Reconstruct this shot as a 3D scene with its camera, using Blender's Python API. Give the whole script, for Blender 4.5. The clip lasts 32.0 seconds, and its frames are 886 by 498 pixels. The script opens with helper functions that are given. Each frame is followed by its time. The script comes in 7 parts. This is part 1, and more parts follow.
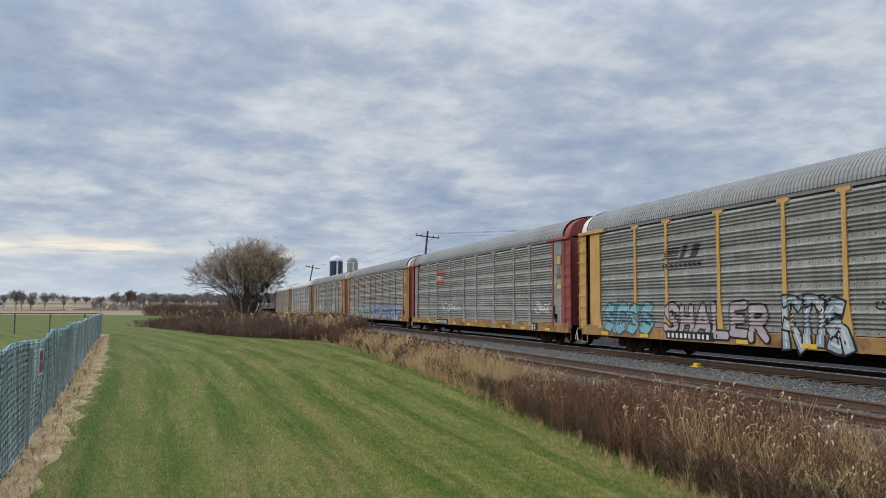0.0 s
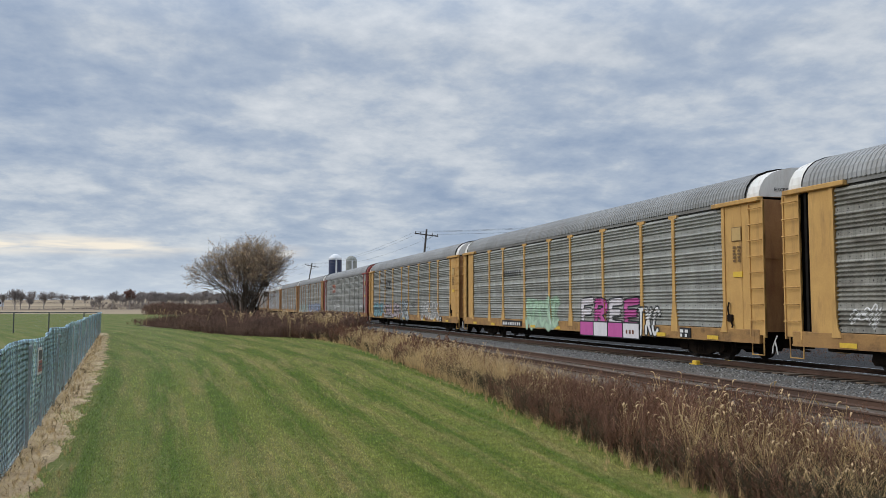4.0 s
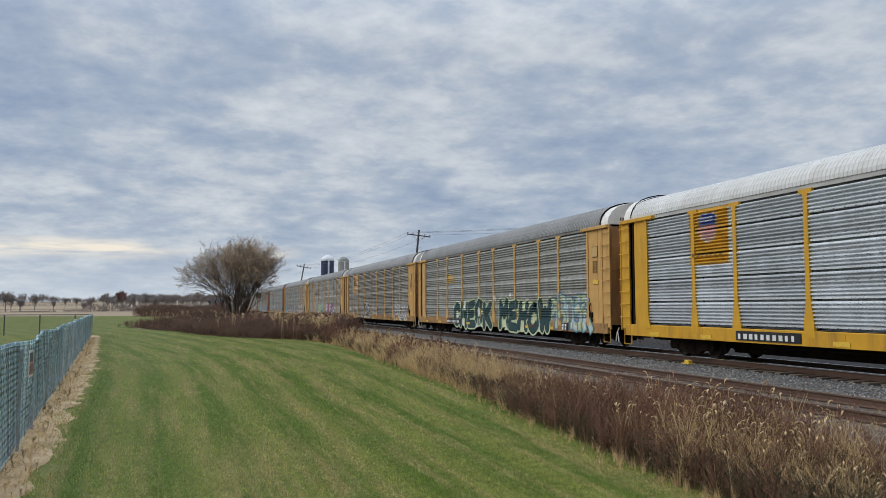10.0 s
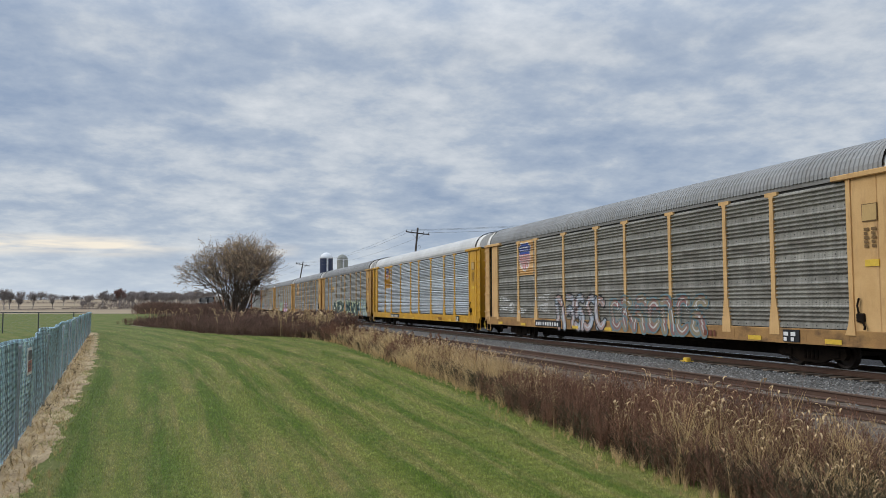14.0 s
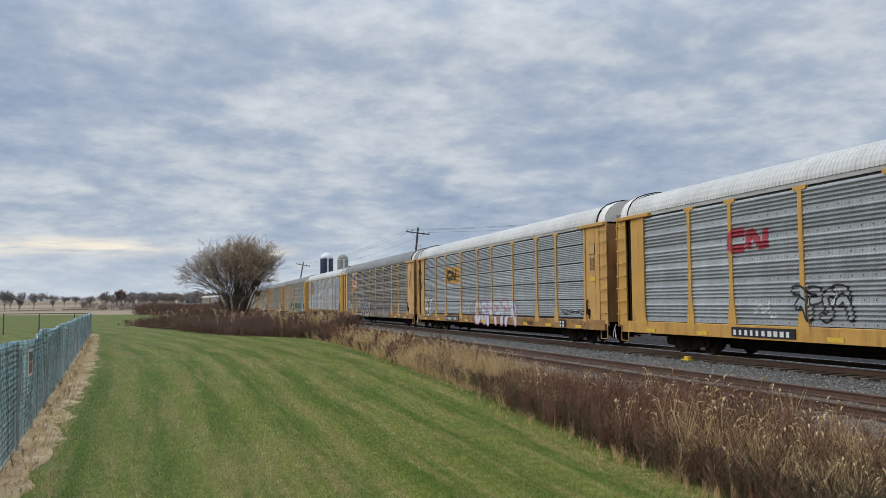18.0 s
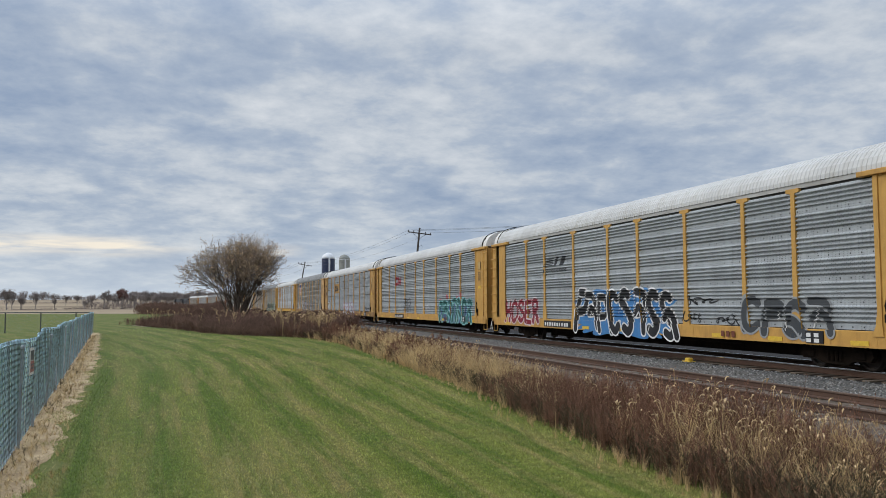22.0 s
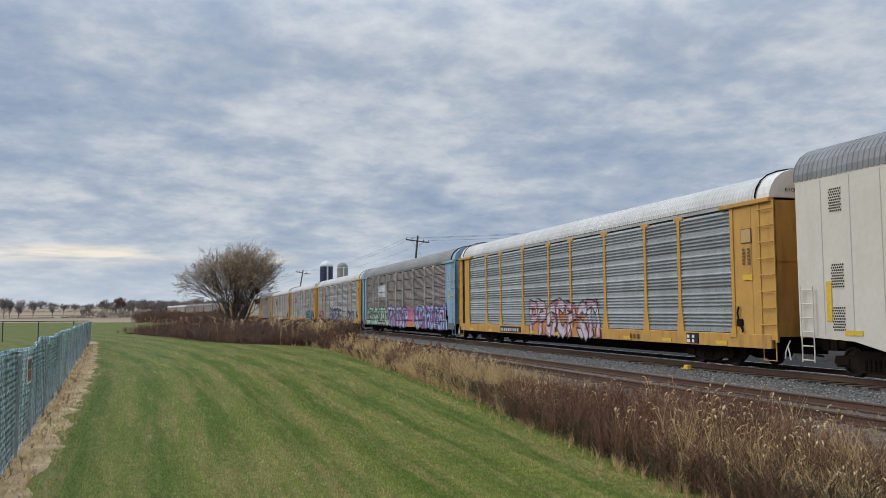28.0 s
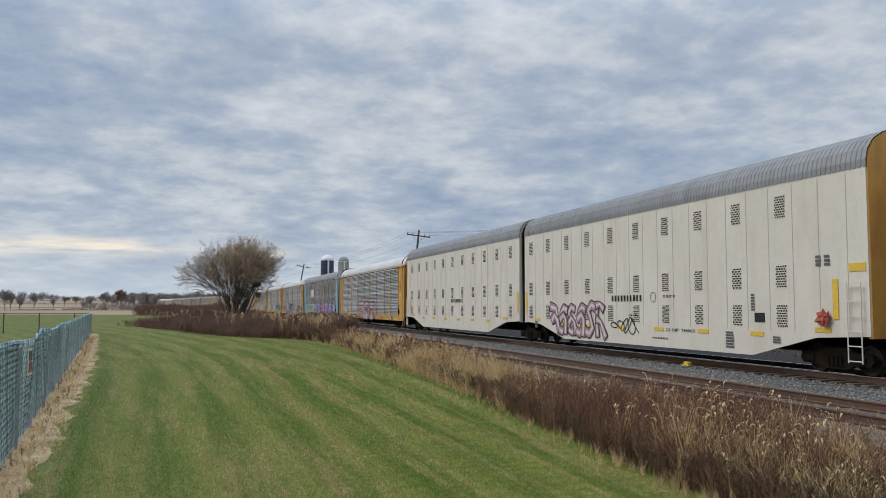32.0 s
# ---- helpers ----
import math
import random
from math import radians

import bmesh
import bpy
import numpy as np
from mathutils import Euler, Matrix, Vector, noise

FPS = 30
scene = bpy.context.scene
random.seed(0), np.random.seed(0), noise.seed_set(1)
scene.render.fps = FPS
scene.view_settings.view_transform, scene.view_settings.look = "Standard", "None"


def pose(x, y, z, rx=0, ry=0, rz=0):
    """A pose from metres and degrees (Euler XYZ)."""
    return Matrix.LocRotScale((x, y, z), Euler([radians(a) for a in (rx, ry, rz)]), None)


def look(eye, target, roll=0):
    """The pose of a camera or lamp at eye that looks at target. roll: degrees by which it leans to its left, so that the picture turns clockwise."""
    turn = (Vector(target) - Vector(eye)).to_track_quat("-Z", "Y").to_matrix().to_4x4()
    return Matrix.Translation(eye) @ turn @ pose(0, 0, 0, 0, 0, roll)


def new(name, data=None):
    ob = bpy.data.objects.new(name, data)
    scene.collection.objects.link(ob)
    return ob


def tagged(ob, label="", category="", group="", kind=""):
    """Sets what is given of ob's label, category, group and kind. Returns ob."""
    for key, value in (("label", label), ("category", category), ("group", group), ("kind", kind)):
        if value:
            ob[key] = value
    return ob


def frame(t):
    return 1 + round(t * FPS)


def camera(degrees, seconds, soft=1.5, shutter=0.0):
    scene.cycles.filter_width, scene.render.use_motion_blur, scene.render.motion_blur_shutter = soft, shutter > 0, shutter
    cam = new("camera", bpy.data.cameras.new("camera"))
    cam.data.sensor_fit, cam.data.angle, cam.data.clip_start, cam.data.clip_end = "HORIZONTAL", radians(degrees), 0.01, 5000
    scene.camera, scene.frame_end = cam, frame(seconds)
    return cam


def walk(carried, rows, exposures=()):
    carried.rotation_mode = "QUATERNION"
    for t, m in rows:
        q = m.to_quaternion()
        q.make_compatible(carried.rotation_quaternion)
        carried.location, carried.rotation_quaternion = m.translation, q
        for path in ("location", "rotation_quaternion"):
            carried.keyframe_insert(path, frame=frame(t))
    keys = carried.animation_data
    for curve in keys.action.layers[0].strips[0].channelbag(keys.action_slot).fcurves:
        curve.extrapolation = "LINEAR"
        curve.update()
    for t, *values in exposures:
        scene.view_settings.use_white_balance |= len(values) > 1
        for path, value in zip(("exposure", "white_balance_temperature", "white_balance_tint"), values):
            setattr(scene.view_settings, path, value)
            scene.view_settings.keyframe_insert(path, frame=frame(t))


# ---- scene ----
# ---- camera and its walk ----
EYE = Vector((0.0, 0.0, 1.69))          # metres; z = 0 is the top of the rails


def aim(yaw, pitch, roll):
    """Heading in degrees to the right of +Y, upward tilt, lean to the left."""
    a, b = radians(yaw), radians(pitch)
    way = Vector((math.sin(a) * math.cos(b), math.cos(a) * math.cos(b), math.sin(b)))
    return look(EYE, EYE + 10 * way, roll)


cam = camera(56.26, 32.0, soft=0.65)
walk(cam, [(t, aim(a, b, c)) for t, a, b, c in (
    (0, 16.42, 4.05, 0.21), (0.5, 16.42, 4.07, 0.21), (1, 16.45, 4.09, 0.18), (1.5, 16.48, 4.11, 0.14), (2, 16.50, 4.09, 0.14),
    (2.5, 16.50, 4.05, 0.12), (3, 16.50, 4.00, 0.10), (3.5, 16.48, 3.95, 0.08), (5.5, 16.59, 3.87, -0.04), (6, 16.65, 3.86, -0.01),
    (6.5, 16.70, 3.85, 0.03), (7, 16.75, 3.84, 0.05), (7.5, 16.80, 3.83, 0.04), (8, 16.85, 3.82, 0.02), (8.5, 16.89, 3.83, 0.00),
    (9, 16.94, 3.87, -0.03), (9.5, 16.98, 3.91, -0.10), (10, 17.02, 3.96, -0.18), (10.5, 17.04, 3.97, -0.24), (11, 17.05, 3.94, -0.27),
    (11.5, 17.05, 3.88, -0.29), (12, 17.07, 3.82, -0.31), (12.5, 17.09, 3.78, -0.28), (13, 17.09, 3.77, -0.24), (13.5, 17.10, 3.78, -0.20),
    (14, 17.10, 3.80, -0.17), (14.5, 17.11, 3.81, -0.17), (16.5, 17.17, 3.76, -0.42), (17, 17.13, 3.76, -0.40), (17.5, 17.11, 3.77, -0.39),
    (18, 17.08, 3.78, -0.40), (18.5, 17.05, 3.81, -0.38), (19, 17.03, 3.83, -0.35), (19.5, 17.01, 3.84, -0.27), (20, 16.98, 3.84, -0.20),
    (20.5, 16.96, 3.84, -0.16), (21, 16.96, 3.83, -0.16), (21.5, 16.97, 3.82, -0.16), (22, 16.97, 3.81, -0.17), (22.5, 16.96, 3.80, -0.20),
    (23, 16.96, 3.79, -0.21), (23.5, 16.96, 3.81, -0.20), (24, 16.97, 3.83, -0.22), (24.5, 16.99, 3.88, -0.26), (25, 17.02, 3.95, -0.29),
    (25.5, 17.03, 4.05, -0.30), (27.5, 17.10, 4.34, -0.33), (28, 17.10, 4.34, -0.32), (28.5, 17.09, 4.33, -0.32), (29, 17.06, 4.30, -0.32),
    (29.5, 17.04, 4.28, -0.29), (30, 17.01, 4.23, -0.26), (30.5, 16.99, 4.16, -0.20), (31, 16.98, 4.10, -0.09), (31.5, 17.00, 4.04, 0.02),
    (32, 17.03, 3.99, 0.12))],
     exposures=((0, 0.02), (7, 0.03), (9.5, 0.0), (11, -0.05), (12.5, -0.02), (14, 0.02), (20, 0.0), (24, 0.02), (27, 0.0), (29, -0.06), (30, -0.06), (32, -0.03)))

# ---- world, sun, exposure ----
SUN_EL, SUN_AZ = radians(38), radians(-75)     # azimuth to the right of +Y


def nodes_of(tree):
    tree.nodes.clear()

    def make(kind, **values):
        n = tree.nodes.new(kind)
        for key, value in values.items():
            if key == "op":
                n.operation = value
            elif key == "blend":
                n.blend_type = value
            else:
                n.inputs[key.replace("_", " ")].default_value = value
        return n

    def join(a, b):
        tree.links.new(a, b)
    return make, join


def build_world():
    w = bpy.data.worlds.new("overcast_sky")
    scene.world = w
    w.use_nodes = True
    tree = w.node_tree
    make, join = nodes_of(tree)
    out, bg = make("ShaderNodeOutputWorld"), make("ShaderNodeBackground", Strength=1.0)
    join(bg.outputs[0], out.inputs[0])
    tc, sep = make("ShaderNodeTexCoord"), make("ShaderNodeSeparateXYZ")
    join(tc.outputs["Generated"], sep.inputs[0])

    def m(op, a, b=None, c=None):
        n = tree.nodes.new("ShaderNodeMath")
        n.operation = op
        for i, x in enumerate((a, b, c)):
            if x is None:
                continue
            if isinstance(x, (int, float)):
                n.inputs[i].default_value = x
            else:
                join(x, n.inputs[i])
        return n.outputs[0]

    z = m("MAXIMUM", sep.outputs[2], 0.0)
    zz = m("ADD", z, 0.21)
    px, py = m("DIVIDE", sep.outputs[0], zz), m("DIVIDE", sep.outputs[1], zz)
    comb = make("ShaderNodeCombineXYZ")
    join(px, comb.inputs[0]), join(py, comb.inputs[1])

    def clouds(scale, detail, rough, dist, offset):
        mp = make("ShaderNodeMapping")
        mp.inputs["Location"].default_value = offset
        mp.inputs["Scale"].default_value = (scale, scale, 1)
        join(comb.outputs[0], mp.inputs[0])
        n = make("ShaderNodeTexNoise", Scale=1.0, Detail=detail, Roughness=rough, Distortion=dist)
        join(mp.outputs[0], n.inputs["Vector"])
        return n.outputs["Fac"]

    big = clouds(0.95, 4, 0.5, 0.15, (3.1, 1.7, 0))
    mid = clouds(2.9, 8, 0.60, 0.12, (0.4, 5.2, 0))
    fine = clouds(8.5, 6, 0.6, 0.1, (8.0, 2.0, 0))
    f = m("ADD", m("MULTIPLY", big, 0.34), m("ADD", m("MULTIPLY", mid, 0.44), m("MULTIPLY", fine, 0.22)))
    # a heavier bank of cloud low over the land
    bank = m("MAXIMUM", m("SUBTRACT", 1.0, m("MULTIPLY", m("ABSOLUTE", m("SUBTRACT", z, 0.125)), 11.0)), 0.0)
    f = m("SUBTRACT", f, m("MULTIPLY", bank, 0.045))
    ramp = make("ShaderNodeValToRGB")
    join(f, ramp.inputs[0])
    el = ramp.color_ramp.elements
    el[0].position, el[0].color = 0.38, (0.27, 0.345, 0.475, 1)
    el[1].position, el[1].color = 0.64, (0.69, 0.715, 0.745, 1)
    e = el.new(0.475)
    e.color = (0.385, 0.45, 0.55, 1)
    e = el.new(0.53)
    e.color = (0.50, 0.548, 0.612, 1)
    # the paler air along the horizon
    hz = m("POWER", m("SUBTRACT", 1.0, m("MINIMUM", m("MULTIPLY", z, 7.0), 1.0)), 2.2)
    mix = make("ShaderNodeMix", )
    mix.data_type = "RGBA"
    join(m("MULTIPLY", hz, 0.75), mix.inputs[0])
    join(ramp.outputs[0], mix.inputs[6])
    mix.inputs[7].default_value = (0.58, 0.66, 0.75, 1)
    # brighter overhead, as under any closed cloud cover
    gain = m("ADD", 1.0, m("MULTIPLY", m("MAXIMUM", m("SUBTRACT", z, 0.30), 0.0), 2.6))
    mul = make("ShaderNodeVectorMath", op="SCALE")
    join(mix.outputs[2], mul.inputs[0])
    join(gain, mul.inputs["Scale"])
    # a rift low in the cloud: pale yellow light
    az = m("ARCTAN2", sep.outputs[0], sep.outputs[1])
    polar = make("ShaderNodeCombineXYZ")
    join(m("MULTIPLY", az, 9.0), polar.inputs[0]), join(m("MULTIPLY", z, 75.0), polar.inputs[1])
    shred = make("ShaderNodeTexNoise", Scale=1.0, Detail=4.0, Roughness=0.55, Distortion=0.3)
    join(polar.outputs[0], shred.inputs["Vector"])

    def window(v, centre, half):
        return m("MAXIMUM", m("SUBTRACT", 1.0, m("DIVIDE", m("ABSOLUTE", m("SUBTRACT", v, centre)), half)), 0.0)
    left = m("MULTIPLY", window(z, 0.066, 0.014), m("MINIMUM", m("MULTIPLY", window(az, -0.20, 0.22), 2.0), 1.0))
    right = m("MULTIPLY", m("MULTIPLY", window(z, 0.064, 0.009), window(az, 0.10, 0.035)), 0.8)
    lit = m("MINIMUM", m("MULTIPLY", m("ADD", left, right), m("MAXIMUM", m("MULTIPLY", m("SUBTRACT", shred.outputs["Fac"], 0.30), 5.0), 0.0)), 1.0)
    mix2 = make("ShaderNodeMix")
    mix2.data_type = "RGBA"
    join(m("MULTIPLY", lit, 0.85), mix2.inputs[0])
    join(mul.outputs[0], mix2.inputs[6])
    mix2.inputs[7].default_value = (0.95, 0.85, 0.70, 1)
    # the clear sky behind shows thinly through the cover
    sky = make("ShaderNodeTexSky")
    sky.sky_type, sky.sun_disc = "NISHITA", False
    sky.sun_elevation, sky.sun_rotation = SUN_EL, SUN_AZ
    thin = make("ShaderNodeVectorMath", op="SCALE")
    thin.inputs["Scale"].default_value = 0.006
    join(sky.outputs[0], thin.inputs[0])
    add = make("ShaderNodeVectorMath", op="ADD")
    join(mix2.outputs[2], add.inputs[0]), join(thin.outputs[0], add.inputs[1])
    join(add.outputs[0], bg.inputs[0])


build_world()
sun = new("sun", bpy.data.lights.new("sun", "SUN"))
sun.data.energy, sun.data.angle, sun.data.color = 1.5, radians(40), (1.0, 0.96, 0.90)
sun.matrix_world = look((0, 0, 0), (-math.sin(SUN_AZ) * math.cos(SUN_EL), -math.cos(SUN_AZ) * math.cos(SUN_EL), -math.sin(SUN_EL)))

# ---- materials ----


def mat(name, c1, c2=None, rough=0.7, metal=0.0, scale=3.0, fine=40.0, bump=0.15, streak=None, stain=None, stain_amount=0.35,
        vary=0.0, island=0.0, spec=0.4, stretch=(1, 1, 1), bump_size=0.01):
    """Two colours mixed by coarse and fine noise in the object's own metres; streak stretches the stains vertically."""
    k = bpy.data.materials.new(name)
    k.use_nodes = True
    tree = k.node_tree
    make, join = nodes_of(tree)
    out, bs = make("ShaderNodeOutputMaterial"), make("ShaderNodeBsdfPrincipled", Roughness=rough, Metallic=metal)
    bs.inputs["Specular IOR Level"].default_value = spec
    join(bs.outputs[0], out.inputs[0])
    tc, mp = make("ShaderNodeTexCoord"), make("ShaderNodeMapping")
    mp.inputs["Scale"].default_value = stretch
    join(tc.outputs["Object"], mp.inputs[0])
    n1, n2 = make("ShaderNodeTexNoise", Scale=scale, Detail=5.0, Roughness=0.6), make("ShaderNodeTexNoise", Scale=fine, Detail=3.0)
    join(mp.outputs[0], n1.inputs["Vector"]), join(mp.outputs[0], n2.inputs["Vector"])
    add = make("ShaderNodeMath", op="MULTIPLY_ADD")
    join(n2.outputs["Fac"], add.inputs[0])
    add.inputs[1].default_value = 0.5
    join(n1.outputs["Fac"], add.inputs[2])
    ramp = make("ShaderNodeMapRange")
    ramp.inputs["From Min"].default_value, ramp.inputs["From Max"].default_value = 0.55, 0.95
    join(add.outputs[0], ramp.inputs[0])
    mx = make("ShaderNodeMix")
    mx.data_type = "RGBA"
    c2 = c2 or tuple(v * 0.75 for v in c1)
    mx.inputs[6].default_value, mx.inputs[7].default_value = (*c1, 1), (*c2, 1)
    join(ramp.outputs[0], mx.inputs[0])
    col = mx.outputs[2]
    if stain:
        mp2 = make("ShaderNodeMapping")
        mp2.inputs["Scale"].default_value = streak or (1, 1, 1)
        join(tc.outputs["Object"], mp2.inputs[0])
        n3 = make("ShaderNodeTexNoise", Scale=1.0, Detail=4.0, Roughness=0.65)
        join(mp2.outputs[0], n3.inputs["Vector"])
        r3 = make("ShaderNodeMapRange")
        r3.inputs["From Min"].default_value, r3.inputs["From Max"].default_value = 0.48, 0.72
        r3.inputs["To Max"].default_value = stain_amount
        join(n3.outputs["Fac"], r3.inputs[0])
        m3 = make("ShaderNodeMix")
        m3.data_type = "RGBA"
        join(r3.outputs[0], m3.inputs[0]), join(col, m3.inputs[6])
        m3.inputs[7].default_value = (*stain, 1)
        col = m3.outputs[2]
    if vary or island:
        info = make("ShaderNodeObjectInfo") if vary else make("ShaderNodeNewGeometry")
        rnd = info.outputs["Random"] if vary else info.outputs["Random Per Island"]
        hsv, mr = make("ShaderNodeHueSaturation"), make("ShaderNodeMapRange")
        amount = vary or island
        mr.inputs["To Min"].default_value, mr.inputs["To Max"].default_value = 1 - amount, 1 + amount
        join(rnd, mr.inputs[0]), join(mr.outputs[0], hsv.inputs["Value"]), join(col, hsv.inputs["Color"])
        col = hsv.outputs[0]
    join(col, bs.inputs["Base Color"])
    if bump:
        b = make("ShaderNodeBump", Strength=bump, Distance=bump_size)
        join(add.outputs[0], b.inputs["Height"]), join(b.outputs[0], bs.inputs["Normal"])
    return k


def galvanized(name, c, dirt, dirt_amount=0.5, rough=0.55, metal=0.15, holes=True, runs_low=0.66, band_low=0.84):
    """Ribbed, perforated rack sheet: zinc grey, rows of small dark holes, grime in level bands and runs."""
    k = mat(name, c, tuple(v * 0.72 for v in c), rough=rough, metal=metal, scale=0.9, fine=14, bump=0.05,
            stain=dirt, streak=(1, 0.55, 2.6), stain_amount=dirt_amount, vary=0.10)
    if not holes:
        return k
    tree = k.node_tree
    bs = next(n for n in tree.nodes if n.type == "BSDF_PRINCIPLED")
    src = bs.inputs["Base Color"].links[0].from_socket
    tc, sep = tree.nodes.new("ShaderNodeTexCoord"), tree.nodes.new("ShaderNodeSeparateXYZ")
    tree.links.new(tc.outputs["Object"], sep.inputs[0])

    def m(op, a, b=None):
        n = tree.nodes.new("ShaderNodeMath")
        n.operation = op
        for i, x in enumerate((a, b)):
            if x is None:
                continue
            if isinstance(x, (int, float)):
                n.inputs[i].default_value = x
            else:
                tree.links.new(x, n.inputs[i])
        return n.outputs[0]
    u = m("SUBTRACT", m("FRACT", m("DIVIDE", sep.outputs[1], 0.36)), 0.5)
    v = m("SUBTRACT", m("FRACT", m("ADD", m("DIVIDE", m("SUBTRACT", sep.outputs[2], 1.105), 0.60), 0.5)), 0.5)
    d = m("ADD", m("POWER", m("MULTIPLY", m("ABSOLUTE", u), 0.36), 2.0), m("POWER", m("MULTIPLY", m("ABSOLUTE", v), 0.60), 2.0))
    hole = m("LESS_THAN", d, 0.021 ** 2)
    fu = m("MULTIPLY", m("SUBTRACT", m("FRACT", m("DIVIDE", sep.outputs[1], 0.125)), 0.5), 0.125)
    fv = m("MULTIPLY", m("SUBTRACT", m("FRACT", m("DIVIDE", sep.outputs[2], 0.0575)), 0.5), 0.0575)
    tiny = m("LESS_THAN", m("ADD", m("POWER", m("ABSOLUTE", fu), 2.0), m("POWER", m("ABSOLUTE", fv), 2.0)), 0.013 ** 2)
    patchy = tree.nodes.new("ShaderNodeTexNoise")
    patchy.inputs["Scale"].default_value, patchy.inputs["Detail"].default_value = 1.3, 2.0
    tree.links.new(tc.outputs["Object"], patchy.inputs["Vector"])
    tiny = m("MULTIPLY", tiny, m("MULTIPLY", m("GREATER_THAN", patchy.outputs["Fac"], 0.47), 0.55))
    hole = m("MAXIMUM", hole, tiny)
    # the sheet weathers in level courses, each of its own tone
    course = tree.nodes.new("ShaderNodeTexNoise")
    course.noise_dimensions = "1D"
    course.inputs["Scale"].default_value, course.inputs["Detail"].default_value = 2.3, 3.0
    tree.links.new(sep.outputs[2], course.inputs["W"])
    tone = tree.nodes.new("ShaderNodeMapRange")
    tone.inputs["From Min"].default_value, tone.inputs["From Max"].default_value = 0.3, 0.7
    tone.inputs["To Min"].default_value, tone.inputs["To Max"].default_value = band_low, 1.1
    tree.links.new(course.outputs["Fac"], tone.inputs[0])
    mp = tree.nodes.new("ShaderNodeMapping")
    mp.inputs["Scale"].default_value = (1, 9.0, 0.55)
    tree.links.new(tc.outputs["Object"], mp.inputs[0])
    runs = tree.nodes.new("ShaderNodeTexNoise")
    runs.inputs["Scale"].default_value, runs.inputs["Detail"].default_value, runs.inputs["Roughness"].default_value = 1.0, 5.0, 0.7
    tree.links.new(mp.outputs[0], runs.inputs["Vector"])
    fall = tree.nodes.new("ShaderNodeMapRange")
    fall.inputs["From Min"].default_value, fall.inputs["From Max"].default_value = 0.36, 0.62
    fall.inputs["To Min"].default_value, fall.inputs["To Max"].default_value = runs_low, 1.06
    tree.links.new(runs.outputs["Fac"], fall.inputs[0])
    tone_out = m("MULTIPLY", tone.outputs[0], fall.outputs[0])
    hsv = tree.nodes.new("ShaderNodeHueSaturation")
    tree.links.new(tone_out, hsv.inputs["Value"]), tree.links.new(src, hsv.inputs["Color"])
    mx = tree.nodes.new("ShaderNodeMix")
    mx.data_type = "RGBA"
    tree.links.new(hole, mx.inputs[0]), tree.links.new(hsv.outputs[0], mx.inputs[6])
    mx.inputs[7].default_value = (0.015, 0.014, 0.013, 1)
    tree.links.new(mx.outputs[2], bs.inputs["Base Color"])
    return k


RUST = (0.13, 0.055, 0.025)
M = {}
M["yellow"] = mat("yellow_paint", (0.56, 0.315, 0.075), (0.46, 0.25, 0.06), rough=0.6, scale=1.2, stain=(0.20, 0.10, 0.035), streak=(3, 3, 0.6), stain_amount=0.5)
M["bright_yellow"] = mat("bright_yellow_paint", (0.60, 0.32, 0.018), (0.50, 0.26, 0.016), rough=0.5, scale=1.2, stain=(0.20, 0.10, 0.02), streak=(3, 3, 0.6), stain_amount=0.5)
M["cream"] = mat("faded_cream_paint", (0.62, 0.39, 0.17), (0.52, 0.31, 0.12), rough=0.7, scale=1.2, stain=(0.22, 0.11, 0.05), streak=(3, 3, 0.6), stain_amount=0.5)
M["ochre"] = mat("ochre_paint", (0.56, 0.33, 0.105), (0.45, 0.255, 0.08), rough=0.7, scale=1.2, stain=(0.17, 0.085, 0.04), streak=(3, 3, 0.6), stain_amount=0.6)
M["rust_ochre"] = mat("rusting_ochre_paint", (0.40, 0.215, 0.085), (0.29, 0.14, 0.055), rough=0.75, scale=1.2, stain=(0.13, 0.065, 0.035), streak=(3, 3, 0.6), stain_amount=0.6)
M["ochre_sill"] = mat("grimy_ochre_sill_paint", (0.40, 0.225, 0.075), (0.24, 0.13, 0.05), rough=0.8, scale=1.0, stain=(0.06, 0.035, 0.022), streak=(2, 1.2, 2), stain_amount=0.85)
M["blue_sill"] = mat("grimy_blue_sill_paint", (0.14, 0.19, 0.22), (0.11, 0.12, 0.12), rough=0.8, scale=1.0, stain=(0.05, 0.032, 0.022), streak=(2, 1.2, 2), stain_amount=0.8)
M["rust_post"] = mat("rusting_blue_post", (0.36, 0.40, 0.41), (0.40, 0.37, 0.33), rough=0.75, scale=1.5, stain=(0.19, 0.085, 0.04), streak=(2, 2.5, 0.9), stain_amount=1.0, vary=0.15)
M["oxide"] = mat("oxide_red_paint", (0.22, 0.045, 0.04), (0.30, 0.075, 0.06), rough=0.7, scale=1.2, stain=(0.06, 0.03, 0.025), streak=(3, 3, 0.6), stain_amount=0.5)
M["blue"] = mat("faded_blue_paint", (0.20, 0.33, 0.42), (0.26, 0.38, 0.46), rough=0.6, scale=1.2, stain=(0.16, 0.09, 0.06), streak=(3, 3, 0.6), stain_amount=0.5)
M["sheet"] = galvanized("weathered_rack_sheet", (0.375, 0.375, 0.34), (0.13, 0.11, 0.09), 0.5, runs_low=0.76)
M["sheet_dark"] = galvanized("grimy_rack_sheet", (0.34, 0.325, 0.28), (0.085, 0.068, 0.05), 0.7)
M["sheet_pale"] = galvanized("clean_rack_sheet", (0.405, 0.43, 0.44), (0.30, 0.30, 0.29), 0.3, runs_low=0.90, band_low=0.82)
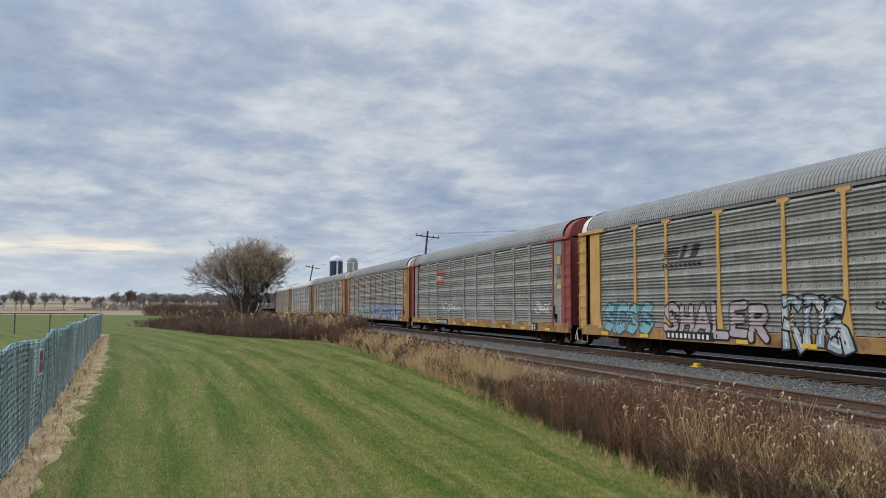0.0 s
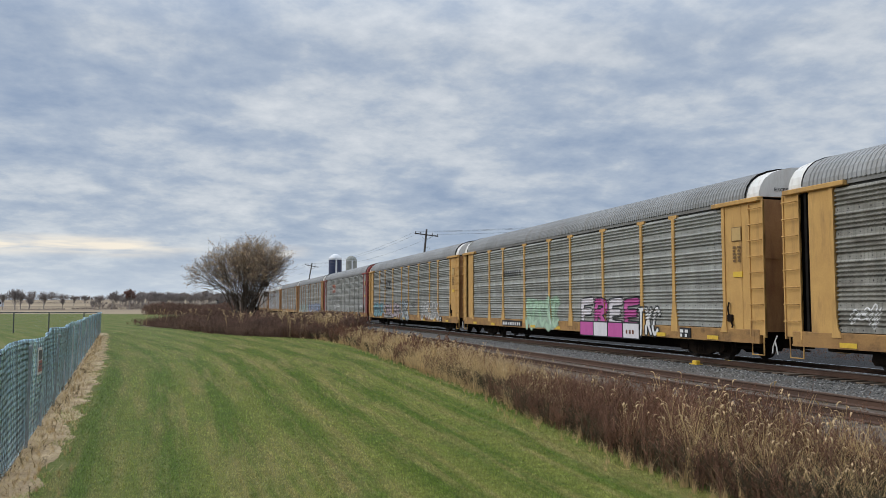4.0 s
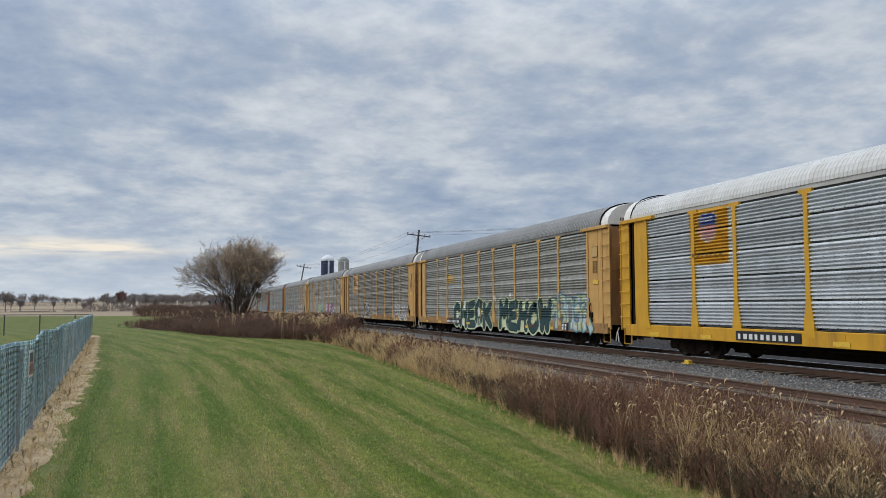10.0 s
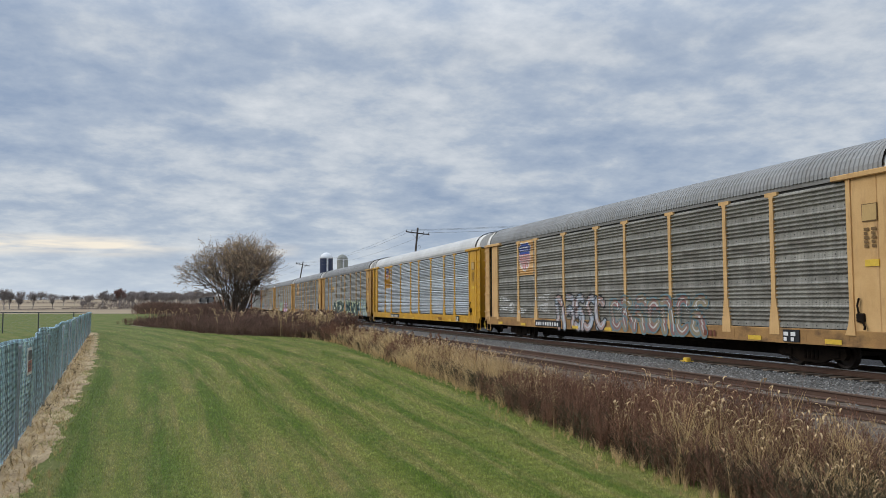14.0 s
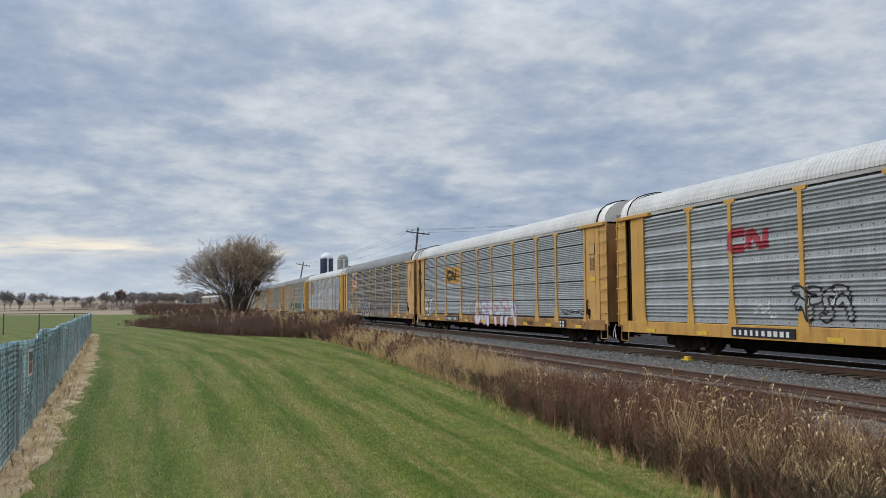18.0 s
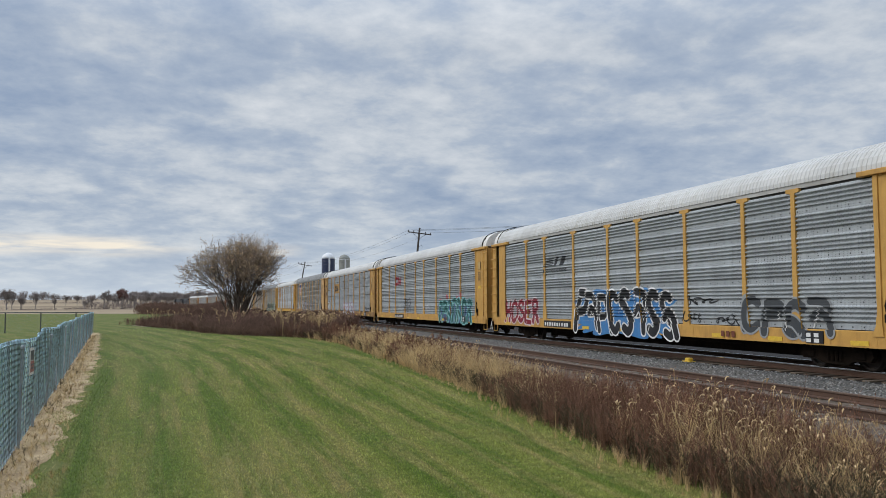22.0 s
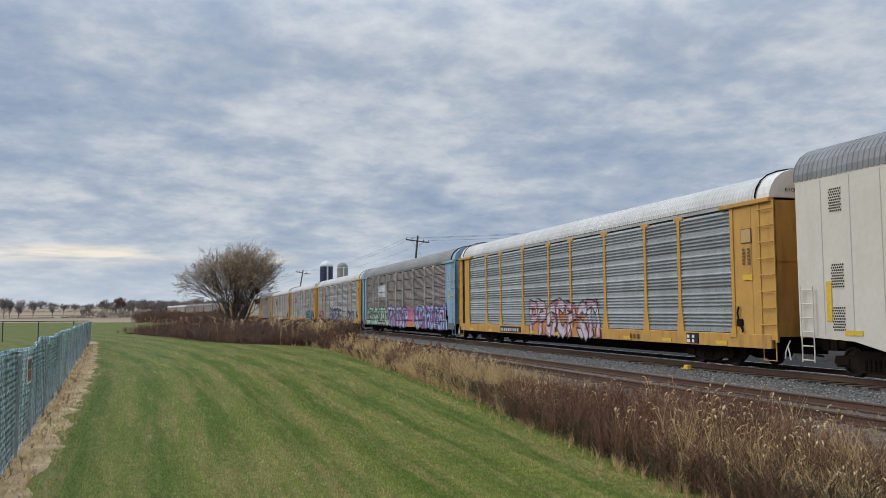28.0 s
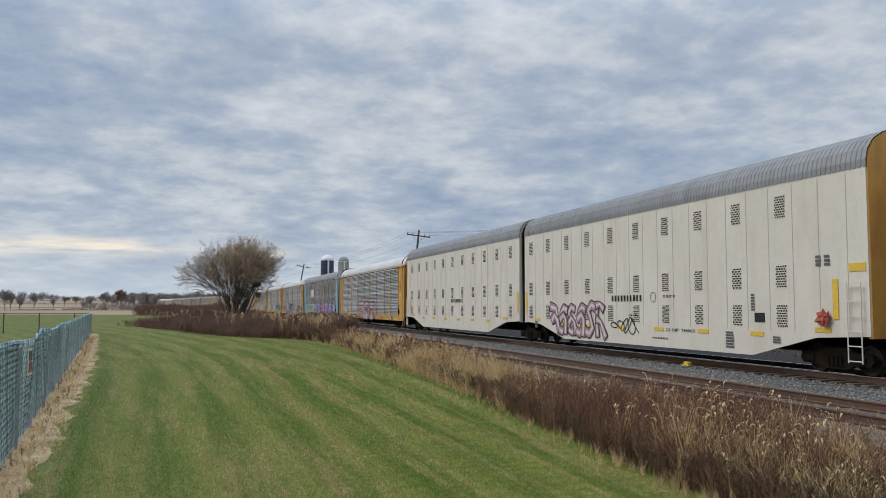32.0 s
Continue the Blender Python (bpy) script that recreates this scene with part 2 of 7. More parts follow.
M["sheet_new"] = galvanized("bright_rack_sheet", (0.70, 0.74, 0.77), (0.48, 0.48, 0.47), 0.30, rough=0.45, runs_low=0.92, band_low=0.70)
M["sheet_brown"] = galvanized("soot_brown_rack_sheet", (0.37, 0.325, 0.288), (0.08, 0.055, 0.04), 0.7)
M["roof_grey"] = mat("grey_roof_sheet", (0.285, 0.285, 0.28), (0.22, 0.22, 0.215), rough=0.6, metal=0.15, scale=0.6, stain=(0.17, 0.14, 0.11), streak=(0.6, 2.5, 0.6), stain_amount=0.35, vary=0.08)
M["roof_white"] = mat("pale_roof_sheet", (0.58, 0.575, 0.555), (0.47, 0.465, 0.45), rough=0.55, metal=0.1, scale=0.6, stain=(0.32, 0.28, 0.22), streak=(0.6, 2.5, 0.6), stain_amount=0.3, vary=0.05)
M["roof_dark"] = mat("galvanized_arched_roof", (0.27, 0.275, 0.28), (0.20, 0.20, 0.205), rough=0.5, metal=0.3, scale=0.5, stain=(0.12, 0.11, 0.10), streak=(0.6, 2.0, 0.6), stain_amount=0.4)
M["white"] = mat("white_car_paint", (0.63, 0.585, 0.505), (0.57, 0.525, 0.45), rough=0.55, scale=0.5, fine=8, stain=(0.45, 0.38, 0.29), streak=(3, 1.6, 0.35), stain_amount=0.35)
M["white_seam"] = mat("grimy_white_seam", (0.47, 0.435, 0.385), (0.36, 0.33, 0.29), rough=0.7, scale=1.0)
M["white_end"] = mat("white_end_paint", (0.74, 0.72, 0.68), (0.62, 0.60, 0.56), rough=0.6, scale=1.0, stain=(0.30, 0.22, 0.16), streak=(3, 3, 0.7), stain_amount=0.4)
# black of grimy parts, and of the shade painted inside the ladder slot
M["black"] = mat("black_grime_and_shade", (0.008, 0.007, 0.007), (0.016, 0.014, 0.012), rough=0.8, scale=4, spec=0.05)
M["under"] = mat("underframe_grime", (0.010, 0.008, 0.007), (0.024, 0.017, 0.012), rough=0.9, scale=3, spec=0.04)
M["eave_grey"] = mat("grimy_eave_rail", (0.23, 0.225, 0.215), (0.17, 0.165, 0.155), rough=0.65, metal=0.1, scale=1.0, stain=(0.10, 0.08, 0.065), streak=(1, 0.6, 2), stain_amount=0.5)
M["eave_white"] = mat("pale_eave_rail", (0.46, 0.455, 0.44), (0.36, 0.355, 0.34), rough=0.6, metal=0.1, scale=1.0, stain=(0.20, 0.17, 0.14), streak=(1, 0.6, 2), stain_amount=0.5)
M["steel"] = mat("worn_wheel_steel", (0.06, 0.045, 0.035), (0.03, 0.024, 0.02), rough=0.6, metal=0.5, scale=6)
# colour of the shade in the gap below the eave rails
M["gap_shade"] = mat("dark_gap_shade", (0.045, 0.043, 0.04), rough=0.8)
M["rail"] = mat("rusty_rail", (0.105, 0.058, 0.038), (0.07, 0.04, 0.028), rough=0.8, scale=2, fine=30, stretch=(1, 0.3, 1))
M["rail_top"] = mat("polished_rail_head", (0.80, 0.80, 0.81), (0.70, 0.69, 0.68), rough=0.10, metal=1.0, scale=2, bump=0.03)
M["rail_rust"] = mat("dull_rusty_rail_head", (0.10, 0.065, 0.048), (0.15, 0.105, 0.08), rough=0.6, metal=0.3, scale=2, bump=0.05)
M["tie"] = mat("weathered_tie_wood", (0.085, 0.062, 0.045), (0.15, 0.115, 0.085), rough=0.9, scale=3, fine=30, stretch=(0.3, 3, 1), vary=0.3, bump=0.5)
M["ballast"] = mat("ballast_bed", (0.17, 0.166, 0.158), (0.07, 0.068, 0.063), rough=0.9, scale=14, fine=40, bump=1.0, bump_size=0.05, stain=(0.13, 0.10, 0.075), streak=(0.5, 0.12, 1), stain_amount=0.5)
# ballast with the deep shade under the train put into its colour
M["shade_dark"] = mat("shade_dark_ballast", (0.014, 0.012, 0.011), (0.032, 0.026, 0.022), rough=0.9, scale=12, fine=40, bump=1.0, bump_size=0.05)
M["dirt"] = mat("cindery_trackbed", (0.085, 0.062, 0.046), (0.16, 0.122, 0.088), rough=0.95, scale=3, fine=25, bump=1.0, bump_size=0.05, stain=(0.09, 0.07, 0.055), streak=(1.5, 0.4, 1), stain_amount=0.6)
M["stone"] = mat("ballast_stone", (0.29, 0.28, 0.26), (0.14, 0.132, 0.122), rough=0.85, scale=20, island=0.55)
def grass_colour(k, blades=False):
    """Mower bands that fan out between the fence and the weeds and bend left with them, thatch and worn spots."""
    tree = k.node_tree
    bs = next(n for n in tree.nodes if n.type == "BSDF_PRINCIPLED")
    tc, sep = tree.nodes.new("ShaderNodeTexCoord"), tree.nodes.new("ShaderNodeSeparateXYZ")
    tree.links.new(tc.outputs["Object"], sep.inputs[0])

    def m(op, a, b=None):
        n = tree.nodes.new("ShaderNodeMath")
        n.operation = op
        for i, x in enumerate((a, b)):
            if x is None:
                continue
            if isinstance(x, (int, float)):
                n.inputs[i].default_value = x
            else:
                tree.links.new(x, n.inputs[i])
        return n.outputs[0]

    def noise_at(vec, scale, detail, rough=0.6):
        n = tree.nodes.new("ShaderNodeTexNoise")
        n.inputs["Scale"].default_value, n.inputs["Detail"].default_value, n.inputs["Roughness"].default_value = scale, detail, rough
        tree.links.new(vec, n.inputs["Vector"])
        return n.outputs["Fac"]

    def span(f, lo, hi, a=0.0, b=1.0):
        n = tree.nodes.new("ShaderNodeMapRange")
        for key, v in (("From Min", lo), ("From Max", hi), ("To Min", a), ("To Max", b)):
            n.inputs[key].default_value = v
        tree.links.new(f, n.inputs[0])
        return n.outputs[0]

    def mixed(f, a, b):
        n = tree.nodes.new("ShaderNodeMix")
        n.data_type = "RGBA"
        tree.links.new(f, n.inputs[0])
        for i, c in ((6, a), (7, b)):
            if isinstance(c, tuple):
                n.inputs[i].default_value = (*c, 1)
            else:
                tree.links.new(c, n.inputs[i])
        return n.outputs[2]
    X, Y = sep.outputs[0], sep.outputs[1]
    bend = m("MULTIPLY", m("POWER", m("MAXIMUM", m("SUBTRACT", Y, 26.0), 0.0), 1.7), 0.011)
    q = m("DIVIDE", m("ADD", m("ADD", m("ADD", X, bend), m("MULTIPLY", Y, 0.075)), 1.2), m("ADD", m("MULTIPLY", Y, 0.125), 5.9))
    wob = m("MULTIPLY", m("SUBTRACT", noise_at(tc.outputs["Object"], 0.25, 2.0), 0.5), 0.9)
    band = m("SINE", m("ADD", m("MULTIPLY", q, 2 * math.pi * 7.5), wob))
    along_v = tree.nodes.new("ShaderNodeCombineXYZ")
    tree.links.new(m("MULTIPLY", q, 26.0), along_v.inputs[0]), tree.links.new(m("MULTIPLY", Y, 0.16), along_v.inputs[1])
    worn = noise_at(along_v.outputs[0], 1.0, 6.0)
    spots = noise_at(tc.outputs["Object"], 0.8, 6.0)
    clump = noise_at(tc.outputs["Object"], 6.0, 8.0, 0.85)
    tuft = noise_at(tc.outputs["Object"], 22.0, 6.0, 0.9)
    col = mixed(span(band, -0.9, 0.9), (0.066, 0.098, 0.014), (0.132, 0.142, 0.034))
    col = mixed(span(worn, 0.46, 0.66, 0, 0.7), col, (0.235, 0.180, 0.078))
    col = mixed(span(spots, 0.54, 0.78, 0, 0.45), col, (0.185, 0.190, 0.062))
    col = mixed(span(spots, 0.46, 0.30, 0, 0.45), col, (0.058, 0.104, 0.018))
    col = mixed(span(clump, 0.50, 0.66, 0, 0.7), col, (0.040, 0.064, 0.012))
    col = mixed(span(clump, 0.46, 0.32, 0, 0.6), col, (0.22, 0.215, 0.085))
    col = mixed(span(tuft, 0.50, 0.68, 0, 0.75), col, (0.028, 0.050, 0.009)) if not blades else col
    col = mixed(span(tuft, 0.47, 0.30, 0, 0.75), col, (0.25, 0.265, 0.115)) if not blades else col
    col = mixed(span(X, 2.0, -1.6, 0, 0.22), col, (0.150, 0.178, 0.078))
    if blades:
        g = tree.nodes.new("ShaderNodeNewGeometry")
        hsv = tree.nodes.new("ShaderNodeHueSaturation")
        tree.links.new(span(g.outputs["Random Per Island"], 0, 1, 1.05, 3.6), hsv.inputs["Value"]), tree.links.new(col, hsv.inputs["Color"])
        col = hsv.outputs[0]
    tree.links.new(col, bs.inputs["Base Color"])
    return k


M["lawn"] = grass_colour(mat("mown_grass", (0.1, 0.15, 0.03), rough=0.95, scale=4, fine=18, bump=1.0, bump_size=0.06, spec=0.1))
M["field"] = mat("stubble_fields", (0.36, 0.29, 0.20), (0.25, 0.19, 0.13), rough=0.95, scale=0.012, fine=0.08, bump=0, spec=0.1,
                 stain=(0.12, 0.085, 0.055), streak=(0.002, 0.018, 1), stain_amount=0.9)
M["straw"] = mat("dead_straw", (0.58, 0.45, 0.285), (0.24, 0.17, 0.10), rough=0.95, scale=1.6, fine=25, bump=1.0, bump_size=0.05, spec=0.1)
M["litter"] = mat("weed_litter", (0.085, 0.055, 0.035), (0.15, 0.105, 0.062), rough=0.95, scale=1.5, fine=20, bump=1.0, bump_size=0.06, spec=0.1)
M["blade"] = grass_colour(mat("grass_blade", (0.1, 0.15, 0.03), rough=0.8, bump=0, spec=0.15), True)
M["straw_blade"] = mat("straw_blade", (0.50, 0.38, 0.20), (0.36, 0.26, 0.13), rough=0.85, scale=2, fine=10, bump=0, island=0.35, spec=0.2)
M["brown_weed"] = mat("dead_brown_weed", (0.250, 0.132, 0.083), (0.130, 0.070, 0.047), rough=0.9, scale=0.6, fine=4, bump=0, island=0.4, spec=0.15)
M["thicket"] = mat("red_brown_thicket", (0.215, 0.130, 0.096), (0.110, 0.072, 0.054), rough=0.9, scale=0.35, fine=3, bump=0, island=0.35, spec=0.1)
# green-brown stems, with the shade inside the weeds put into the colour
M["undergrowth"] = mat("undergrowth_with_shade", (0.105, 0.090, 0.050), (0.070, 0.050, 0.032), rough=0.9, scale=0.8, fine=4, bump=0, island=0.4, spec=0.1)
M["tan_weed"] = mat("dry_tan_grass", (0.64, 0.46, 0.23), (0.46, 0.32, 0.16), rough=0.85, scale=0.6, fine=4, bump=0, island=0.35, spec=0.2)
M["seed"] = mat("pale_seed_head", (0.56, 0.41, 0.23), (0.42, 0.29, 0.16), rough=0.9, scale=2, fine=20, bump=0, island=0.25, spec=0.15)
M["bark"] = mat("grey_bark", (0.13, 0.10, 0.075), (0.085, 0.065, 0.05), rough=0.9, scale=3, fine=20, bump=0.5)
M["twig"] = mat("fine_twigs", (0.25, 0.19, 0.14), (0.165, 0.125, 0.095), rough=0.9, scale=1, fine=8, bump=0)
# twigs of the far trees, paled in colour to stand for haze
M["hazed_twig"] = mat("hazed_distant_twigs", (0.30, 0.265, 0.25), (0.22, 0.19, 0.18), rough=0.95, scale=0.3, fine=2, bump=0, vary=0.2)
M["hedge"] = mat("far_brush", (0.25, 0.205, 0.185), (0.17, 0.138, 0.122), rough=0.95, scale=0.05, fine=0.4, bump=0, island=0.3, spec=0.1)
M["russet"] = mat("russet_leaves", (0.17, 0.085, 0.065), (0.12, 0.062, 0.05), rough=0.9, scale=0.6, fine=4, bump=0, island=0.3)
M["leaf"] = mat("yellowed_leaves", (0.47, 0.32, 0.17), (0.32, 0.21, 0.12), rough=0.8, scale=1, fine=6, bump=0, island=0.4)
M["pole"] = mat("creosoted_pole", (0.060, 0.050, 0.045), (0.095, 0.082, 0.072), rough=0.9, scale=2, fine=20, stretch=(3, 3, 0.3), bump=0.4)
M["wire"] = mat("weathered_wire", (0.12, 0.12, 0.125), rough=0.6, metal=0.4, scale=1, bump=0)
M["glass"] = mat("brown_insulator", (0.03, 0.018, 0.014), rough=0.25, scale=5, bump=0)
# pale blue and uneven strands: sky-lit tops and shaded undersides put into colour
M["zinc"] = mat("zinc_fence_wire", (0.66, 0.86, 0.98), (0.46, 0.64, 0.76), rough=0.5, metal=0.0, scale=0.8, fine=30, bump=0, island=0.5)
M["post"] = mat("weathered_fence_post", (0.38, 0.43, 0.46), (0.22, 0.25, 0.26), rough=0.6, metal=0.4, scale=3, fine=30, vary=0.2)
M["dark_post"] = mat("dark_fence_pipe", (0.10, 0.105, 0.105), (0.06, 0.063, 0.063), rough=0.6, metal=0.3, scale=3, fine=30)
M["sign_red"] = mat("faded_red_sign", (0.30, 0.10, 0.08), (0.22, 0.08, 0.07), rough=0.6, scale=6)
M["sign_white"] = mat("faded_white_sign", (0.66, 0.64, 0.60), (0.52, 0.50, 0.47), rough=0.6, scale=6)
M["silo_blue"] = mat("navy_enamel_silo", (0.020, 0.030, 0.070), (0.030, 0.042, 0.085), rough=0.35, scale=0.4, fine=3, bump=0)
M["silo_white"] = mat("white_silo_dome", (0.70, 0.72, 0.74), (0.58, 0.60, 0.62), rough=0.5, scale=0.4, fine=3, bump=0)
M["silo_grey"] = mat("grey_concrete_silo", (0.30, 0.31, 0.28), (0.22, 0.23, 0.21), rough=0.8, scale=0.4, fine=3, stain=(0.14, 0.14, 0.12), streak=(1, 1, 0.15), stain_amount=0.5, bump=0)
M["marker"] = mat("yellow_marker_paint", (0.72, 0.48, 0.05), (0.55, 0.35, 0.04), rough=0.5, scale=8)
M["loco_black"] = mat("black_locomotive_paint", (0.020, 0.021, 0.024), (0.032, 0.032, 0.034), rough=0.5, scale=1)
M["loco_white"] = mat("white_locomotive_stripe", (0.70, 0.70, 0.68), rough=0.5, scale=1)
M["pane"] = mat("dark_window_pane", (0.02, 0.024, 0.028), rough=0.08, scale=1, bump=0, spec=0.6)

# ---- building tools ----


class Geo:
    def __init__(self):
        self.v, self.f = [], []

    def add(self, verts, faces):
        n = len(self.v)
        self.v += [tuple(p) for p in verts]
        self.f += [tuple(i + n for i in q) for q in faces]
        return self

    def box(self, x0, x1, y0, y1, z0, z1, c=0.0):
        if c <= 0:
            vs = [(x, y, z) for x in (x0, x1) for y in (y0, y1) for z in (z0, z1)]
            return self.add(vs, [(0, 1, 3, 2), (4, 6, 7, 5), (0, 4, 5, 1), (2, 3, 7, 6), (0, 2, 6, 4), (1, 5, 7, 3)])
        b = bmesh.new()
        bmesh.ops.create_cube(b, size=1)
        for p in b.verts:
            p.co = ((x0 + x1) / 2 + p.co.x * (x1 - x0), (y0 + y1) / 2 + p.co.y * (y1 - y0), (z0 + z1) / 2 + p.co.z * (z1 - z0))
        bmesh.ops.bevel(b, geom=b.edges[:], offset=c, segments=1, affect="EDGES", profile=0.5)
        b.verts.index_update()
        self.add([p.co for p in b.verts], [[p.index for p in q.verts] for q in b.faces])
        b.free()
        return self

    def tube(self, pts, radii, n=6, cap=True):
        pts = [Vector(p) for p in pts]
        if isinstance(radii, (int, float)):
            radii = [radii] * len(pts)
        rings = []
        for i, p in enumerate(pts):
            d = (pts[min(i + 1, len(pts) - 1)] - pts[max(i - 1, 0)]).normalized()
            a = d.cross(Vector((0.31, 0.17, 0.93)) if abs(d.z) < 0.9 else Vector((0.95, 0.2, 0.1))).normalized()
            b = d.cross(a)
            rings.append([p + radii[i] * (math.cos(k * math.tau / n) * a + math.sin(k * math.tau / n) * b) for k in range(n)])
        faces = [(i * n + k, i * n + (k + 1) % n, (i + 1) * n + (k + 1) % n, (i + 1) * n + k) for i in range(len(pts) - 1) for k in range(n)]
        if cap:
            faces += [tuple(range(n))[::-1], tuple(range((len(pts) - 1) * n, len(pts) * n))]
        return self.add([q for r in rings for q in r], faces)

    def slab(self, outline, axis, a, b):
        """An outline (pairs) pushed from a to b along axis 0, 1 or 2."""
        def put(p, w):
            q = list(p)
            q.insert(axis, w)
            return q
        n = len(outline)
        vs = [put(p, a) for p in outline] + [put(p, b) for p in outline]
        fs = [tuple(range(n))[::-1], tuple(range(n, 2 * n))] + [(i, (i + 1) % n, (i + 1) % n + n, i + n) for i in range(n)]
        return self.add(vs, fs)

    def lathe(self, prof, axis=2, n=24, centre=(0, 0, 0)):
        """A profile of (radius, height) turned about an axis."""
        vs = []
        for r, h in prof:
            for k in range(n):
                c, s = r * math.cos(k * math.tau / n), r * math.sin(k * math.tau / n)
                p = {2: (c, s, h), 1: (c, h, s), 0: (h, c, s)}[axis]
                vs.append((p[0] + centre[0], p[1] + centre[1], p[2] + centre[2]))
        fs = [(i * n + k, i * n + (k + 1) % n, (i + 1) * n + (k + 1) % n, (i + 1) * n + k) for i in range(len(prof) - 1) for k in range(n)]
        fs += [tuple(range(n)), tuple(range((len(prof) - 1) * n, len(prof) * n))]
        return self.add(vs, fs)

    def mesh(self, name, smooth=False):
        me = bpy.data.meshes.new(name)
        me.from_pydata(self.v, [], self.f)
        b = bmesh.new()
        b.from_mesh(me)
        bmesh.ops.recalc_face_normals(b, faces=b.faces[:])
        b.to_mesh(me)
        b.free()
        if smooth:
            me.shade_smooth()
        me.materials.append(None)
        return me


def fast_mesh(name, V, F):
    """A mesh from arrays; F holds triangles or quads."""
    me = bpy.data.meshes.new(name)
    V, F = np.asarray(V, np.float32), np.asarray(F, np.int32)
    k = F.shape[1]
    me.vertices.add(len(V))
    me.vertices.foreach_set("co", V.ravel())
    me.loops.add(F.size)
    me.loops.foreach_set("vertex_index", F.ravel())
    me.polygons.add(len(F))
    me.polygons.foreach_set("loop_start", np.arange(0, F.size, k, dtype=np.int32))
    me.polygons.foreach_set("loop_total", np.full(len(F), k, np.int32))
    me.update(calc_edges=True)
    me.validate()
    me.materials.append(None)
    return me


def shape(name, me, material, at=None):
    """One object on a mesh that others may share; its material is its own."""
    ob = new(name, me)
    ob.material_slots[0].link = "OBJECT"
    ob.material_slots[0].material = material
    if at is not None:
        ob.matrix_basis = at
    return ob


def part(name, me, material, parent, label="", at=None):
    if isinstance(me, Geo):
        me = me.mesh(name)
    ob = shape(name, me, material, at)
    ob.parent = parent
    return tagged(ob, label)


def thing(name, label, category, group="", at=None):
    ob = new(name)
    ob.empty_display_size = 0.3
    if at is not None:
        ob.matrix_basis = at
    return tagged(ob, label, category, group)


def setting(name, me, material, label):
    if isinstance(me, Geo):
        me = me.mesh(name)
    return tagged(shape(name, me, material), label, name.split("_")[0], kind="structure")


def rnd(a, b):
    return random.uniform(a, b)


def scatter(name, templates, spots, material, label, category):
    """Many copies of small templates joined in one mesh: spots are (x, y, z, turn, scale, lean, kind)."""
    Vs, Fs, n = [], [], 0
    for x, y, z, turn, size, lean, kind in spots:
        V, F = templates[kind]
        c, s = math.cos(turn), math.sin(turn)
        W = V * size
        W = np.stack((W[:, 0] + lean * W[:, 2], W[:, 1], W[:, 2]), 1)
        Vs.append(np.stack((c * W[:, 0] - s * W[:, 1] + x, s * W[:, 0] + c * W[:, 1] + y, W[:, 2] + z), 1))
        Fs.append(F + n)
        n += len(V)
    me = fast_mesh(name, np.concatenate(Vs), np.concatenate(Fs))
    return tagged(shape(name, me, material), label, category, kind="stuff")


# ---- the line of the tracks ----
TRACK_X, NEAR_X, BEND_Y, RADIUS = 16.92, 11.1, 197.0, 1480.0


def along(s, offset=0.0):
    """Place and heading at s metres along the far track, or a line offset metres to its right."""
    if s < BEND_Y:
        return TRACK_X + offset, s, 0.0
    a = (s - BEND_Y) / RADIUS
    return TRACK_X - RADIUS * (1 - math.cos(a)) + offset * math.cos(a), BEND_Y + RADIUS * math.sin(a) + offset * math.sin(a), math.degrees(a)


# ---- ground ----
def smooth(a, b, v):
    t = min(max((v - a) / (b - a), 0.0), 1.0)
    return t * t * (3 - 2 * t)


def ground_z(x, y):
    d = math.hypot(x, y)
    z = -0.30
    z += 7.5 * smooth(420, 1000, d) * smooth(0.32, -0.05, math.atan2(x, max(y, 1.0)))
    z += 14.0 * smooth(1100, 2600, d) * (0.6 + 0.4 * math.sin(5 * math.atan2(x, y) + 1))
    return z


def build_ground():
    g, rings, n = Geo(), [0, 10, 25, 50, 90, 150, 230, 320, 420, 500, 600, 700, 800, 900, 1000, 1200, 1500, 1900, 2400, 3000, 4000], 120
    vs = [(0, 0, -0.30)]
    for r in rings[1:]:
        for k in range(n):
            a = k * math.tau / n
            x, y = r * math.sin(a), r * math.cos(a)
            vs.append((x, y, ground_z(x, y)))
    fs = [(0, 1 + k, 1 + (k + 1) % n) for k in range(n)]
    for i in range(len(rings) - 2):
        fs += [(1 + i * n + k, 1 + (i + 1) * n + k, 1 + (i + 1) * n + (k + 1) % n, 1 + i * n + (k + 1) % n) for k in range(n)]
    setting("ground", g.add(vs, fs).mesh("ground", True), M["field"], "tan and brown harvested fields rising to low hills")


EDGE = [(4.9, -60), (4.8, 0), (4.83, 7.2), (5.02, 9.8), (5.2, 11), (5.35, 13.5), (5.7, 16), (6.05, 21), (6.35, 26), (6.6, 32), (6.9, 40), (6.47, 46.5), (5.24, 49.6),
        (3.73, 51.1), (2.19, 53.6), (0.54, 58.6), (-1.5, 69.1), (-4.0, 77.3), (-5.6, 84.5)]
BACK = [(-5.6, 85.5), (0.5, 104), (3.0, 135), (-9.0, 190)]
FENCE = [(-1.6, 2.0), (-2.04, 10.7), (-6.4, 62.0)]


def edge_x(y, line):
    for (x0, y0), (x1, y1) in zip(line, line[1:]):
        if y0 <= y <= y1:
            return x0 + (x1 - x0) * (y - y0) / (y1 - y0)
    return line[-1][0]


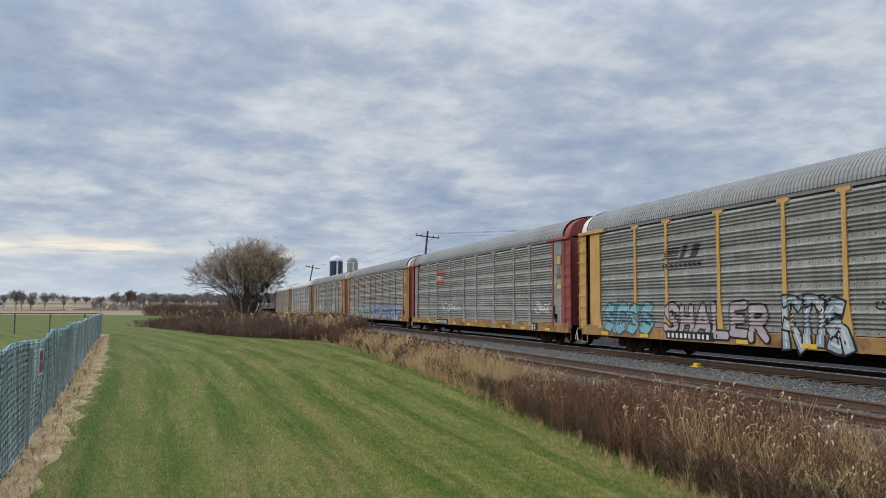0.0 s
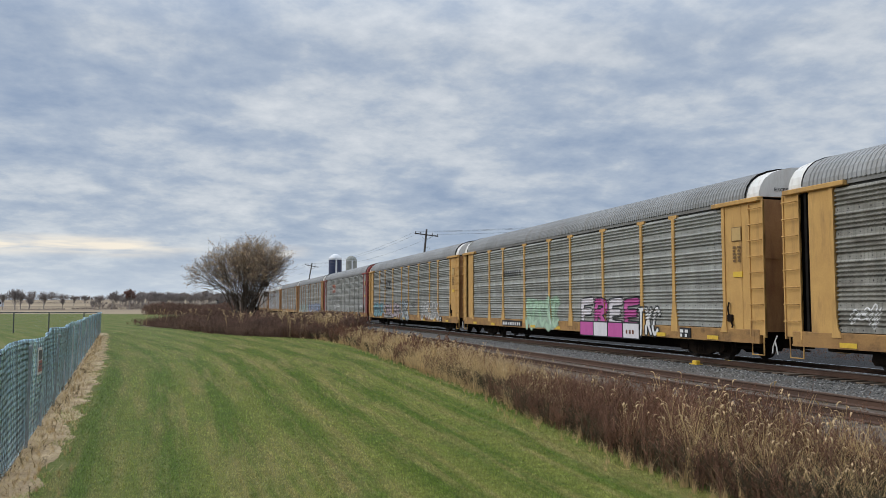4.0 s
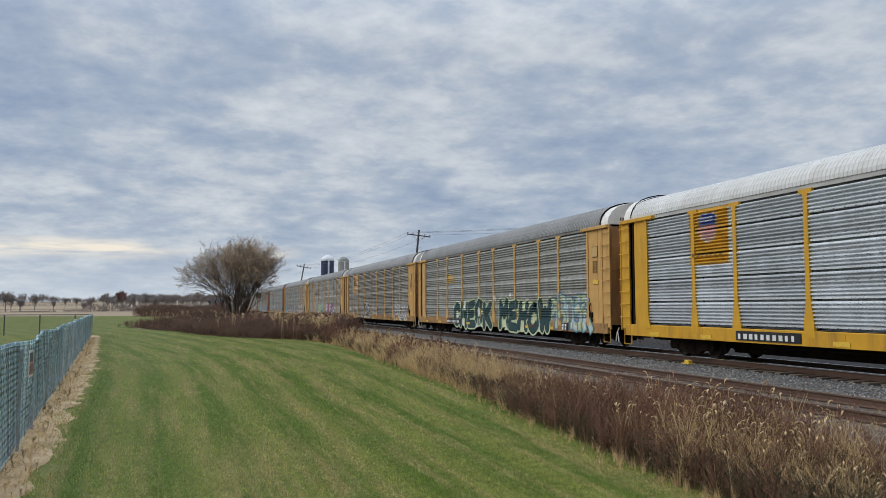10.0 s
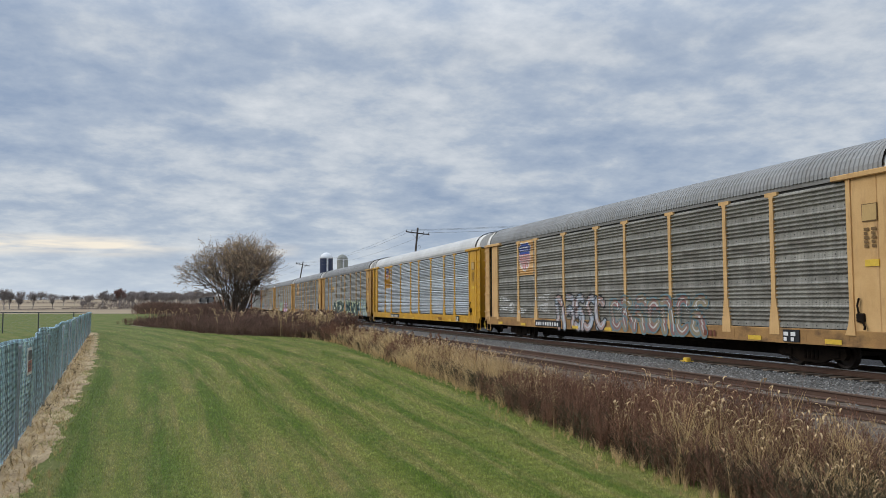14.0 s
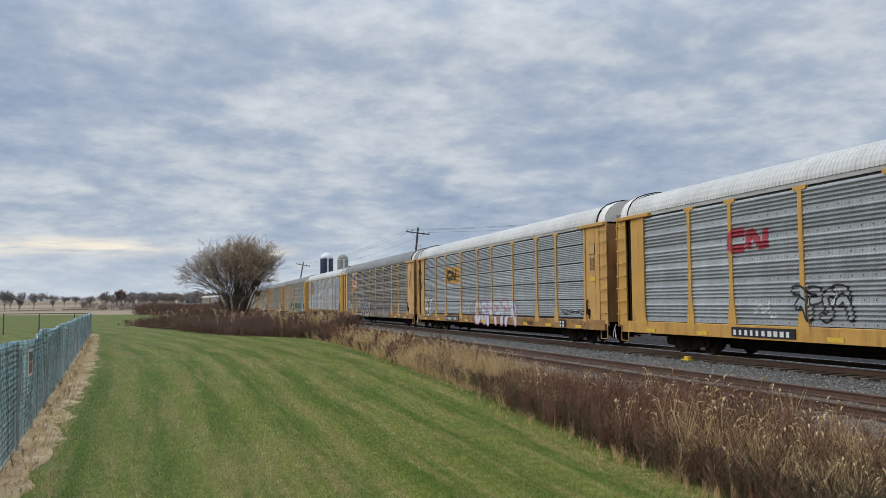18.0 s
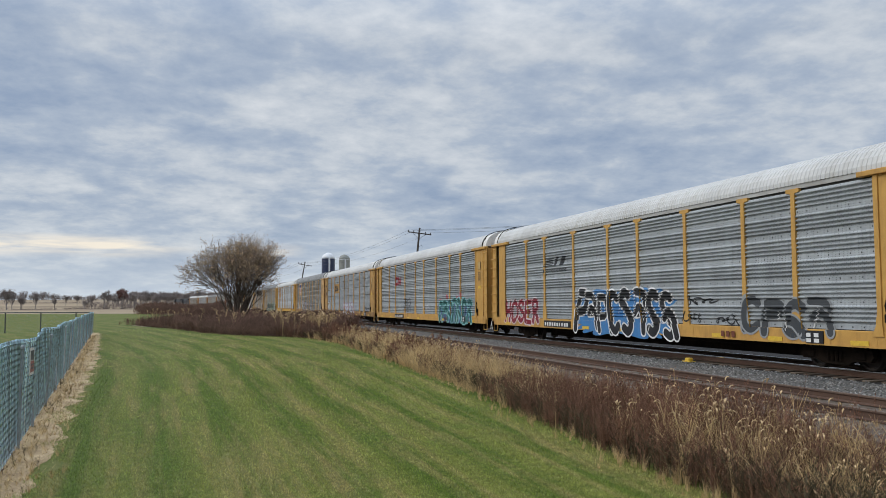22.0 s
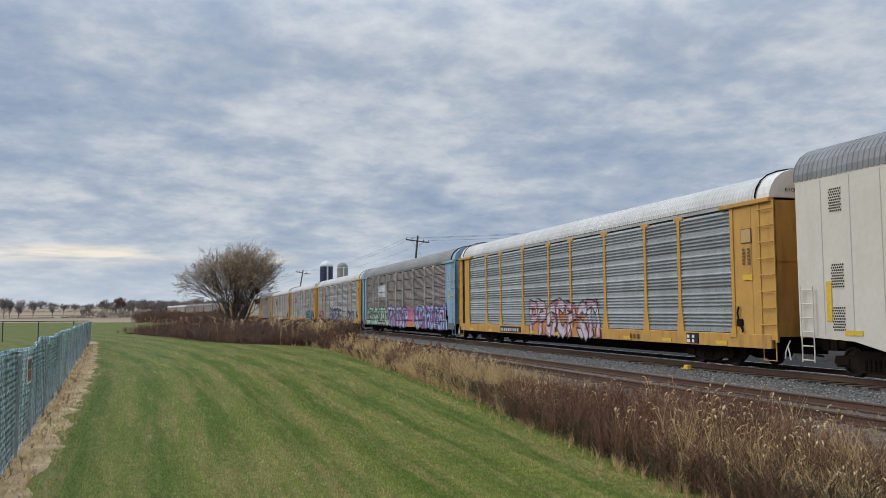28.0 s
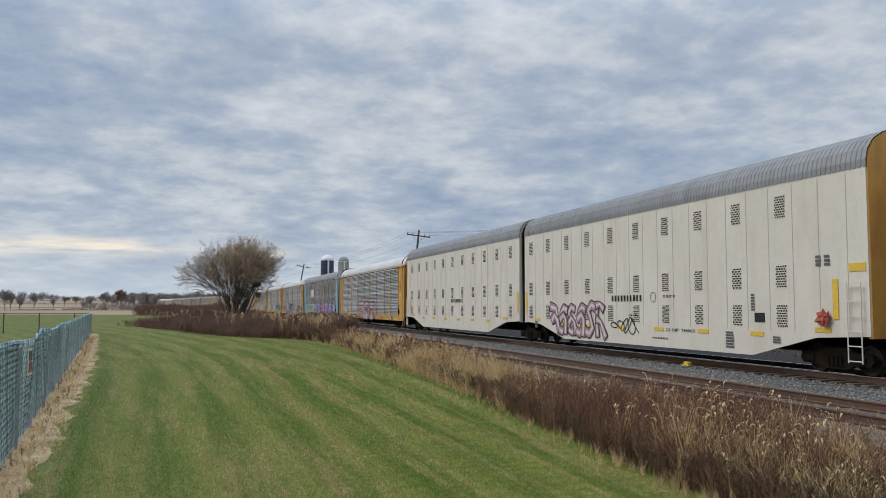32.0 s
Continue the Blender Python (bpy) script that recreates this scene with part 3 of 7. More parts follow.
def sheet(points, z):
    b = bmesh.new()
    f = b.faces.new([b.verts.new((x, y, z)) for x, y in points])
    bmesh.ops.triangulate(b, faces=[f])
    me = bpy.data.meshes.new("sheet")
    b.to_mesh(me)
    b.free()
    me.materials.append(None)
    return me


def build_lawn():
    pts = [(-190, -60), *[(x + 0.7, y) for x, y in EDGE[:-2]], *EDGE[-2:], *BACK, (-30, 200), (-190, 215)]
    setting("lawn", sheet(pts, -0.20), M["lawn"], "mown green grass with paler mower stripes")
    inner = [(-1.0, -20), (-1.3, 3), (-1.48, 9.4), (-1.56, 12.3), (-1.85, 15.3), (-2.12, 20.2), (-2.84, 30.2), (-5.66, 60.4), (-6.2, 63)]
    outer = [(-1.7, -20), (-2.0, 3), (-2.4, 12), (-2.9, 20), (-3.7, 30), (-6.9, 62), (-7.0, 63)]
    V, F = [], []
    for i, y in enumerate(np.arange(-10, 62, 0.12)):
        ragged = 0.30 * noise.noise((y * 0.8, 2, 0)) + 0.20 * noise.noise((y * 2.1, 5, 0)) + 0.06 * noise.noise((y * 5.0, 9, 0))
        V += [(edge_x(y, outer), y, -0.196), (edge_x(y, inner) - 0.10 + ragged, y, -0.196)]
        if i:
            F.append((2 * i - 2, 2 * i - 1, 2 * i + 1, 2 * i))
    setting("straw_strip", fast_mesh("straw_strip", V, F), M["straw"], "bare strip of dead straw along the fence foot")
    # near-black sheet: keeps the view beneath the cars as dark as shade
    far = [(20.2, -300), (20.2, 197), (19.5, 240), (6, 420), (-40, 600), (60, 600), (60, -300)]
    setting("verge", sheet(far, -0.26), M["shade_dark"], "verge beyond the railway, darkened for the shade seen under the train")
    weeds = [(8.9, -60), *[(x + (0.3 if y < 46 else 0.9), y + (0 if y < 46 else 0.8)) for x, y in EDGE], (-4.8, 86), (0.8, 105), (3.3, 136), (-8.5, 192), (-7, 300), (1.2, 400), (12.5, 240), (12.0, 197), (8.9, 197)]
    setting("weed_ground", sheet([weeds[0]] + weeds[1:], -0.185), M["litter"], "brown litter under the dead weeds beside the railway")


def ribbon_on_track(name, cross, offset, s0, s1, material, label, step=8.0):
    """A cross-section of (across, height) carried along the line."""
    g, n = Geo(), len(cross)
    count = max(2, int((s1 - s0) / step) + 1)
    vs = []
    for i in range(count):
        x, y, h = along(s0 + (s1 - s0) * i / (count - 1), offset)
        c, s = math.cos(radians(h)), math.sin(radians(h))
        vs += [(x + a * c, y + a * s, z) for a, z in cross]
    fs = [(i * n + k, i * n + k + 1, (i + 1) * n + k + 1, (i + 1) * n + k) for i in range(count - 1) for k in range(n - 1)]
    g.add(vs, fs)
    return g.mesh(name)


RAIL = [(-0.07, -0.17), (-0.07, -0.155), (-0.012, -0.13), (-0.010, -0.045), (-0.036, -0.035), (-0.036, -0.006), (-0.030, -0.001)]
RAIL = RAIL + [(-a, z) for a, z in RAIL[::-1]]


def build_tracks():
    offs = NEAR_X - TRACK_X
    # the main track's bed carries the train's shade in its colour
    for name, cross, k, label in (("trackbed", [(-9.0, -0.34), (-8.0, -0.25), (-7.2, -0.185), (-4.55, -0.185)], "dirt", "dirty brown bed of the near track"),
                                  ("ballast", [(-4.55, -0.19), (-3.0, -0.27), (-1.45, -0.21)], "ballast", "grey crushed stone between the tracks"),
                                  ("trackbed", [(-1.45, -0.215), (1.6, -0.215), (2.6, -0.3), (3.6, -0.5)], "shade_dark", "stone bed under the main track, darkened for the train's shade")):
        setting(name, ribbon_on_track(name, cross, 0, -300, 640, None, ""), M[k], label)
    for name, off, s0, s1 in (("main_track", 0.0, -300, 640), ("near_track", offs, -300, 640)):
        label = "railway track with rusty rails on wooden ties"
        tr = tagged(thing(name, label, "track"), kind="structure")
        for side in (-0.753, 0.753):
            rail = part("rail", ribbon_on_track("rail", RAIL, off + side, s0, s1, None, "", 6.0), M["rail"], tr)
            head = part("rail_head", ribbon_on_track("rail_head", [(-0.0375, -0.028), (-0.0375, -0.005), (-0.030, 0.0015), (0.030, 0.0015), (0.0375, -0.005), (0.0375, -0.028)], off + side, s0, s1, None, "", 6.0), M["rail_top" if off == 0 else "rail_rust"], rail, "polished steel running surface" if off == 0 else "dull rusted running surface")
        tie = Geo().box(-1.3, 1.3, -0.115, 0.115, -0.36, -0.172, 0.012).mesh("tie")
        rest_v = []
        for i in range(150):
            y = -4 + i * 0.52
            part("tie", tie, M["tie"], tr, at=pose(TRACK_X + off + rnd(-0.04, 0.04), y, rnd(-0.012, 0.004), 0, 0, rnd(-0.8, 0.8)))
        g = Geo()
        for i in range(300):
            s = -4 + (150 + i) * 0.52
            x, y, h = along(s, off)
            g.box(x - 1.3, x + 1.3, y - 0.115, y + 0.115, -0.36, -0.172)
        far = part("far_ties", g, M["tie"], tr)
        tagged(far, "weathered wooden ties", kind="stuff")


def build_stones():
    ts = []
    for k in range(5):
        b = bmesh.new()
        bmesh.ops.create_icosphere(b, subdivisions=1, radius=1.0)
        for p in b.verts:
            p.co = p.co * rnd(0.6, 1.15)
            p.co.z *= 0.75
        bmesh.ops.triangulate(b, faces=b.faces[:])
        b.verts.index_update()
        ts.append((np.array([p.co for p in b.verts]), np.array([[q.index for q in f.verts] for f in b.faces])))
        b.free()
    spots = []
    for i in range(38000):
        y = 3 + 42 * random.random() ** 1.9
        x = rnd(9.3, 18.6)
        if 12.4 < x < 15.5 or x < 12.4 and random.random() < 0.12:
            z = -0.20 - 0.07 * max(0, 1 - abs(x - 13.9) / 1.4)
            spots.append((x, y, z + rnd(-0.01, 0.02), rnd(0, 6.3), rnd(0.016, 0.036), 0, random.randrange(5)))
    scatter("ballast_stones", ts, spots, M["stone"], "loose grey crushed stone between the tracks", "gravel")


# ---- the train ----
POSTS = (1.12, 4.12, 7.10, 9.22)
BAYS = [-12.0, -9.22, -7.10, -4.12, -1.12, 1.12, 4.12, 7.10, 9.22, 12.0]
EAVE, SILL_TOP, SILL_LOW, HALF = 4.76, 1.02, 0.62, 13.9
ARCH = [(-1.50, 4.86), (-1.49, 4.98), (-1.42, 5.18), (-1.28, 5.38), (-1.05, 5.55), (-0.72, 5.67), (-0.36, 5.745), (0.0, 5.77)]
ARCH = ARCH + [(-x, z) for x, z in ARCH[-2::-1]]
MESH, RIBS, RIBS_OF = {}, {}, {}


def ribbed(width, z0, z1, seamed=False):
    """A sheet with level ribs facing -x: flat perforated bands between groups of ribs, or courses parted by open seams."""
    rows, z = [], z0
    while z < z1 - 0.05:
        if seamed:
            d, p, m = (0.046, 0.103, 6) if seamed == "deep" else (0.017, 0.078, 8)
            rows += [(0.0, z), (0.32, z + 0.002), (0.32, z + 0.062), (-0.004, z + 0.064), (-0.004, z + 0.12)]
            z += 0.13
            for k in range(m):
                rows += [(d, z), (d, z + 0.12 * p), (-d, z + 0.40 * p), (-d, z + 0.58 * p)]
                z += p
        else:
            rows += [(-0.006, z), (-0.006, z + 0.13)]
            z += 0.14
            for k in range(4):
                rows += [(0.034, z + 0.004), (0.034, z + 0.022), (-0.032, z + 0.056), (-0.032, z + 0.076)]
                z += 0.115
    rows = [r for r in rows if r[1] < z1 - 0.01] + [(0.0, z1)]
    RIBS[seamed or "panel"] = rows
    g = Geo()
    vs = [(x, y, z) for x, z in rows for y in (-width / 2, width / 2)]
    g.add(vs, [(2 * i, 2 * i + 1, 2 * i + 3, 2 * i + 2) for i in range(len(rows) - 1)])
    n = len(g.v)
    back = 0.34 if seamed else 0.14
    g.add([(back, y, z) for z in (z0, z1) for y in (-width / 2, width / 2)], [])
    g.f += [(n, n + 2, n + 3, n + 1), (0, 1, n + 1, n), (n - 2, n - 1, n + 3, n + 2)]
    return g.mesh("panel")


def arch_roof(arch, half, pitch, depth, name="roof"):
    """An arched roof with ribs across it, and its underside."""
    n, vs = len(arch), []
    if depth:
        stops = []
        for i in range(int(2 * half / pitch)):
            y = -half + i * pitch
            stops += [(y, 1.0), (y + 0.60 * pitch, 1.0), (y + 0.70 * pitch, 0.0), (y + 0.90 * pitch, 0.0)]
        stops.append((half, 1.0))
    else:
        stops = [(-half, 0.0), (half, 0.0)]
    for y, k in stops:
        for x, z in arch:
            vs.append((x + depth * k * x / 1.5, y, z + depth * k * (z - arch[0][1]) / 0.9 - depth * k * 0.8 * (z == arch[0][1])))
    fs = [(i * n + k, i * n + k + 1, (i + 1) * n + k + 1, (i + 1) * n + k) for i in range(len(stops) - 1) for k in range(n - 1)]
    g = Geo().add(vs, fs)
    return g.mesh(name)


def truck_meshes():
    g = Geo()
    g.slab([(-1.25, 0.36), (-1.15, 0.24), (-0.65, 0.24), (-0.42, 0.14), (0.42, 0.14), (0.65, 0.24), (1.15, 0.24), (1.25, 0.36), (1.2, 0.52), (0.62, 0.56), (0.45, 0.68), (-0.45, 0.68), (-0.62, 0.56), (-1.2, 0.52)], 0, -0.07, 0.07)
    g.box(-0.11, -0.06, -1.02, -0.72, 0.28, 0.48, 0.02).box(-0.11, -0.06, 0.72, 1.02, 0.28, 0.48, 0.02)
    for k in (-0.22, -0.07, 0.08, 0.22):
        g.tube([(-0.08, k, 0.22), (-0.08, k, 0.46)], 0.055, 7)
    MESH["side_frame"] = g.mesh("side_frame")
    w = Geo()
    for s in (-1, 1):
        prof = [(0.05, -0.07), (0.16, -0.075), (0.18, -0.03), (0.29, -0.03), (0.31, -0.07), (0.365, -0.07), (0.375, -0.065), (0.385, 0.04), (0.41, 0.055), (0.41, 0.08), (0.32, 0.085), (0.05, 0.07)]
        w.lathe([(r, (-0.75 - h * -1 if s < 0 else 0.75 - h)) for r, h in prof], 0, 24)
    w.tube([(-0.98, 0, 0), (0.98, 0, 0)], 0.075, 10)
    MESH["wheelset"] = w.mesh("wheelset")
    MESH["bolster"] = Geo().box(-0.95, 0.95, -0.22, 0.22, 0.32, 0.62, 0.03).box(-0.9, 0.9, -0.62, -0.52, 0.3, 0.4).box(-0.9, 0.9, 0.52, 0.62, 0.3, 0.4).mesh("bolster")


def add_truck(car, y, axles=(-0.88, 0.88)):
    tr = part("truck", MESH["bolster"], M["under"], car, "grimy cast steel truck", at=pose(0, y, 0))
    for s in (-1, 1):
        part("side_frame", MESH["side_frame"], M["under"], tr, at=pose(s * 1.02, 0, 0, 0, 0, 0 if s < 0 else 180))
    for a in axles:
        part("wheelset", MESH["wheelset"], M["steel"], tr, "steel wheels on an axle", at=pose(0, a, 0.385))


def rack_meshes():
    for a, b in zip(BAYS, BAYS[1:]):
        w = round(b - a - 0.10, 2)
        if ("panel", w) not in MESH:
            MESH["panel", w] = ribbed(w, SILL_TOP + 0.02, EAVE - 0.10)
            MESH["seamed", w] = ribbed(w, SILL_TOP + 0.02, EAVE - 0.10, "fine")
            MESH["deep", w] = ribbed(w, SILL_TOP + 0.02, EAVE - 0.10, "deep")
    MESH["roof"] = arch_roof(ARCH, 13.1, 0.150, 0.022)
    MESH["roof_flat"] = arch_roof([(x, 4.86 + 0.92 * (z - 4.86)) for x, z in ARCH], 13.1, 0.150, 0.014)
    MESH["roof_end"] = arch_roof([(x * 0.985, z - 0.02) for x, z in ARCH], 0.30, 2.0, 0.0)
    MESH["post"] = Geo().slab([(-0.20, 0.84), (0.20, 0.84), (0.185, 1.20), (0.085, 1.85), (0.075, 4.55), (0.10, 4.62), (0.25, 4.64), (0.25, 4.74), (-0.25, 4.74), (-0.25, 4.64), (-0.10, 4.62), (-0.075, 4.55), (-0.085, 1.85), (-0.185, 1.20)], 0, -0.06, 0.03).mesh("post")
    g = Geo().box(-0.07, 0.05, -13.62, 13.62, SILL_LOW, SILL_TOP, 0.02).box(-0.078, -0.07, -13.62, 13.62, SILL_LOW, SILL_LOW + 0.05)
    for k in range(19):
        g.box(-0.076, -0.07, -13.4 + k * 1.48, -13.33 + k * 1.48, SILL_LOW + 0.05, SILL_TOP - 0.05)
    MESH["sill"] = g.mesh("side_sill")
    MESH["eave"] = Geo().box(-0.025, 0.10, -13.1, 13.1, EAVE - 0.03, 4.865).mesh("eave_rail")
    # a solid strip, coloured dark for the shade between eave rail and sheets
    MESH["eave_gap"] = Geo().box(0.03, 0.10, -12.0, 12.0, EAVE - 0.10, EAVE - 0.03).mesh("eave_gap")
    g = Geo().box(-0.06, 0.05, -0.46, 0.46, 0.86, EAVE - 0.03, 0.02)
    MESH["cap_rail"] = Geo().box(-0.16, 0.05, -1.12, 1.12, EAVE - 0.06, EAVE + 0.07, 0.015).mesh("cap_rail")
    MESH["end_rib"] = Geo().box(-0.095, -0.06, -0.07, 0.07, 1.9, 4.72).slab([(-0.07, 1.9), (0.07, 1.9), (0.07, 1.5), (0.12, 1.15), (0.24, 0.9), (-0.10, 0.9), (-0.07, 1.2)], 0, -0.095, -0.06).mesh("end_rib")
    # plate added within the slot; its black stands for the shaded car interior
    MESH["slot_shade"] = Geo().box(0.12, 0.18, -0.36, 0.36, 0.86, EAVE - 0.03).box(-0.03, 0.02, -0.13, -0.04, 0.9, EAVE - 0.03).mesh("door_pocket")
    MESH["corner"] = Geo().box(-0.055, 0.05, -0.165, 0.165, 0.86, EAVE - 0.03, 0.008).mesh("corner_post")
    MESH["ladder_plate"] = Geo().box(-0.02, 0.02, -0.33, 0.33, 0.86, EAVE - 0.03, 0.008).box(-0.05, 0.02, -0.33, -0.28, 0.80, EAVE - 0.03).box(-0.05, 0.02, 0.28, 0.33, 0.80, EAVE - 0.03).mesh("ladder_plate")
    MESH["end_panel"] = g.mesh("end_panel")
    MESH["clamp"] = Geo().tube([(0, -0.02, -0.11), (0, 0.05, -0.10), (0, 0.085, -0.04), (0, 0.085, 0.04), (0, 0.05, 0.10), (0, -0.02, 0.11)], 0.022, 6).mesh("clamp")
    MESH["rung"] = Geo().tube([(-0.04, -0.29, 0), (-0.11, -0.27, 0), (-0.12, 0.27, 0), (-0.04, 0.29, 0)], 0.018, 6).mesh("rung")
    g = Geo().tube([(0, -0.26, 0.86), (0, -0.26, 0.30), (0, 0.26, 0.30), (0, 0.26, 0.86)], 0.022, 6)
    MESH["stirrup"] = g.mesh("stirrup_step")
    MESH["grab"] = Geo().tube([(0.0, -0.10, 0.86), (-0.02, -0.02, 0.72), (-0.02, -0.08, 0.52), (-0.02, -0.12, 0.34)], 0.02, 6).tube([(-0.02, -0.02, 0.72), (-0.02, 0.07, 0.55), (-0.02, 0.10, 0.36)], 0.02, 6).mesh("air_hose")
    MESH["brake_box"] = Geo().box(-0.14, 0.02, -0.12, 0.12, 1.22, 1.44, 0.03).tube([(-0.12, 0.02, 1.40), (-0.13, 0.06, 1.62), (-0.11, 0.02, 1.80)], 0.028, 6).tube([(-0.13, -0.08, 1.26), (-0.13, -0.16, 1.12), (-0.13, -0.14, 1.05)], 0.03, 6).mesh("hand_brake")
    low = [(-1.46, 0.95), (1.46, 0.95), (1.46, EAVE), (-1.46, EAVE)]
    g = Geo().slab(low, 1, -0.06, 0.06)
    MESH["end_door"] = g.mesh("end_door")
    MESH["door_rib"] = Geo().box(-0.012, 0.012, 0.06, 0.075, 1.0, 4.7).mesh("door_rib")
    MESH["door_hatch"] = Geo().box(-1.20, -0.72, 0.06, 0.085, 1.25, 2.25, 0.01).mesh("door_hatch")
    MESH["door_beam"] = Geo().box(-1.44, 1.44, 0.062, 0.085, 3.05, 3.09).mesh("door_beam")
    MESH["door_box"] = Geo().box(-0.9, -0.38, 0.06, 0.14, 1.2, 2.0, 0.02).mesh("latch_box")
    MESH["end_cap"] = Geo().slab([(x * 0.985, z - 0.015) for x, z in ARCH], 1, -0.07, 0.07).mesh("end_cap")
    hoop = [(x * 1.01, 0, z + 0.015) for x, z in ARCH]
    MESH["hoop"] = Geo().tube(hoop, 0.022, 6).mesh("roof_hoop")
    g = Geo().box(-1.40, 1.40, -13.35, 13.35, 0.80, 1.0).box(-0.45, 0.45, -8.7, 8.7, 0.22, 0.80).box(-0.3, 0.3, -13.7, 13.7, 0.45, 0.80)
    for k in range(14):
        g.box(-1.4, 1.4, -12.4 + 1.9 * k, -12.3 + 1.9 * k, 0.62, 0.86)
    MESH["deck"] = g.mesh("underframe")
    g = Geo().box(-0.75, -0.35, -0.9, 0.3, 0.35, 0.7, 0.05).tube([(-0.9, 1.0, 0.55), (-0.9, 2.2, 0.55)], 0.19, 12).tube([(-1.2, -6.5, 0.5), (-1.2, 6.5, 0.5)], 0.02, 5)
    MESH["brake"] = g.mesh("brake_gear")
    g = Geo().box(-0.12, 0.12, -0.55, 0.25, 0.62, 0.84, 0.03).slab([(-0.16, 0.15), (0.17, 0.15), (0.20, 0.42), (0.06, 0.46), (0.02, 0.30), (-0.16, 0.40)], 2, 0.58, 0.90)
    g.tube([(0.35, -0.2, 0.7), (0.40, 0.1, 0.45), (0.30, 0.35, 0.42)], 0.03, 6)
    MESH["coupler"] = g.mesh("coupler")
    MESH["dash"] = Geo().box(-0.008, 0.008, -0.28, 0.28, -0.06, 0.06).mesh("reflector")


def autorack(label, paint, sheet_k, roof_k, cap_k, posts=None, seamed=False, sill=None):
    car = thing("autorack_car", label, "rail car", "autorack cars of the train")
    RIBS_OF[car.name] = {"deep": "deep", "seamed": "fine"}.get(seamed, "panel")
    P = M[paint]
    part("underframe", MESH["deck"], M["under"], car, "dark grimy steel underframe")
    part("brake_gear", MESH["brake"], M["under"], car)
    for s in (-1, 1):
        turn = 0 if s < 0 else 180
        part("side_sill", MESH["sill"], M[sill or paint], car, "grimy steel side sill", at=pose(s * 1.46, 0, 0, 0, 0, turn))
        part("eave_rail", MESH["eave"], M["eave_white" if roof_k == "roof_white" else "eave_grey"], car, "plain steel rail under the roof edge", at=pose(s * 1.46, 0, 0, 0, 0, turn))
        part("eave_gap", MESH["eave_gap"], M["gap_shade"], car, "dark strip painted as the shade above the side sheets", at=pose(s * 1.46, 0, 0, 0, 0, turn))
        for a, b in zip(BAYS, BAYS[1:]):
            part("side_panel", MESH[seamed or "panel", round(b - a - 0.10, 2)], M[sheet_k], car, "ribbed perforated steel sheet", at=pose(s * 1.485, (a + b) / 2, 0, 0, 0, turn))
        for y in POSTS:
            for e in (-1, 1):
                part("side_post", MESH["post"], M[posts or paint], car, at=pose(s * 1.475, e * y, 0, 0, 0, turn))
        for e in (-1, 1):
            ep = part("end_panel", MESH["end_panel"], M["sheet"] if paint == "oxide" else P, car, at=pose(s * 1.46, e * 12.44, 0, 0, 0, turn))
            part("cap_rail", MESH["cap_rail"], P, ep, at=pose(0, 0.22 * e * -s, 0))
            part("end_rib", MESH["end_rib"], P, ep, at=pose(0, -0.40 * e * -s, 0) @ Matrix.Diagonal((1, -e * -s, 1, 1)))
            if e < 0:
                part("hand_brake", MESH["brake_box"], M["under"], ep, "dark brake lever box", at=pose(0, 0.12, 0))
            if e > 0:
                part("door_pocket", MESH["slot_shade"], M["black"], car, "dark plate for the shade in the slot behind the ladder", at=pose(s * 1.46, e * 13.12, 0, 0, 0, turn))
            else:
                part("corner_post", MESH["corner"], P, car, at=pose(s * 1.46, e * 13.07, 0, 0, 0, turn))
            lp = part("ladder_plate", MESH["ladder_plate"], P, car, at=pose(s * 1.49, e * 13.56, 0, 0, 0, turn))
            for k in range(8):
                part("rung", MESH["rung"], P, lp, at=pose(0, 0, 1.28 + 0.46 * k))
            part("stirrup_step", MESH["stirrup"], P, car, "bent steel step", at=pose(s * 1.48, e * 13.50, 0))
        part("air_hose", MESH["grab"], M["marker"] if s < 0 and paint == "bright_yellow" else M["white_end"], car, "pale uncoupling lever", at=pose(s * 1.30, -14.0, 0))
    for e in (-1, 1):
        door_k = M["rust_ochre"] if paint in ("ochre", "cream") else P
        door = part("end_door", MESH["end_door"], door_k, car, at=pose(0, e * 13.66, 0, 0, 0, 0 if e > 0 else 180))
        for x in (-0.45, 0.45):
            part("door_rib", MESH["door_rib"], door_k, door, at=pose(x, 0, 0))
        part("door_beam", MESH["door_beam"], door_k, door)
        part("door_hatch", MESH["door_hatch"], door_k, door)
        part("latch_box", MESH["door_box"], M["rust_ochre"], door, "rusty latch box", at=pose(0.9, 0, 0))
        part("end_cap", MESH["end_cap"], M[cap_k], car, "painted roof end", at=pose(0, e * 13.60, 0))
        part("roof_end", MESH["roof_end"], M[cap_k], car, "smooth painted roof end", at=pose(0, e * 13.36, 0))
        part("roof_hoop", MESH["hoop"], M["black"], car, "black bow at the roof end", at=pose(0, e * 13.10, 0))
        part("coupler", MESH["coupler"], M["under"], car, at=pose(0, e * 13.85, 0, 0, 0, 0 if e > 0 else 180))
        add_truck(car, e * 10.1)
    part("roof", MESH["roof_flat" if roof_k == "roof_white" else "roof"], M[roof_k], car, "ribbed arched sheet roof")
    if paint == "blue":
        for y in POSTS + tuple(-q for q in POSTS):
            for z in (1.86, 2.61, 3.36, 4.12):
                for e in (-1, 1):
                    part("clamp", MESH["clamp"], M["post"], car, "pale steel clamp", at=pose(-1.53, y + e * 0.115, z, 0, 0, 0 if e > 0 else 180))
    for y in (-11.4, -8.4, -5.8, 0.2, 3.0, 8.6, 11.6):
        part("reflector", MESH["dash"], M["marker"], car, "yellow reflector", at=pose(-1.545, y, 0.72))
    return car
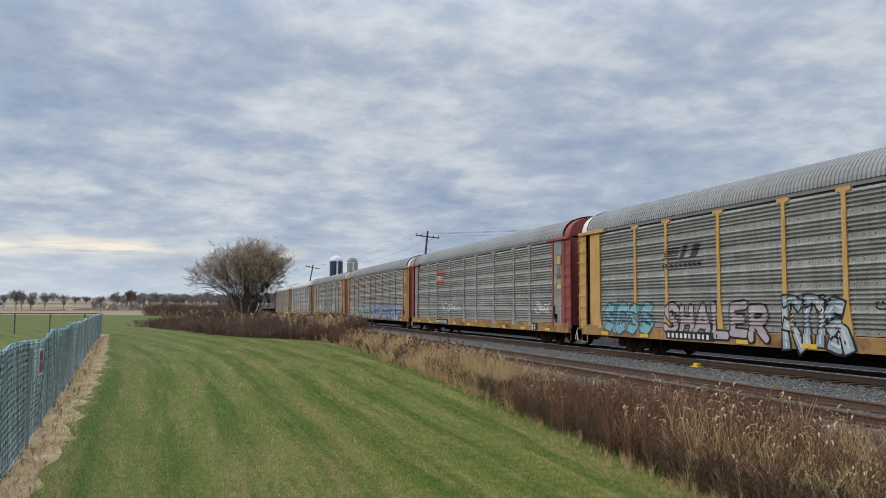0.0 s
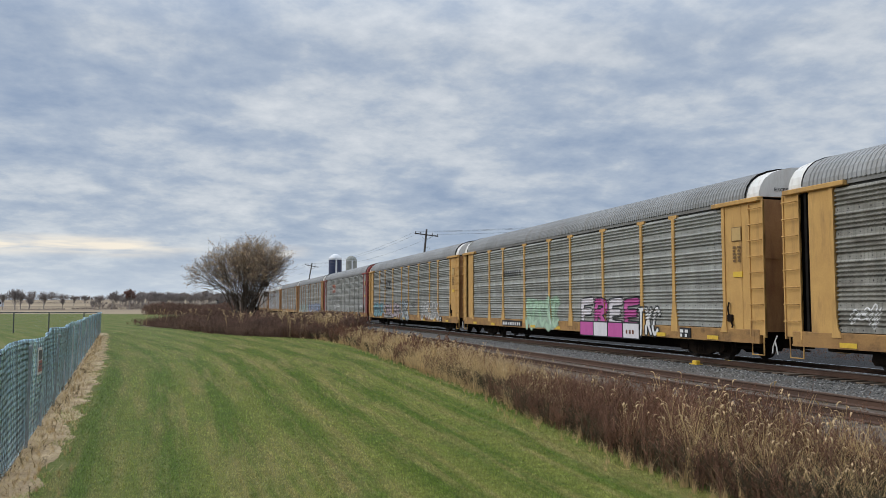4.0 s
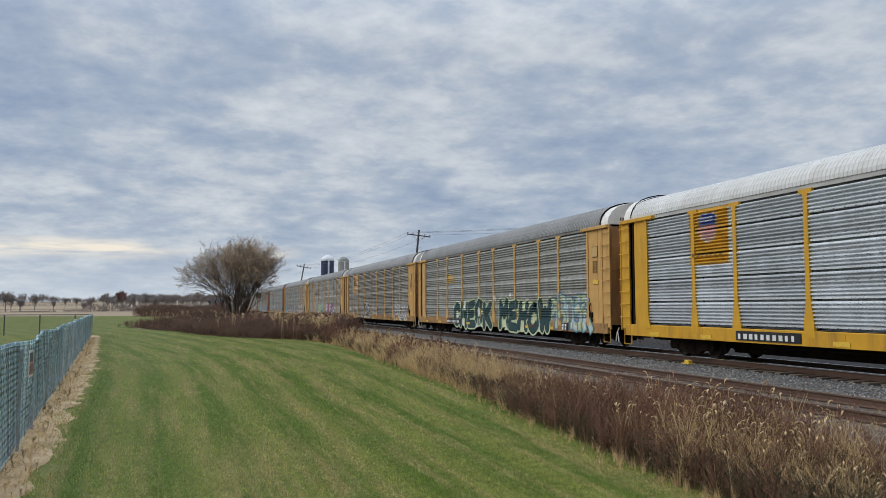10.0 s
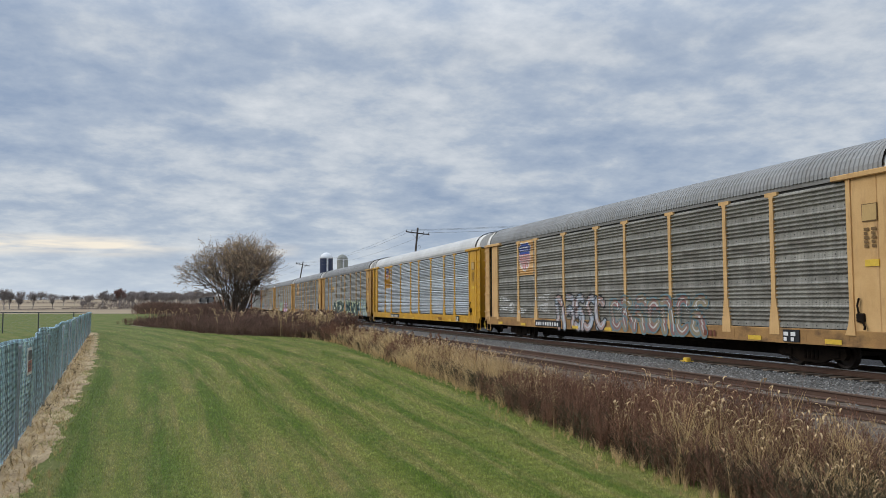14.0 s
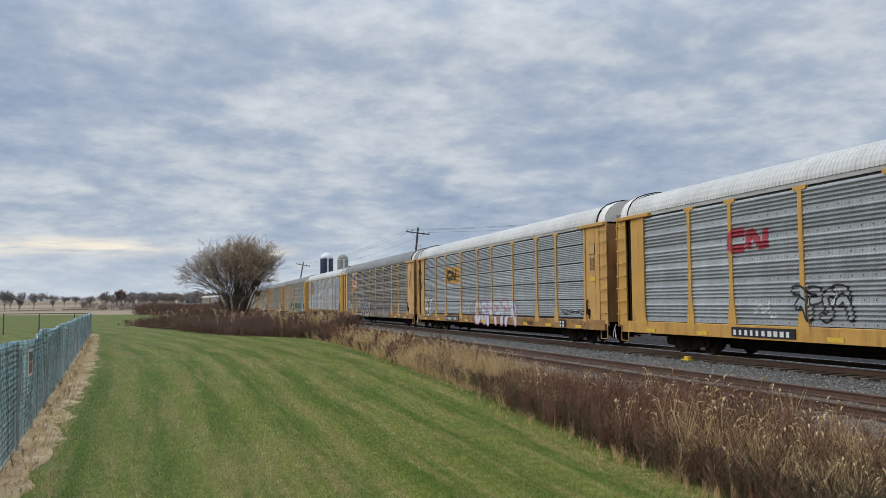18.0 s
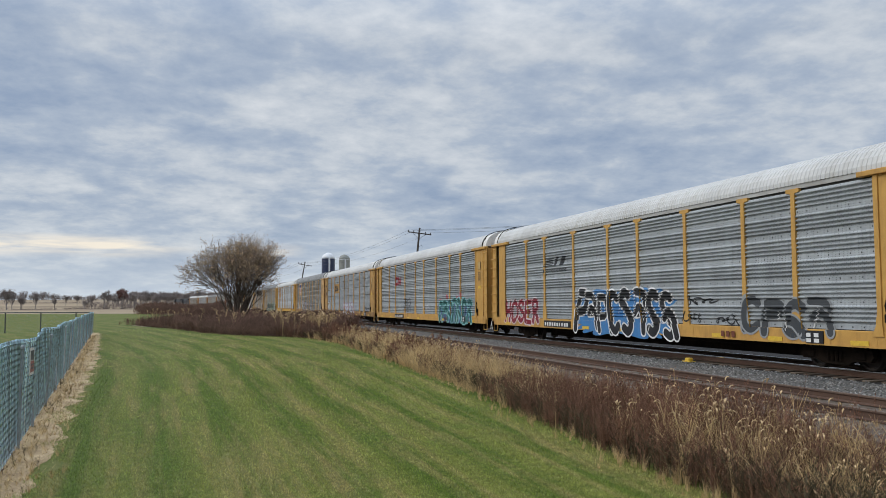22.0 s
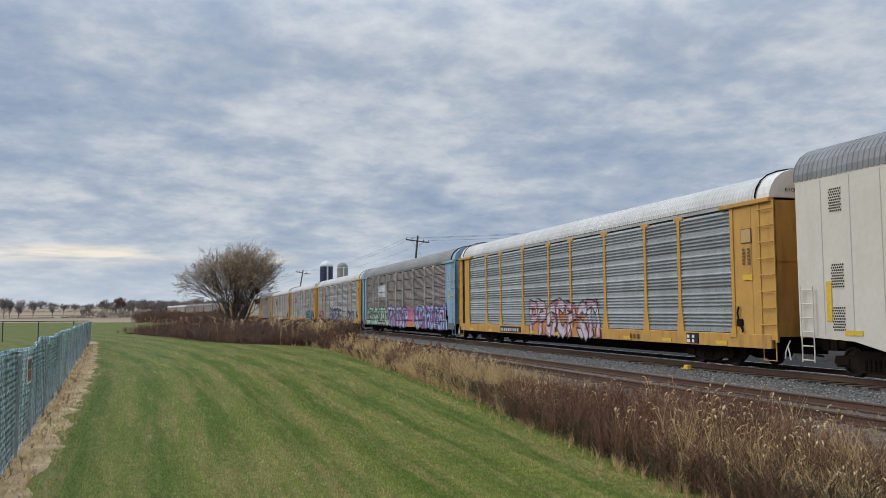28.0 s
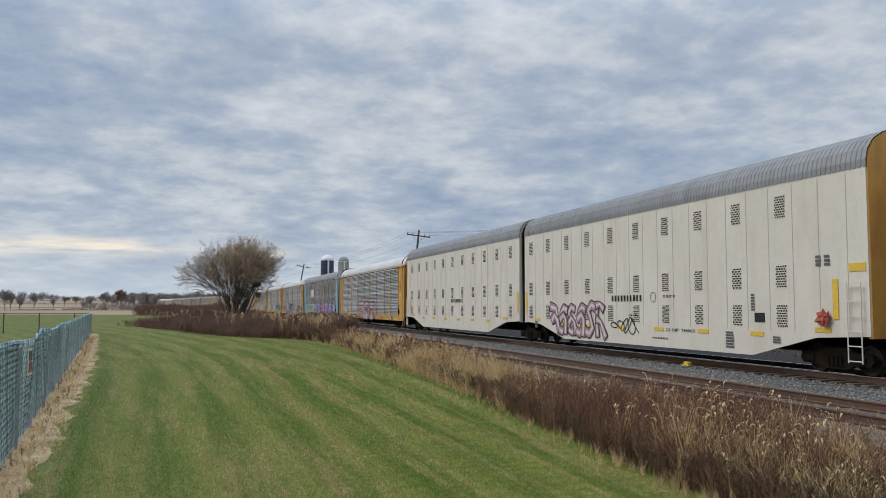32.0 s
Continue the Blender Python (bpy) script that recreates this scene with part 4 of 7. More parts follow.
# ---- the white articulated cars ----
ARCH_W = [(-1.52, 5.08), (-1.52, 5.25), (-1.45, 5.52), (-1.28, 5.75), (-1.0, 5.92), (-0.6, 6.03), (0.0, 6.07)]
ARCH_W = ARCH_W + [(-x, z) for x, z in ARCH_W[-2::-1]]
HALF_W = 10.88


def white_meshes():
    side = [(-10.85, 5.08), (-10.85, 1.0), (-9.0, 0.92), (-6.4, 0.34), (6.4, 0.34), (9.0, 0.92), (10.85, 1.0), (10.85, 5.08)]
    g = Geo().slab(side, 0, -0.05, 0.03)
    MESH["white_rib"] = Geo().box(-0.056, -0.05, -0.012, 0.012, 1.05, 5.0).mesh("rib")
    MESH["white_side"] = g.mesh("side_wall")
    MESH["white_roof"] = arch_roof(ARCH_W, HALF_W, 0.17, 0.018)
    MESH["white_end"] = Geo().slab([(-1.48, 0.95), *[(x * 0.98, z) for x, z in ARCH_W], (1.48, 0.95)], 1, -0.06, 0.06).mesh("end_wall")
    MESH["vent"] = Geo().box(-0.003, 0.012, -0.21, 0.21, -0.31, 0.31).mesh("vent")
    g = Geo()
    hole = [(0.029 * math.cos(k * math.tau / 6), 0.029 * math.sin(k * math.tau / 6)) for k in range(6)]
    for i in range(6):
        for j in range(9):
            y, z = -0.17 + 0.068 * i + (0.034 if j % 2 else 0) - 0.015, -0.27 + 0.068 * j
            g.add([(-0.006, y + a, z + b) for a, b in hole], [tuple(range(6))])
    MESH["vent_holes"] = g.mesh("vent_holes")
    out = [(-1.40, 1.0), *[(x * 0.95, z - 0.02) for x, z in ARCH_W], (1.40, 1.0)]
    for k in range(2):
        f = 1.0 if k % 2 else 0.94
        MESH["bellows", k] = Geo().slab([(x * f, 1.0 + (z - 1.0) * (1.0 if k % 2 else 0.985)) for x, z in out], 1, -0.07, 0.07).mesh("bellows_fold")
    g = Geo().box(-1.45, 1.45, -10.4, 10.4, 0.95, 1.1).box(-0.35, 0.35, -10.5, 10.5, 0.5, 0.95)
    MESH["white_deck"] = g.mesh("underframe")
    g = Geo()
    for y in (-0.22, 0.22):
        g.tube([(0, y, 0.35), (0, y, 2.3)], 0.018, 6)
    for k in range(6):
        g.tube([(0, -0.22, 0.4 + 0.36 * k), (0, 0.22, 0.4 + 0.36 * k)], 0.016, 6)
    MESH["short_ladder"] = g.mesh("ladder")


def white_unit(near_end):
    """One unit; near_end is -1 where its free end trails, 1 where it leads."""
    car = thing("articulated_autorack_unit", "tall white smooth-sided autorack unit with grey arched roof and perforated vents", "rail car", "units of the white articulated car")
    part("underframe", MESH["white_deck"], M["under"], car)
    first, short = (9.45, 1.0) if near_end > 0 else (9.75, 0.97)
    for s in (-1, 1):
        turn = 0 if s < 0 else 180
        wall = part("side_wall", MESH["white_side"], M["white"], car, at=pose(s * 1.47, 0, 0, 0, 0, turn) @ Matrix.Diagonal((1, short, 1, 1)))
        for k in range(11):
            for q in (-0.48, 0.48):
                part("rib", MESH["white_rib"], M["white_seam"], wall, "thin grimy lap seam", at=pose(0, -s * (first - 1.915 * k + q) / short, 0))
        for k in range(11 if near_end > 0 else 10):
            for z in (1.46, 2.53, 4.43):
                v = part("vent", MESH["vent"], M["vent_plate"], car, "perforated vent", at=pose(s * 1.524, first - 1.915 * k, z, 0, 0, turn))
                part("perforation", MESH["vent_holes"], M["black"], v)
        for k in range(8):
            part("reflector", MESH["dash"], M["marker"], car, "yellow reflector", at=pose(s * 1.53, -9.0 + 2.57 * k, 0.95 if abs(-9.0 + 2.57 * k) < 8 else 1.12))
        for y, h in ((near_end * 9.9 * short, 1.0), (-near_end * 10.8 * short, 1.0)):
            part("end_stripe", Geo().box(-0.008, 0.008, -0.09, 0.09, -h / 2, h / 2), M["marker"], car, "yellow edge stripe", at=pose(s * 1.535, y * 0.985, 1.9))
        part("ladder", MESH["short_ladder"], M["white"], car, at=pose(s * 1.62, near_end * 10.45 * short, 0))
    for e in (-1, 1):
        part("end_wall", MESH["white_end"], M["yellow" if e == near_end else "white"], car, at=pose(0, e * 10.82 * short, 0))
    part("roof", MESH["white_roof"], M["roof_dark"], car, "ribbed grey arched roof", at=Matrix.Diagonal((1, short, 1, 1)))
    part("coupler", MESH["coupler"], M["under"], car, at=pose(0, near_end * 10.9 * short, 0, 0, 0, 0 if near_end > 0 else 180))
    add_truck(car, near_end * 8.9)
    return car


# ---- locomotives ----
def locomotive():
    lo = thing("diesel_locomotive", "black road diesel locomotive with white nose stripes", "locomotive", "locomotives at the head of the train")
    part("frame", Geo().box(-1.5, 1.5, -11.2, 11.2, 1.25, 1.6, 0.04), M["loco_black"], lo)
    hood = Geo().slab([(-0.95, 1.6), (-0.95, 4.2), (-0.7, 4.5), (0.7, 4.5), (0.95, 4.2), (0.95, 1.6)], 1, -10.6, 6.6)
    hood.slab([(-1.5, 3.9), (-1.5, 4.5), (-1.2, 4.72), (1.2, 4.72), (1.5, 4.5), (1.5, 3.9)], 1, -10.6, -6.8)
    for k in range(12):
        hood.box(-0.98, -0.95, -6.0 + k, -5.1 + k, 2.0, 3.9)
    part("long_hood", hood, M["loco_black"], lo)
    part("cab", Geo().slab([(-1.55, 1.6), (-1.55, 3.9), (-1.2, 4.6), (1.2, 4.6), (1.55, 3.9), (1.55, 1.6)], 1, 6.6, 9.1), M["loco_black"], lo)
    part("nose", Geo().slab([(6.6, 1.6), (10.7, 1.6), (10.7, 2.9), (10.2, 3.3), (9.1, 3.4), (6.6, 3.4)], 0, -1.0, 1.0), M["loco_black"], lo)
    part("nose_stripe", Geo().box(-1.02, 1.02, 9.6, 10.72, 2.35, 2.65), M["loco_white"], lo, "white stripe")
    for s in (-1, 1):
        part("cab_window", Geo().box(-0.01, 0.01, -0.9, 0.9, 0, 0.8), M["pane"], lo, "dark window", at=pose(s * 1.56, 7.85, 3.05))
        part("cab_stripe", Geo().box(-0.01, 0.01, -1.0, 1.0, 0, 0.5), M["loco_white"], lo, "white lettering band", at=pose(s * 1.565, 7.85, 2.2))
        rail_g = Geo().tube([(0, -10.8, 2.55), (0, 6.2, 2.55)], 0.025, 5)
        for k in range(9):
            rail_g.tube([(0, -10.6 + 2.05 * k, 1.6), (0, -10.6 + 2.05 * k, 2.55)], 0.02, 5)
        part("handrail", rail_g, M["loco_white"], lo, at=pose(s * 1.48, 0, 0))
    part("windscreen", Geo().box(-1.2, 1.2, 9.08, 9.12, 3.5, 4.2), M["pane"], lo, "dark window")
    part("fuel_tank", Geo().box(-1.4, 1.4, -2.6, 2.6, 0.35, 1.2, 0.12), M["under"], lo)
    part("exhaust", Geo().box(-0.4, 0.4, 0.5, 1.8, 4.5, 4.7, 0.03), M["under"], lo)
    for e in (-1, 1):
        tr = part("truck", MESH["bolster"], M["under"], lo, at=pose(0, e * 7.2, 0.25))
        for a in (-1.8, 0, 1.8):
            part("wheelset", MESH["wheelset"], M["steel"], tr, at=pose(0, a, 0.135))
        for s in (-1, 1):
            part("side_frame", Geo().slab([(-2.4, 0.1), (2.4, 0.1), (2.5, 0.5), (1.0, 0.75), (-1.0, 0.75), (-2.5, 0.5)], 0, -0.08, 0.08), M["under"], tr, at=pose(s * 1.1, 0, 0))
        part("coupler", MESH["coupler"], M["under"], lo, at=pose(0, e * 11.3, 0, 0, 0, 0 if e > 0 else 180))
    return lo


# (offset of its middle ahead of the reference coupling, thing)
TRAIN, CARS, UNITS = [], {}, []
PITCH = 28.6


def build_train():
    truck_meshes(), rack_meshes(), white_meshes()
    g = "weathered grey ribbed autorack car, "
    kinds = [
        (8, g + "faded ochre posts, pale roof", "rust_ochre", "sheet", "roof_white", "white_end", None),
        (7, g + "faded ochre posts, pale roof", "rust_ochre", "sheet_pale", "roof_white", "white_end", None),
        (6, g + "rusty ochre ends", "rust_ochre", "sheet", "roof_grey", "white_end", None),
        (5, g + "ochre posts, sprayed green lettering", "rust_ochre", "sheet", "roof_grey", "white_end", None),
        (4, "silver ribbed autorack car with oxide red ends and pale posts", "oxide", "sheet", "roof_grey", "oxide", "sheet"),
        (3, g + "yellow posts, white sprayed lettering", "ochre", "sheet", "roof_grey", "white_end", None),
        (2, g + "yellow posts, pink sprayed letters", "ochre", "sheet", "roof_grey", "white_end", None),
        (1, g + "yellow posts, cream placard, sprayed tags", "ochre", "sheet_dark", "roof_grey", "white_end", None),
        (0, g + "yellow posts, green sprayed letters", "ochre", "sheet", "roof_grey", "white_end", None),
        (-1, "bright silver ribbed autorack car with clean yellow posts and ends", "bright_yellow", "sheet_new", "roof_white", "white_end", None),
        (-2, "grimy ribbed autorack car with faded cream posts and a shield", "cream", "sheet_dark", "roof_grey", "white_end", None),
        (-3, "grey ribbed autorack car with yellow posts and a white roof", "ochre", "sheet_pale", "roof_white", "white_end", None),
        (-4, "pale grey ribbed autorack car with yellow posts and teal graffiti", "yellow", "sheet_pale", "roof_white", "white_end", None),
        (-5, "pale grey ribbed autorack car with yellow posts, red and navy graffiti", "yellow", "sheet_pale", "roof_white", "white_end", None),
        (-6, "soot-brown ribbed autorack car, faded blue ends, green and violet graffiti", "blue", "sheet_brown", "roof_grey", "blue", None),
        (-7, "clean pale blue-grey autorack car with yellow posts and pink graffiti", "yellow", "sheet_pale", "roof_white", "white_end", None),
    ]
    for k, label, paint, sh, roof, cap, posts in kinds:
        car = autorack(label, paint, sh, roof, cap, "rust_post" if k == -6 else posts, {-1: "deep", -3: "seamed", -6: "seamed"}.get(k),
                       {"ochre": "ochre_sill", "rust_ochre": "ochre_sill", "cream": "ochre_sill", "oxide": "ochre_sill", "blue": "blue_sill"}.get(paint))
        CARS[k] = car
        TRAIN.append(((k + 0.5) * PITCH, car))
    tail = -7 * PITCH
    UNITS.extend((white_unit(1), white_unit(-1)))
    TRAIN.append((tail - 11.3, UNITS[0]))
    TRAIN.append((tail - 33.37, UNITS[1]))
    g2 = thing("gangway", "black ribbed bellows joining two white units", "gangway")
    for k in range(5):
        part("bellows_fold", MESH["bellows", k % 2], M["black"], g2, "black rubber fold", at=pose(0, -0.27 + 0.135 * k, 0))
    add_truck(g2, 0.0)
    TRAIN.append((tail - 22.50, g2))
    TRAIN.append((tail - 44.9 - 14.3, autorack(g + "yellow posts and ends", "bright_yellow", "sheet", "roof_grey", "bright_yellow", None)))
    front = 9 * PITCH + 3
    for k in range(2):
        TRAIN.append((front + 11.8 + 23.2 * k, locomotive()))


def travel(t):
    """How far the reference coupling has come along the line at t seconds."""
    return -82.09 + 11.161 * t - 0.0148 * t * t


# ---- poles, silos, fence, trees ----
POLES = [(59.0, 29.0), (26.8, 97.5), (23.7, 180.0), (20.5, 262.0), (12.0, 345.0)]
LEAN = [(0.2, 0), (6.0, 1.0), (10.0, 0.5), (2.0, 0), (1.0, 0)]


def build_poles():
    arms = []
    for i, ((x, y), (lx, ly)) in enumerate(zip(POLES, LEAN)):
        po = thing("utility_pole", "leaning dark wooden utility pole with one crossarm", "utility pole", "poles beside the railway", at=pose(x - 11 * math.tan(radians(lx)), y, -0.3, -ly, lx, 0))
        part("pole", Geo().tube([(0, 0, 0), (0, 0, 5), (0, 0, 11.4)], [0.17, 0.15, 0.11], 10), M["pole"], po)
        part("crossarm", Geo().box(-1.5, 1.5, -0.20, -0.10, 10.65, 10.78, 0.01), M["pole"], po)
        part("brace", Geo().tube([(-0.8, -0.16, 10.66), (0, -0.14, 9.95), (0.8, -0.16, 10.66)], 0.02, 5), M["wire"], po)
        for k in (-1.4, -0.75, 0.75, 1.4):
            part("insulator", Geo().lathe([(0.02, 0), (0.05, 0.05), (0.035, 0.08), (0.06, 0.12), (0.05, 0.18), (0.01, 0.21)], 2, 8, (k, -0.15, 10.78)), M["glass"], po)
        if i == 1:
            part("hook", Geo().tube([(0.12, 0, 9.1), (0.45, 0, 9.3), (0.6, 0, 9.05), (0.4, 0, 8.85)], 0.02, 5), M["wire"], po)
        m = po.matrix_basis
        arms.append([m @ Vector((k, -0.15, 10.95)) for k in (-1.4, -0.75, 0.75, 1.4)])
    for a, b in zip(arms, arms[1:]):
        for j in (0, 1, 3):
            p, q = a[j], b[j]
            pts = [p.lerp(q, u) - Vector((0, 0, 1.1 * 4 * u * (1 - u))) for u in [k / 16 for k in range(17)]]
            w = shape("overhead_wire", Geo().tube(pts, 0.012, 4, False).mesh("overhead_wire"), M["wire"])
            tagged(w, "thin sagging overhead wire between poles", "wire", "wires along the railway")


def build_silos():
    for name, label, x, y, r, top, wall, dome in (("silo", "tall navy blue silo with a white domed top", 61.5, 385.0, 3.05, 23.6, "silo_blue", "silo_white"),
                                                  ("silo", "grey concrete silo with a pale domed top", 75.0, 418.0, 2.8, 24.9, "silo_grey", "silo_grey")):
        s = thing(name, label, "silo", "silos on the farm", at=pose(x, y, -0.3))
        g = Geo().lathe([(r, 0), (r, top - 0.3)], 2, 28)
        part("shell", g, M[wall], s)
        hoop = Geo().lathe([(r + 0.05, 0), (r + 0.05, 0.12)], 2, 28).mesh("hoop")
        for k in range(9):
            part("hoop", hoop, M[wall], s, at=pose(0, 0, 2.2 * k + 1))
        part("dome", Geo().lathe([(r + 0.1, top - 0.3), (r * 0.97, top + 0.5), (r * 0.80, top + 1.4), (r * 0.5, top + 2.1), (r * 0.15, top + 2.5), (0.02, top + 2.55)], 2, 28).mesh("dome", True), M[dome], s)
        part("ladder_chute", Geo().box(-0.35, 0.35, -r - 0.5, -r + 0.1, 0.5, top, 0.05), M["silo_white"], s, "white ladder chute")
        part("dome_rail", Geo().lathe([(r + 0.12, top - 0.3), (r + 0.12, top - 0.1)], 2, 28), M["silo_white"], s)


def fence_point(u):
    """A point of the long fence u metres from its near end, with its inward sway."""
    a, b, c = [Vector((*p, 0)) for p in FENCE]
    d1 = (b - a).length
    p = a.lerp(b, u / d1) if u < d1 else b.lerp(c, (u - d1) / (c - b).length)
    return p


def build_fence():
    total = (Vector(FENCE[1]) - Vector(FENCE[0])).length + (Vector(FENCE[2]) - Vector(FENCE[1])).length
    fe = thing("chain_link_fence", "sagging blue-grey chain-link fence with leaning posts", "fence")
    H = 1.40

    def top(u):
        return H - 0.02 + 0.010 * math.sin(u * 2.05) + 0.016 * math.sin(u * 0.83 + 1)

    def sway(u, z):
        return 0.045 * math.sin(u * 1.1 + 0.4) * z + 0.02 * math.sin(u * 2.7) * z
    n, cell = int(total / 0.072), 0.072
    V, F = [], []
    rows = 19
    for i in range(n):
        u0 = i * cell
        r = 0.0100 if u0 < 24 else 0.0105
        for j in range(rows + 2):
            u = u0 + (cell if (j + i) % 2 else 0.0) * (0.4 if j > rows else 1.0)
            z = top(u) * min(j / rows, 1.03)
            p = fence_point(u)
            x = p.x + sway(u, z)
            k = len(V)
            V += [(x - r, p.y, z - 0.2), (x + r, p.y, z - 0.2 - r), (x, p.y + r * 2, z - 0.2 + r)]
            if j:
                F += [(k - 3 + a, k - 3 + (a + 1) % 3, k + (a + 1) % 3, k + a) for a in range(3)]
    mesh_ob = part("wire_mesh", fast_mesh("wire_mesh", V, F), M["zinc"], fe, "woven diamond wire mesh")
    pts = [(fence_point(u).x + sway(u, top(u)), fence_point(u).y, top(u) - 0.2) for u in np.arange(0, total, 0.25)]
    part("top_wire", Geo().tube(pts, 0.006, 5), M["zinc"], fe)
    us = [0.1, 3.0, 6.1, 10.2, 12.4, 15.2, 18.4, 21.5, 24.6, 27.8, 31.0, 34.0, 37.0, 40.2, 43.5, 46.5, 50, 53, 56.5, total - 0.1]
    for i, u in enumerate(us):
        p = fence_point(u)
        lean = (0, 1.5, -1, 2, -6, 7, -4, 3, 5, -3, 2, -2, 3, 1, -2, 2, 0, 1, -1, 0)[i]
        part("post", Geo().tube([(0, 0, -0.3), (0, 0, H - 0.06)], 0.019, 8).lathe([(0.03, H - 0.08), (0.024, H - 0.05), (0.005, H - 0.03)], 2, 8), M["post"], fe, at=pose(p.x + 0.04, p.y, -0.2, lean * 0.7, lean * 0.5, 0))
    # the far side of the yard
    back = thing("chain_link_fence", "far run of the thin grey chain-link fence across the yard", "fence")
    c = Vector((*FENCE[2], 0))
    V, F = [], []
    d = Vector((-1.0, 0.17, 0)).normalized()
    for i in range(330):
        for j in range(13):
            q = c + d * (0.21 * (i + (j + i) % 2))
            k, z, r = len(V), -0.2 + H * j / 12, 0.0030
            V += [(q.x - r, q.y, z), (q.x + r, q.y, z), (q.x, q.y + r, z + r)]
            if j:
                F += [(k - 3 + a, k - 3 + (a + 1) % 3, k + (a + 1) % 3, k + a) for a in range(3)]
    part("wire_mesh", fast_mesh("wire_mesh", V, F), M["post"], back)
    part("top_rail", Geo().tube([c + Vector((0, 0, H - 0.2)), c + d * 70 + Vector((0, 0, H - 0.2))], 0.03, 6), M["dark_post"], back)
    for i in range(30):
        q = c + d * (1.1 + 2.3 * i)
        part("post", Geo().tube([(0, 0, -0.2), (0, 0, H)], 0.04, 8), M["dark_post"], back, at=pose(q.x, q.y, -0.2))
    # the notice tied to it
    p = fence_point(11.75)
    s = thing("notice_sign", "small faded red and white notice wired to the fence", "sign", at=pose(p.x + 0.05, p.y, 0.66, 0, 0, 2))
    part("plate", Geo().box(0, 0.008, -0.23, 0.23, 0, 0.40), M["sign_white"], s, "white sheet")
    part("dark_field", Geo().box(0.008, 0.012, -0.17, 0.17, 0.215, 0.36), M["dark_post"], s, "dark upper field")
    part("red_field", Geo().box(0.008, 0.012, -0.17, 0.17, 0.04, 0.205), M["sign_red"], s, "faded red-brown field")
    for z in (0.10, 0.15):
        part("text_bar", Geo().box(0.012, 0.014, -0.12, 0.12, z - 0.012, z + 0.012), M["dark_post"], s)


def grow(start, way, length, radius, depth, out, tips, spread, gnarl=0.18, split=(2, 3), up=0.05, shrink=0.72):
    """Branches as (points, radii, depth) into out, tips into tips."""
    p, d, pts, radii = Vector(start), Vector(way).normalized(), [Vector(start)], [radius]
    steps = 4 if depth > 1 else 3
    for i in range(steps):
        d = (d + Vector((rnd(-1, 1), rnd(-1, 1), rnd(-1, 1))) * gnarl + Vector((0, 0, up))).normalized()
        p = p + d * length / steps
        pts.append(p.copy())
        radii.append(radius * (1 - 0.45 * (i + 1) / steps))
    out.append((pts, radii, depth))
    if depth <= 0:
        tips.append((p.copy(), d.copy()))
        return
    for k in range(random.randint(*split)):
        a = Vector((rnd(-1, 1), rnd(-1, 1), rnd(-0.6, 0.8))).normalized()
        nd = (d + a * spread).normalized()
        j = random.randint(3 if depth > 3 else 2, steps)
        grow(pts[j], nd, length * shrink * rnd(0.8, 1.15), radii[j] * 0.72, depth - 1, out, tips, spread, gnarl, split, up, shrink)
    if depth > 1:
        grow(pts[-1], d, length * shrink, radii[-1] * 0.9, depth - 1, out, tips, spread, gnarl, split, up, shrink)


def tubes_mesh(name, branches, least, n_thick=6):
    V, F = [], []
    for pts, radii, depth in branches:
        n = n_thick if depth >= 3 else 3
        base = len(V)
        for i, p in enumerate(pts):
            d = (pts[min(i + 1, len(pts) - 1)] - pts[max(i - 1, 0)]).normalized()
            a = d.cross(Vector((0.31, 0.17, 0.93)) if abs(d.z) < 0.9 else Vector((0.95, 0.2, 0.1))).normalized()
            b = d.cross(a)
            r = max(radii[i], least)
            V += [p + r * (math.cos(k * math.tau / n) * a + math.sin(k * math.tau / n) * b) for k in range(n)]
        F += [(base + i * n + k, base + i * n + (k + 1) % n, base + (i + 1) * n + (k + 1) % n, base + (i + 1) * n + k) for i in range(len(pts) - 1) for k in range(n)]
    return fast_mesh(name, [tuple(v) for v in V], F)


def leaf_mesh(name, tips, count, size, spread):
    V, F = [], []
    for i in range(count):
        p, d = random.choice(tips)
        q = p + Vector((rnd(-1, 1), rnd(-1, 1), rnd(-1, 1))) * spread
        a = Vector((rnd(-1, 1), rnd(-1, 1), rnd(-1, 1))).normalized()
        b = a.orthogonal().normalized()
        s = size * rnd(0.6, 1.3)
        k = len(V)
        V += [q - a * s, q + b * s * 0.55 + Vector((0, 0, -0.2 * s)), q + a * s, q - b * s * 0.55]
        F.append((k, k + 1, k + 2, k + 3))
    return fast_mesh(name, [tuple(v) for v in V], F)


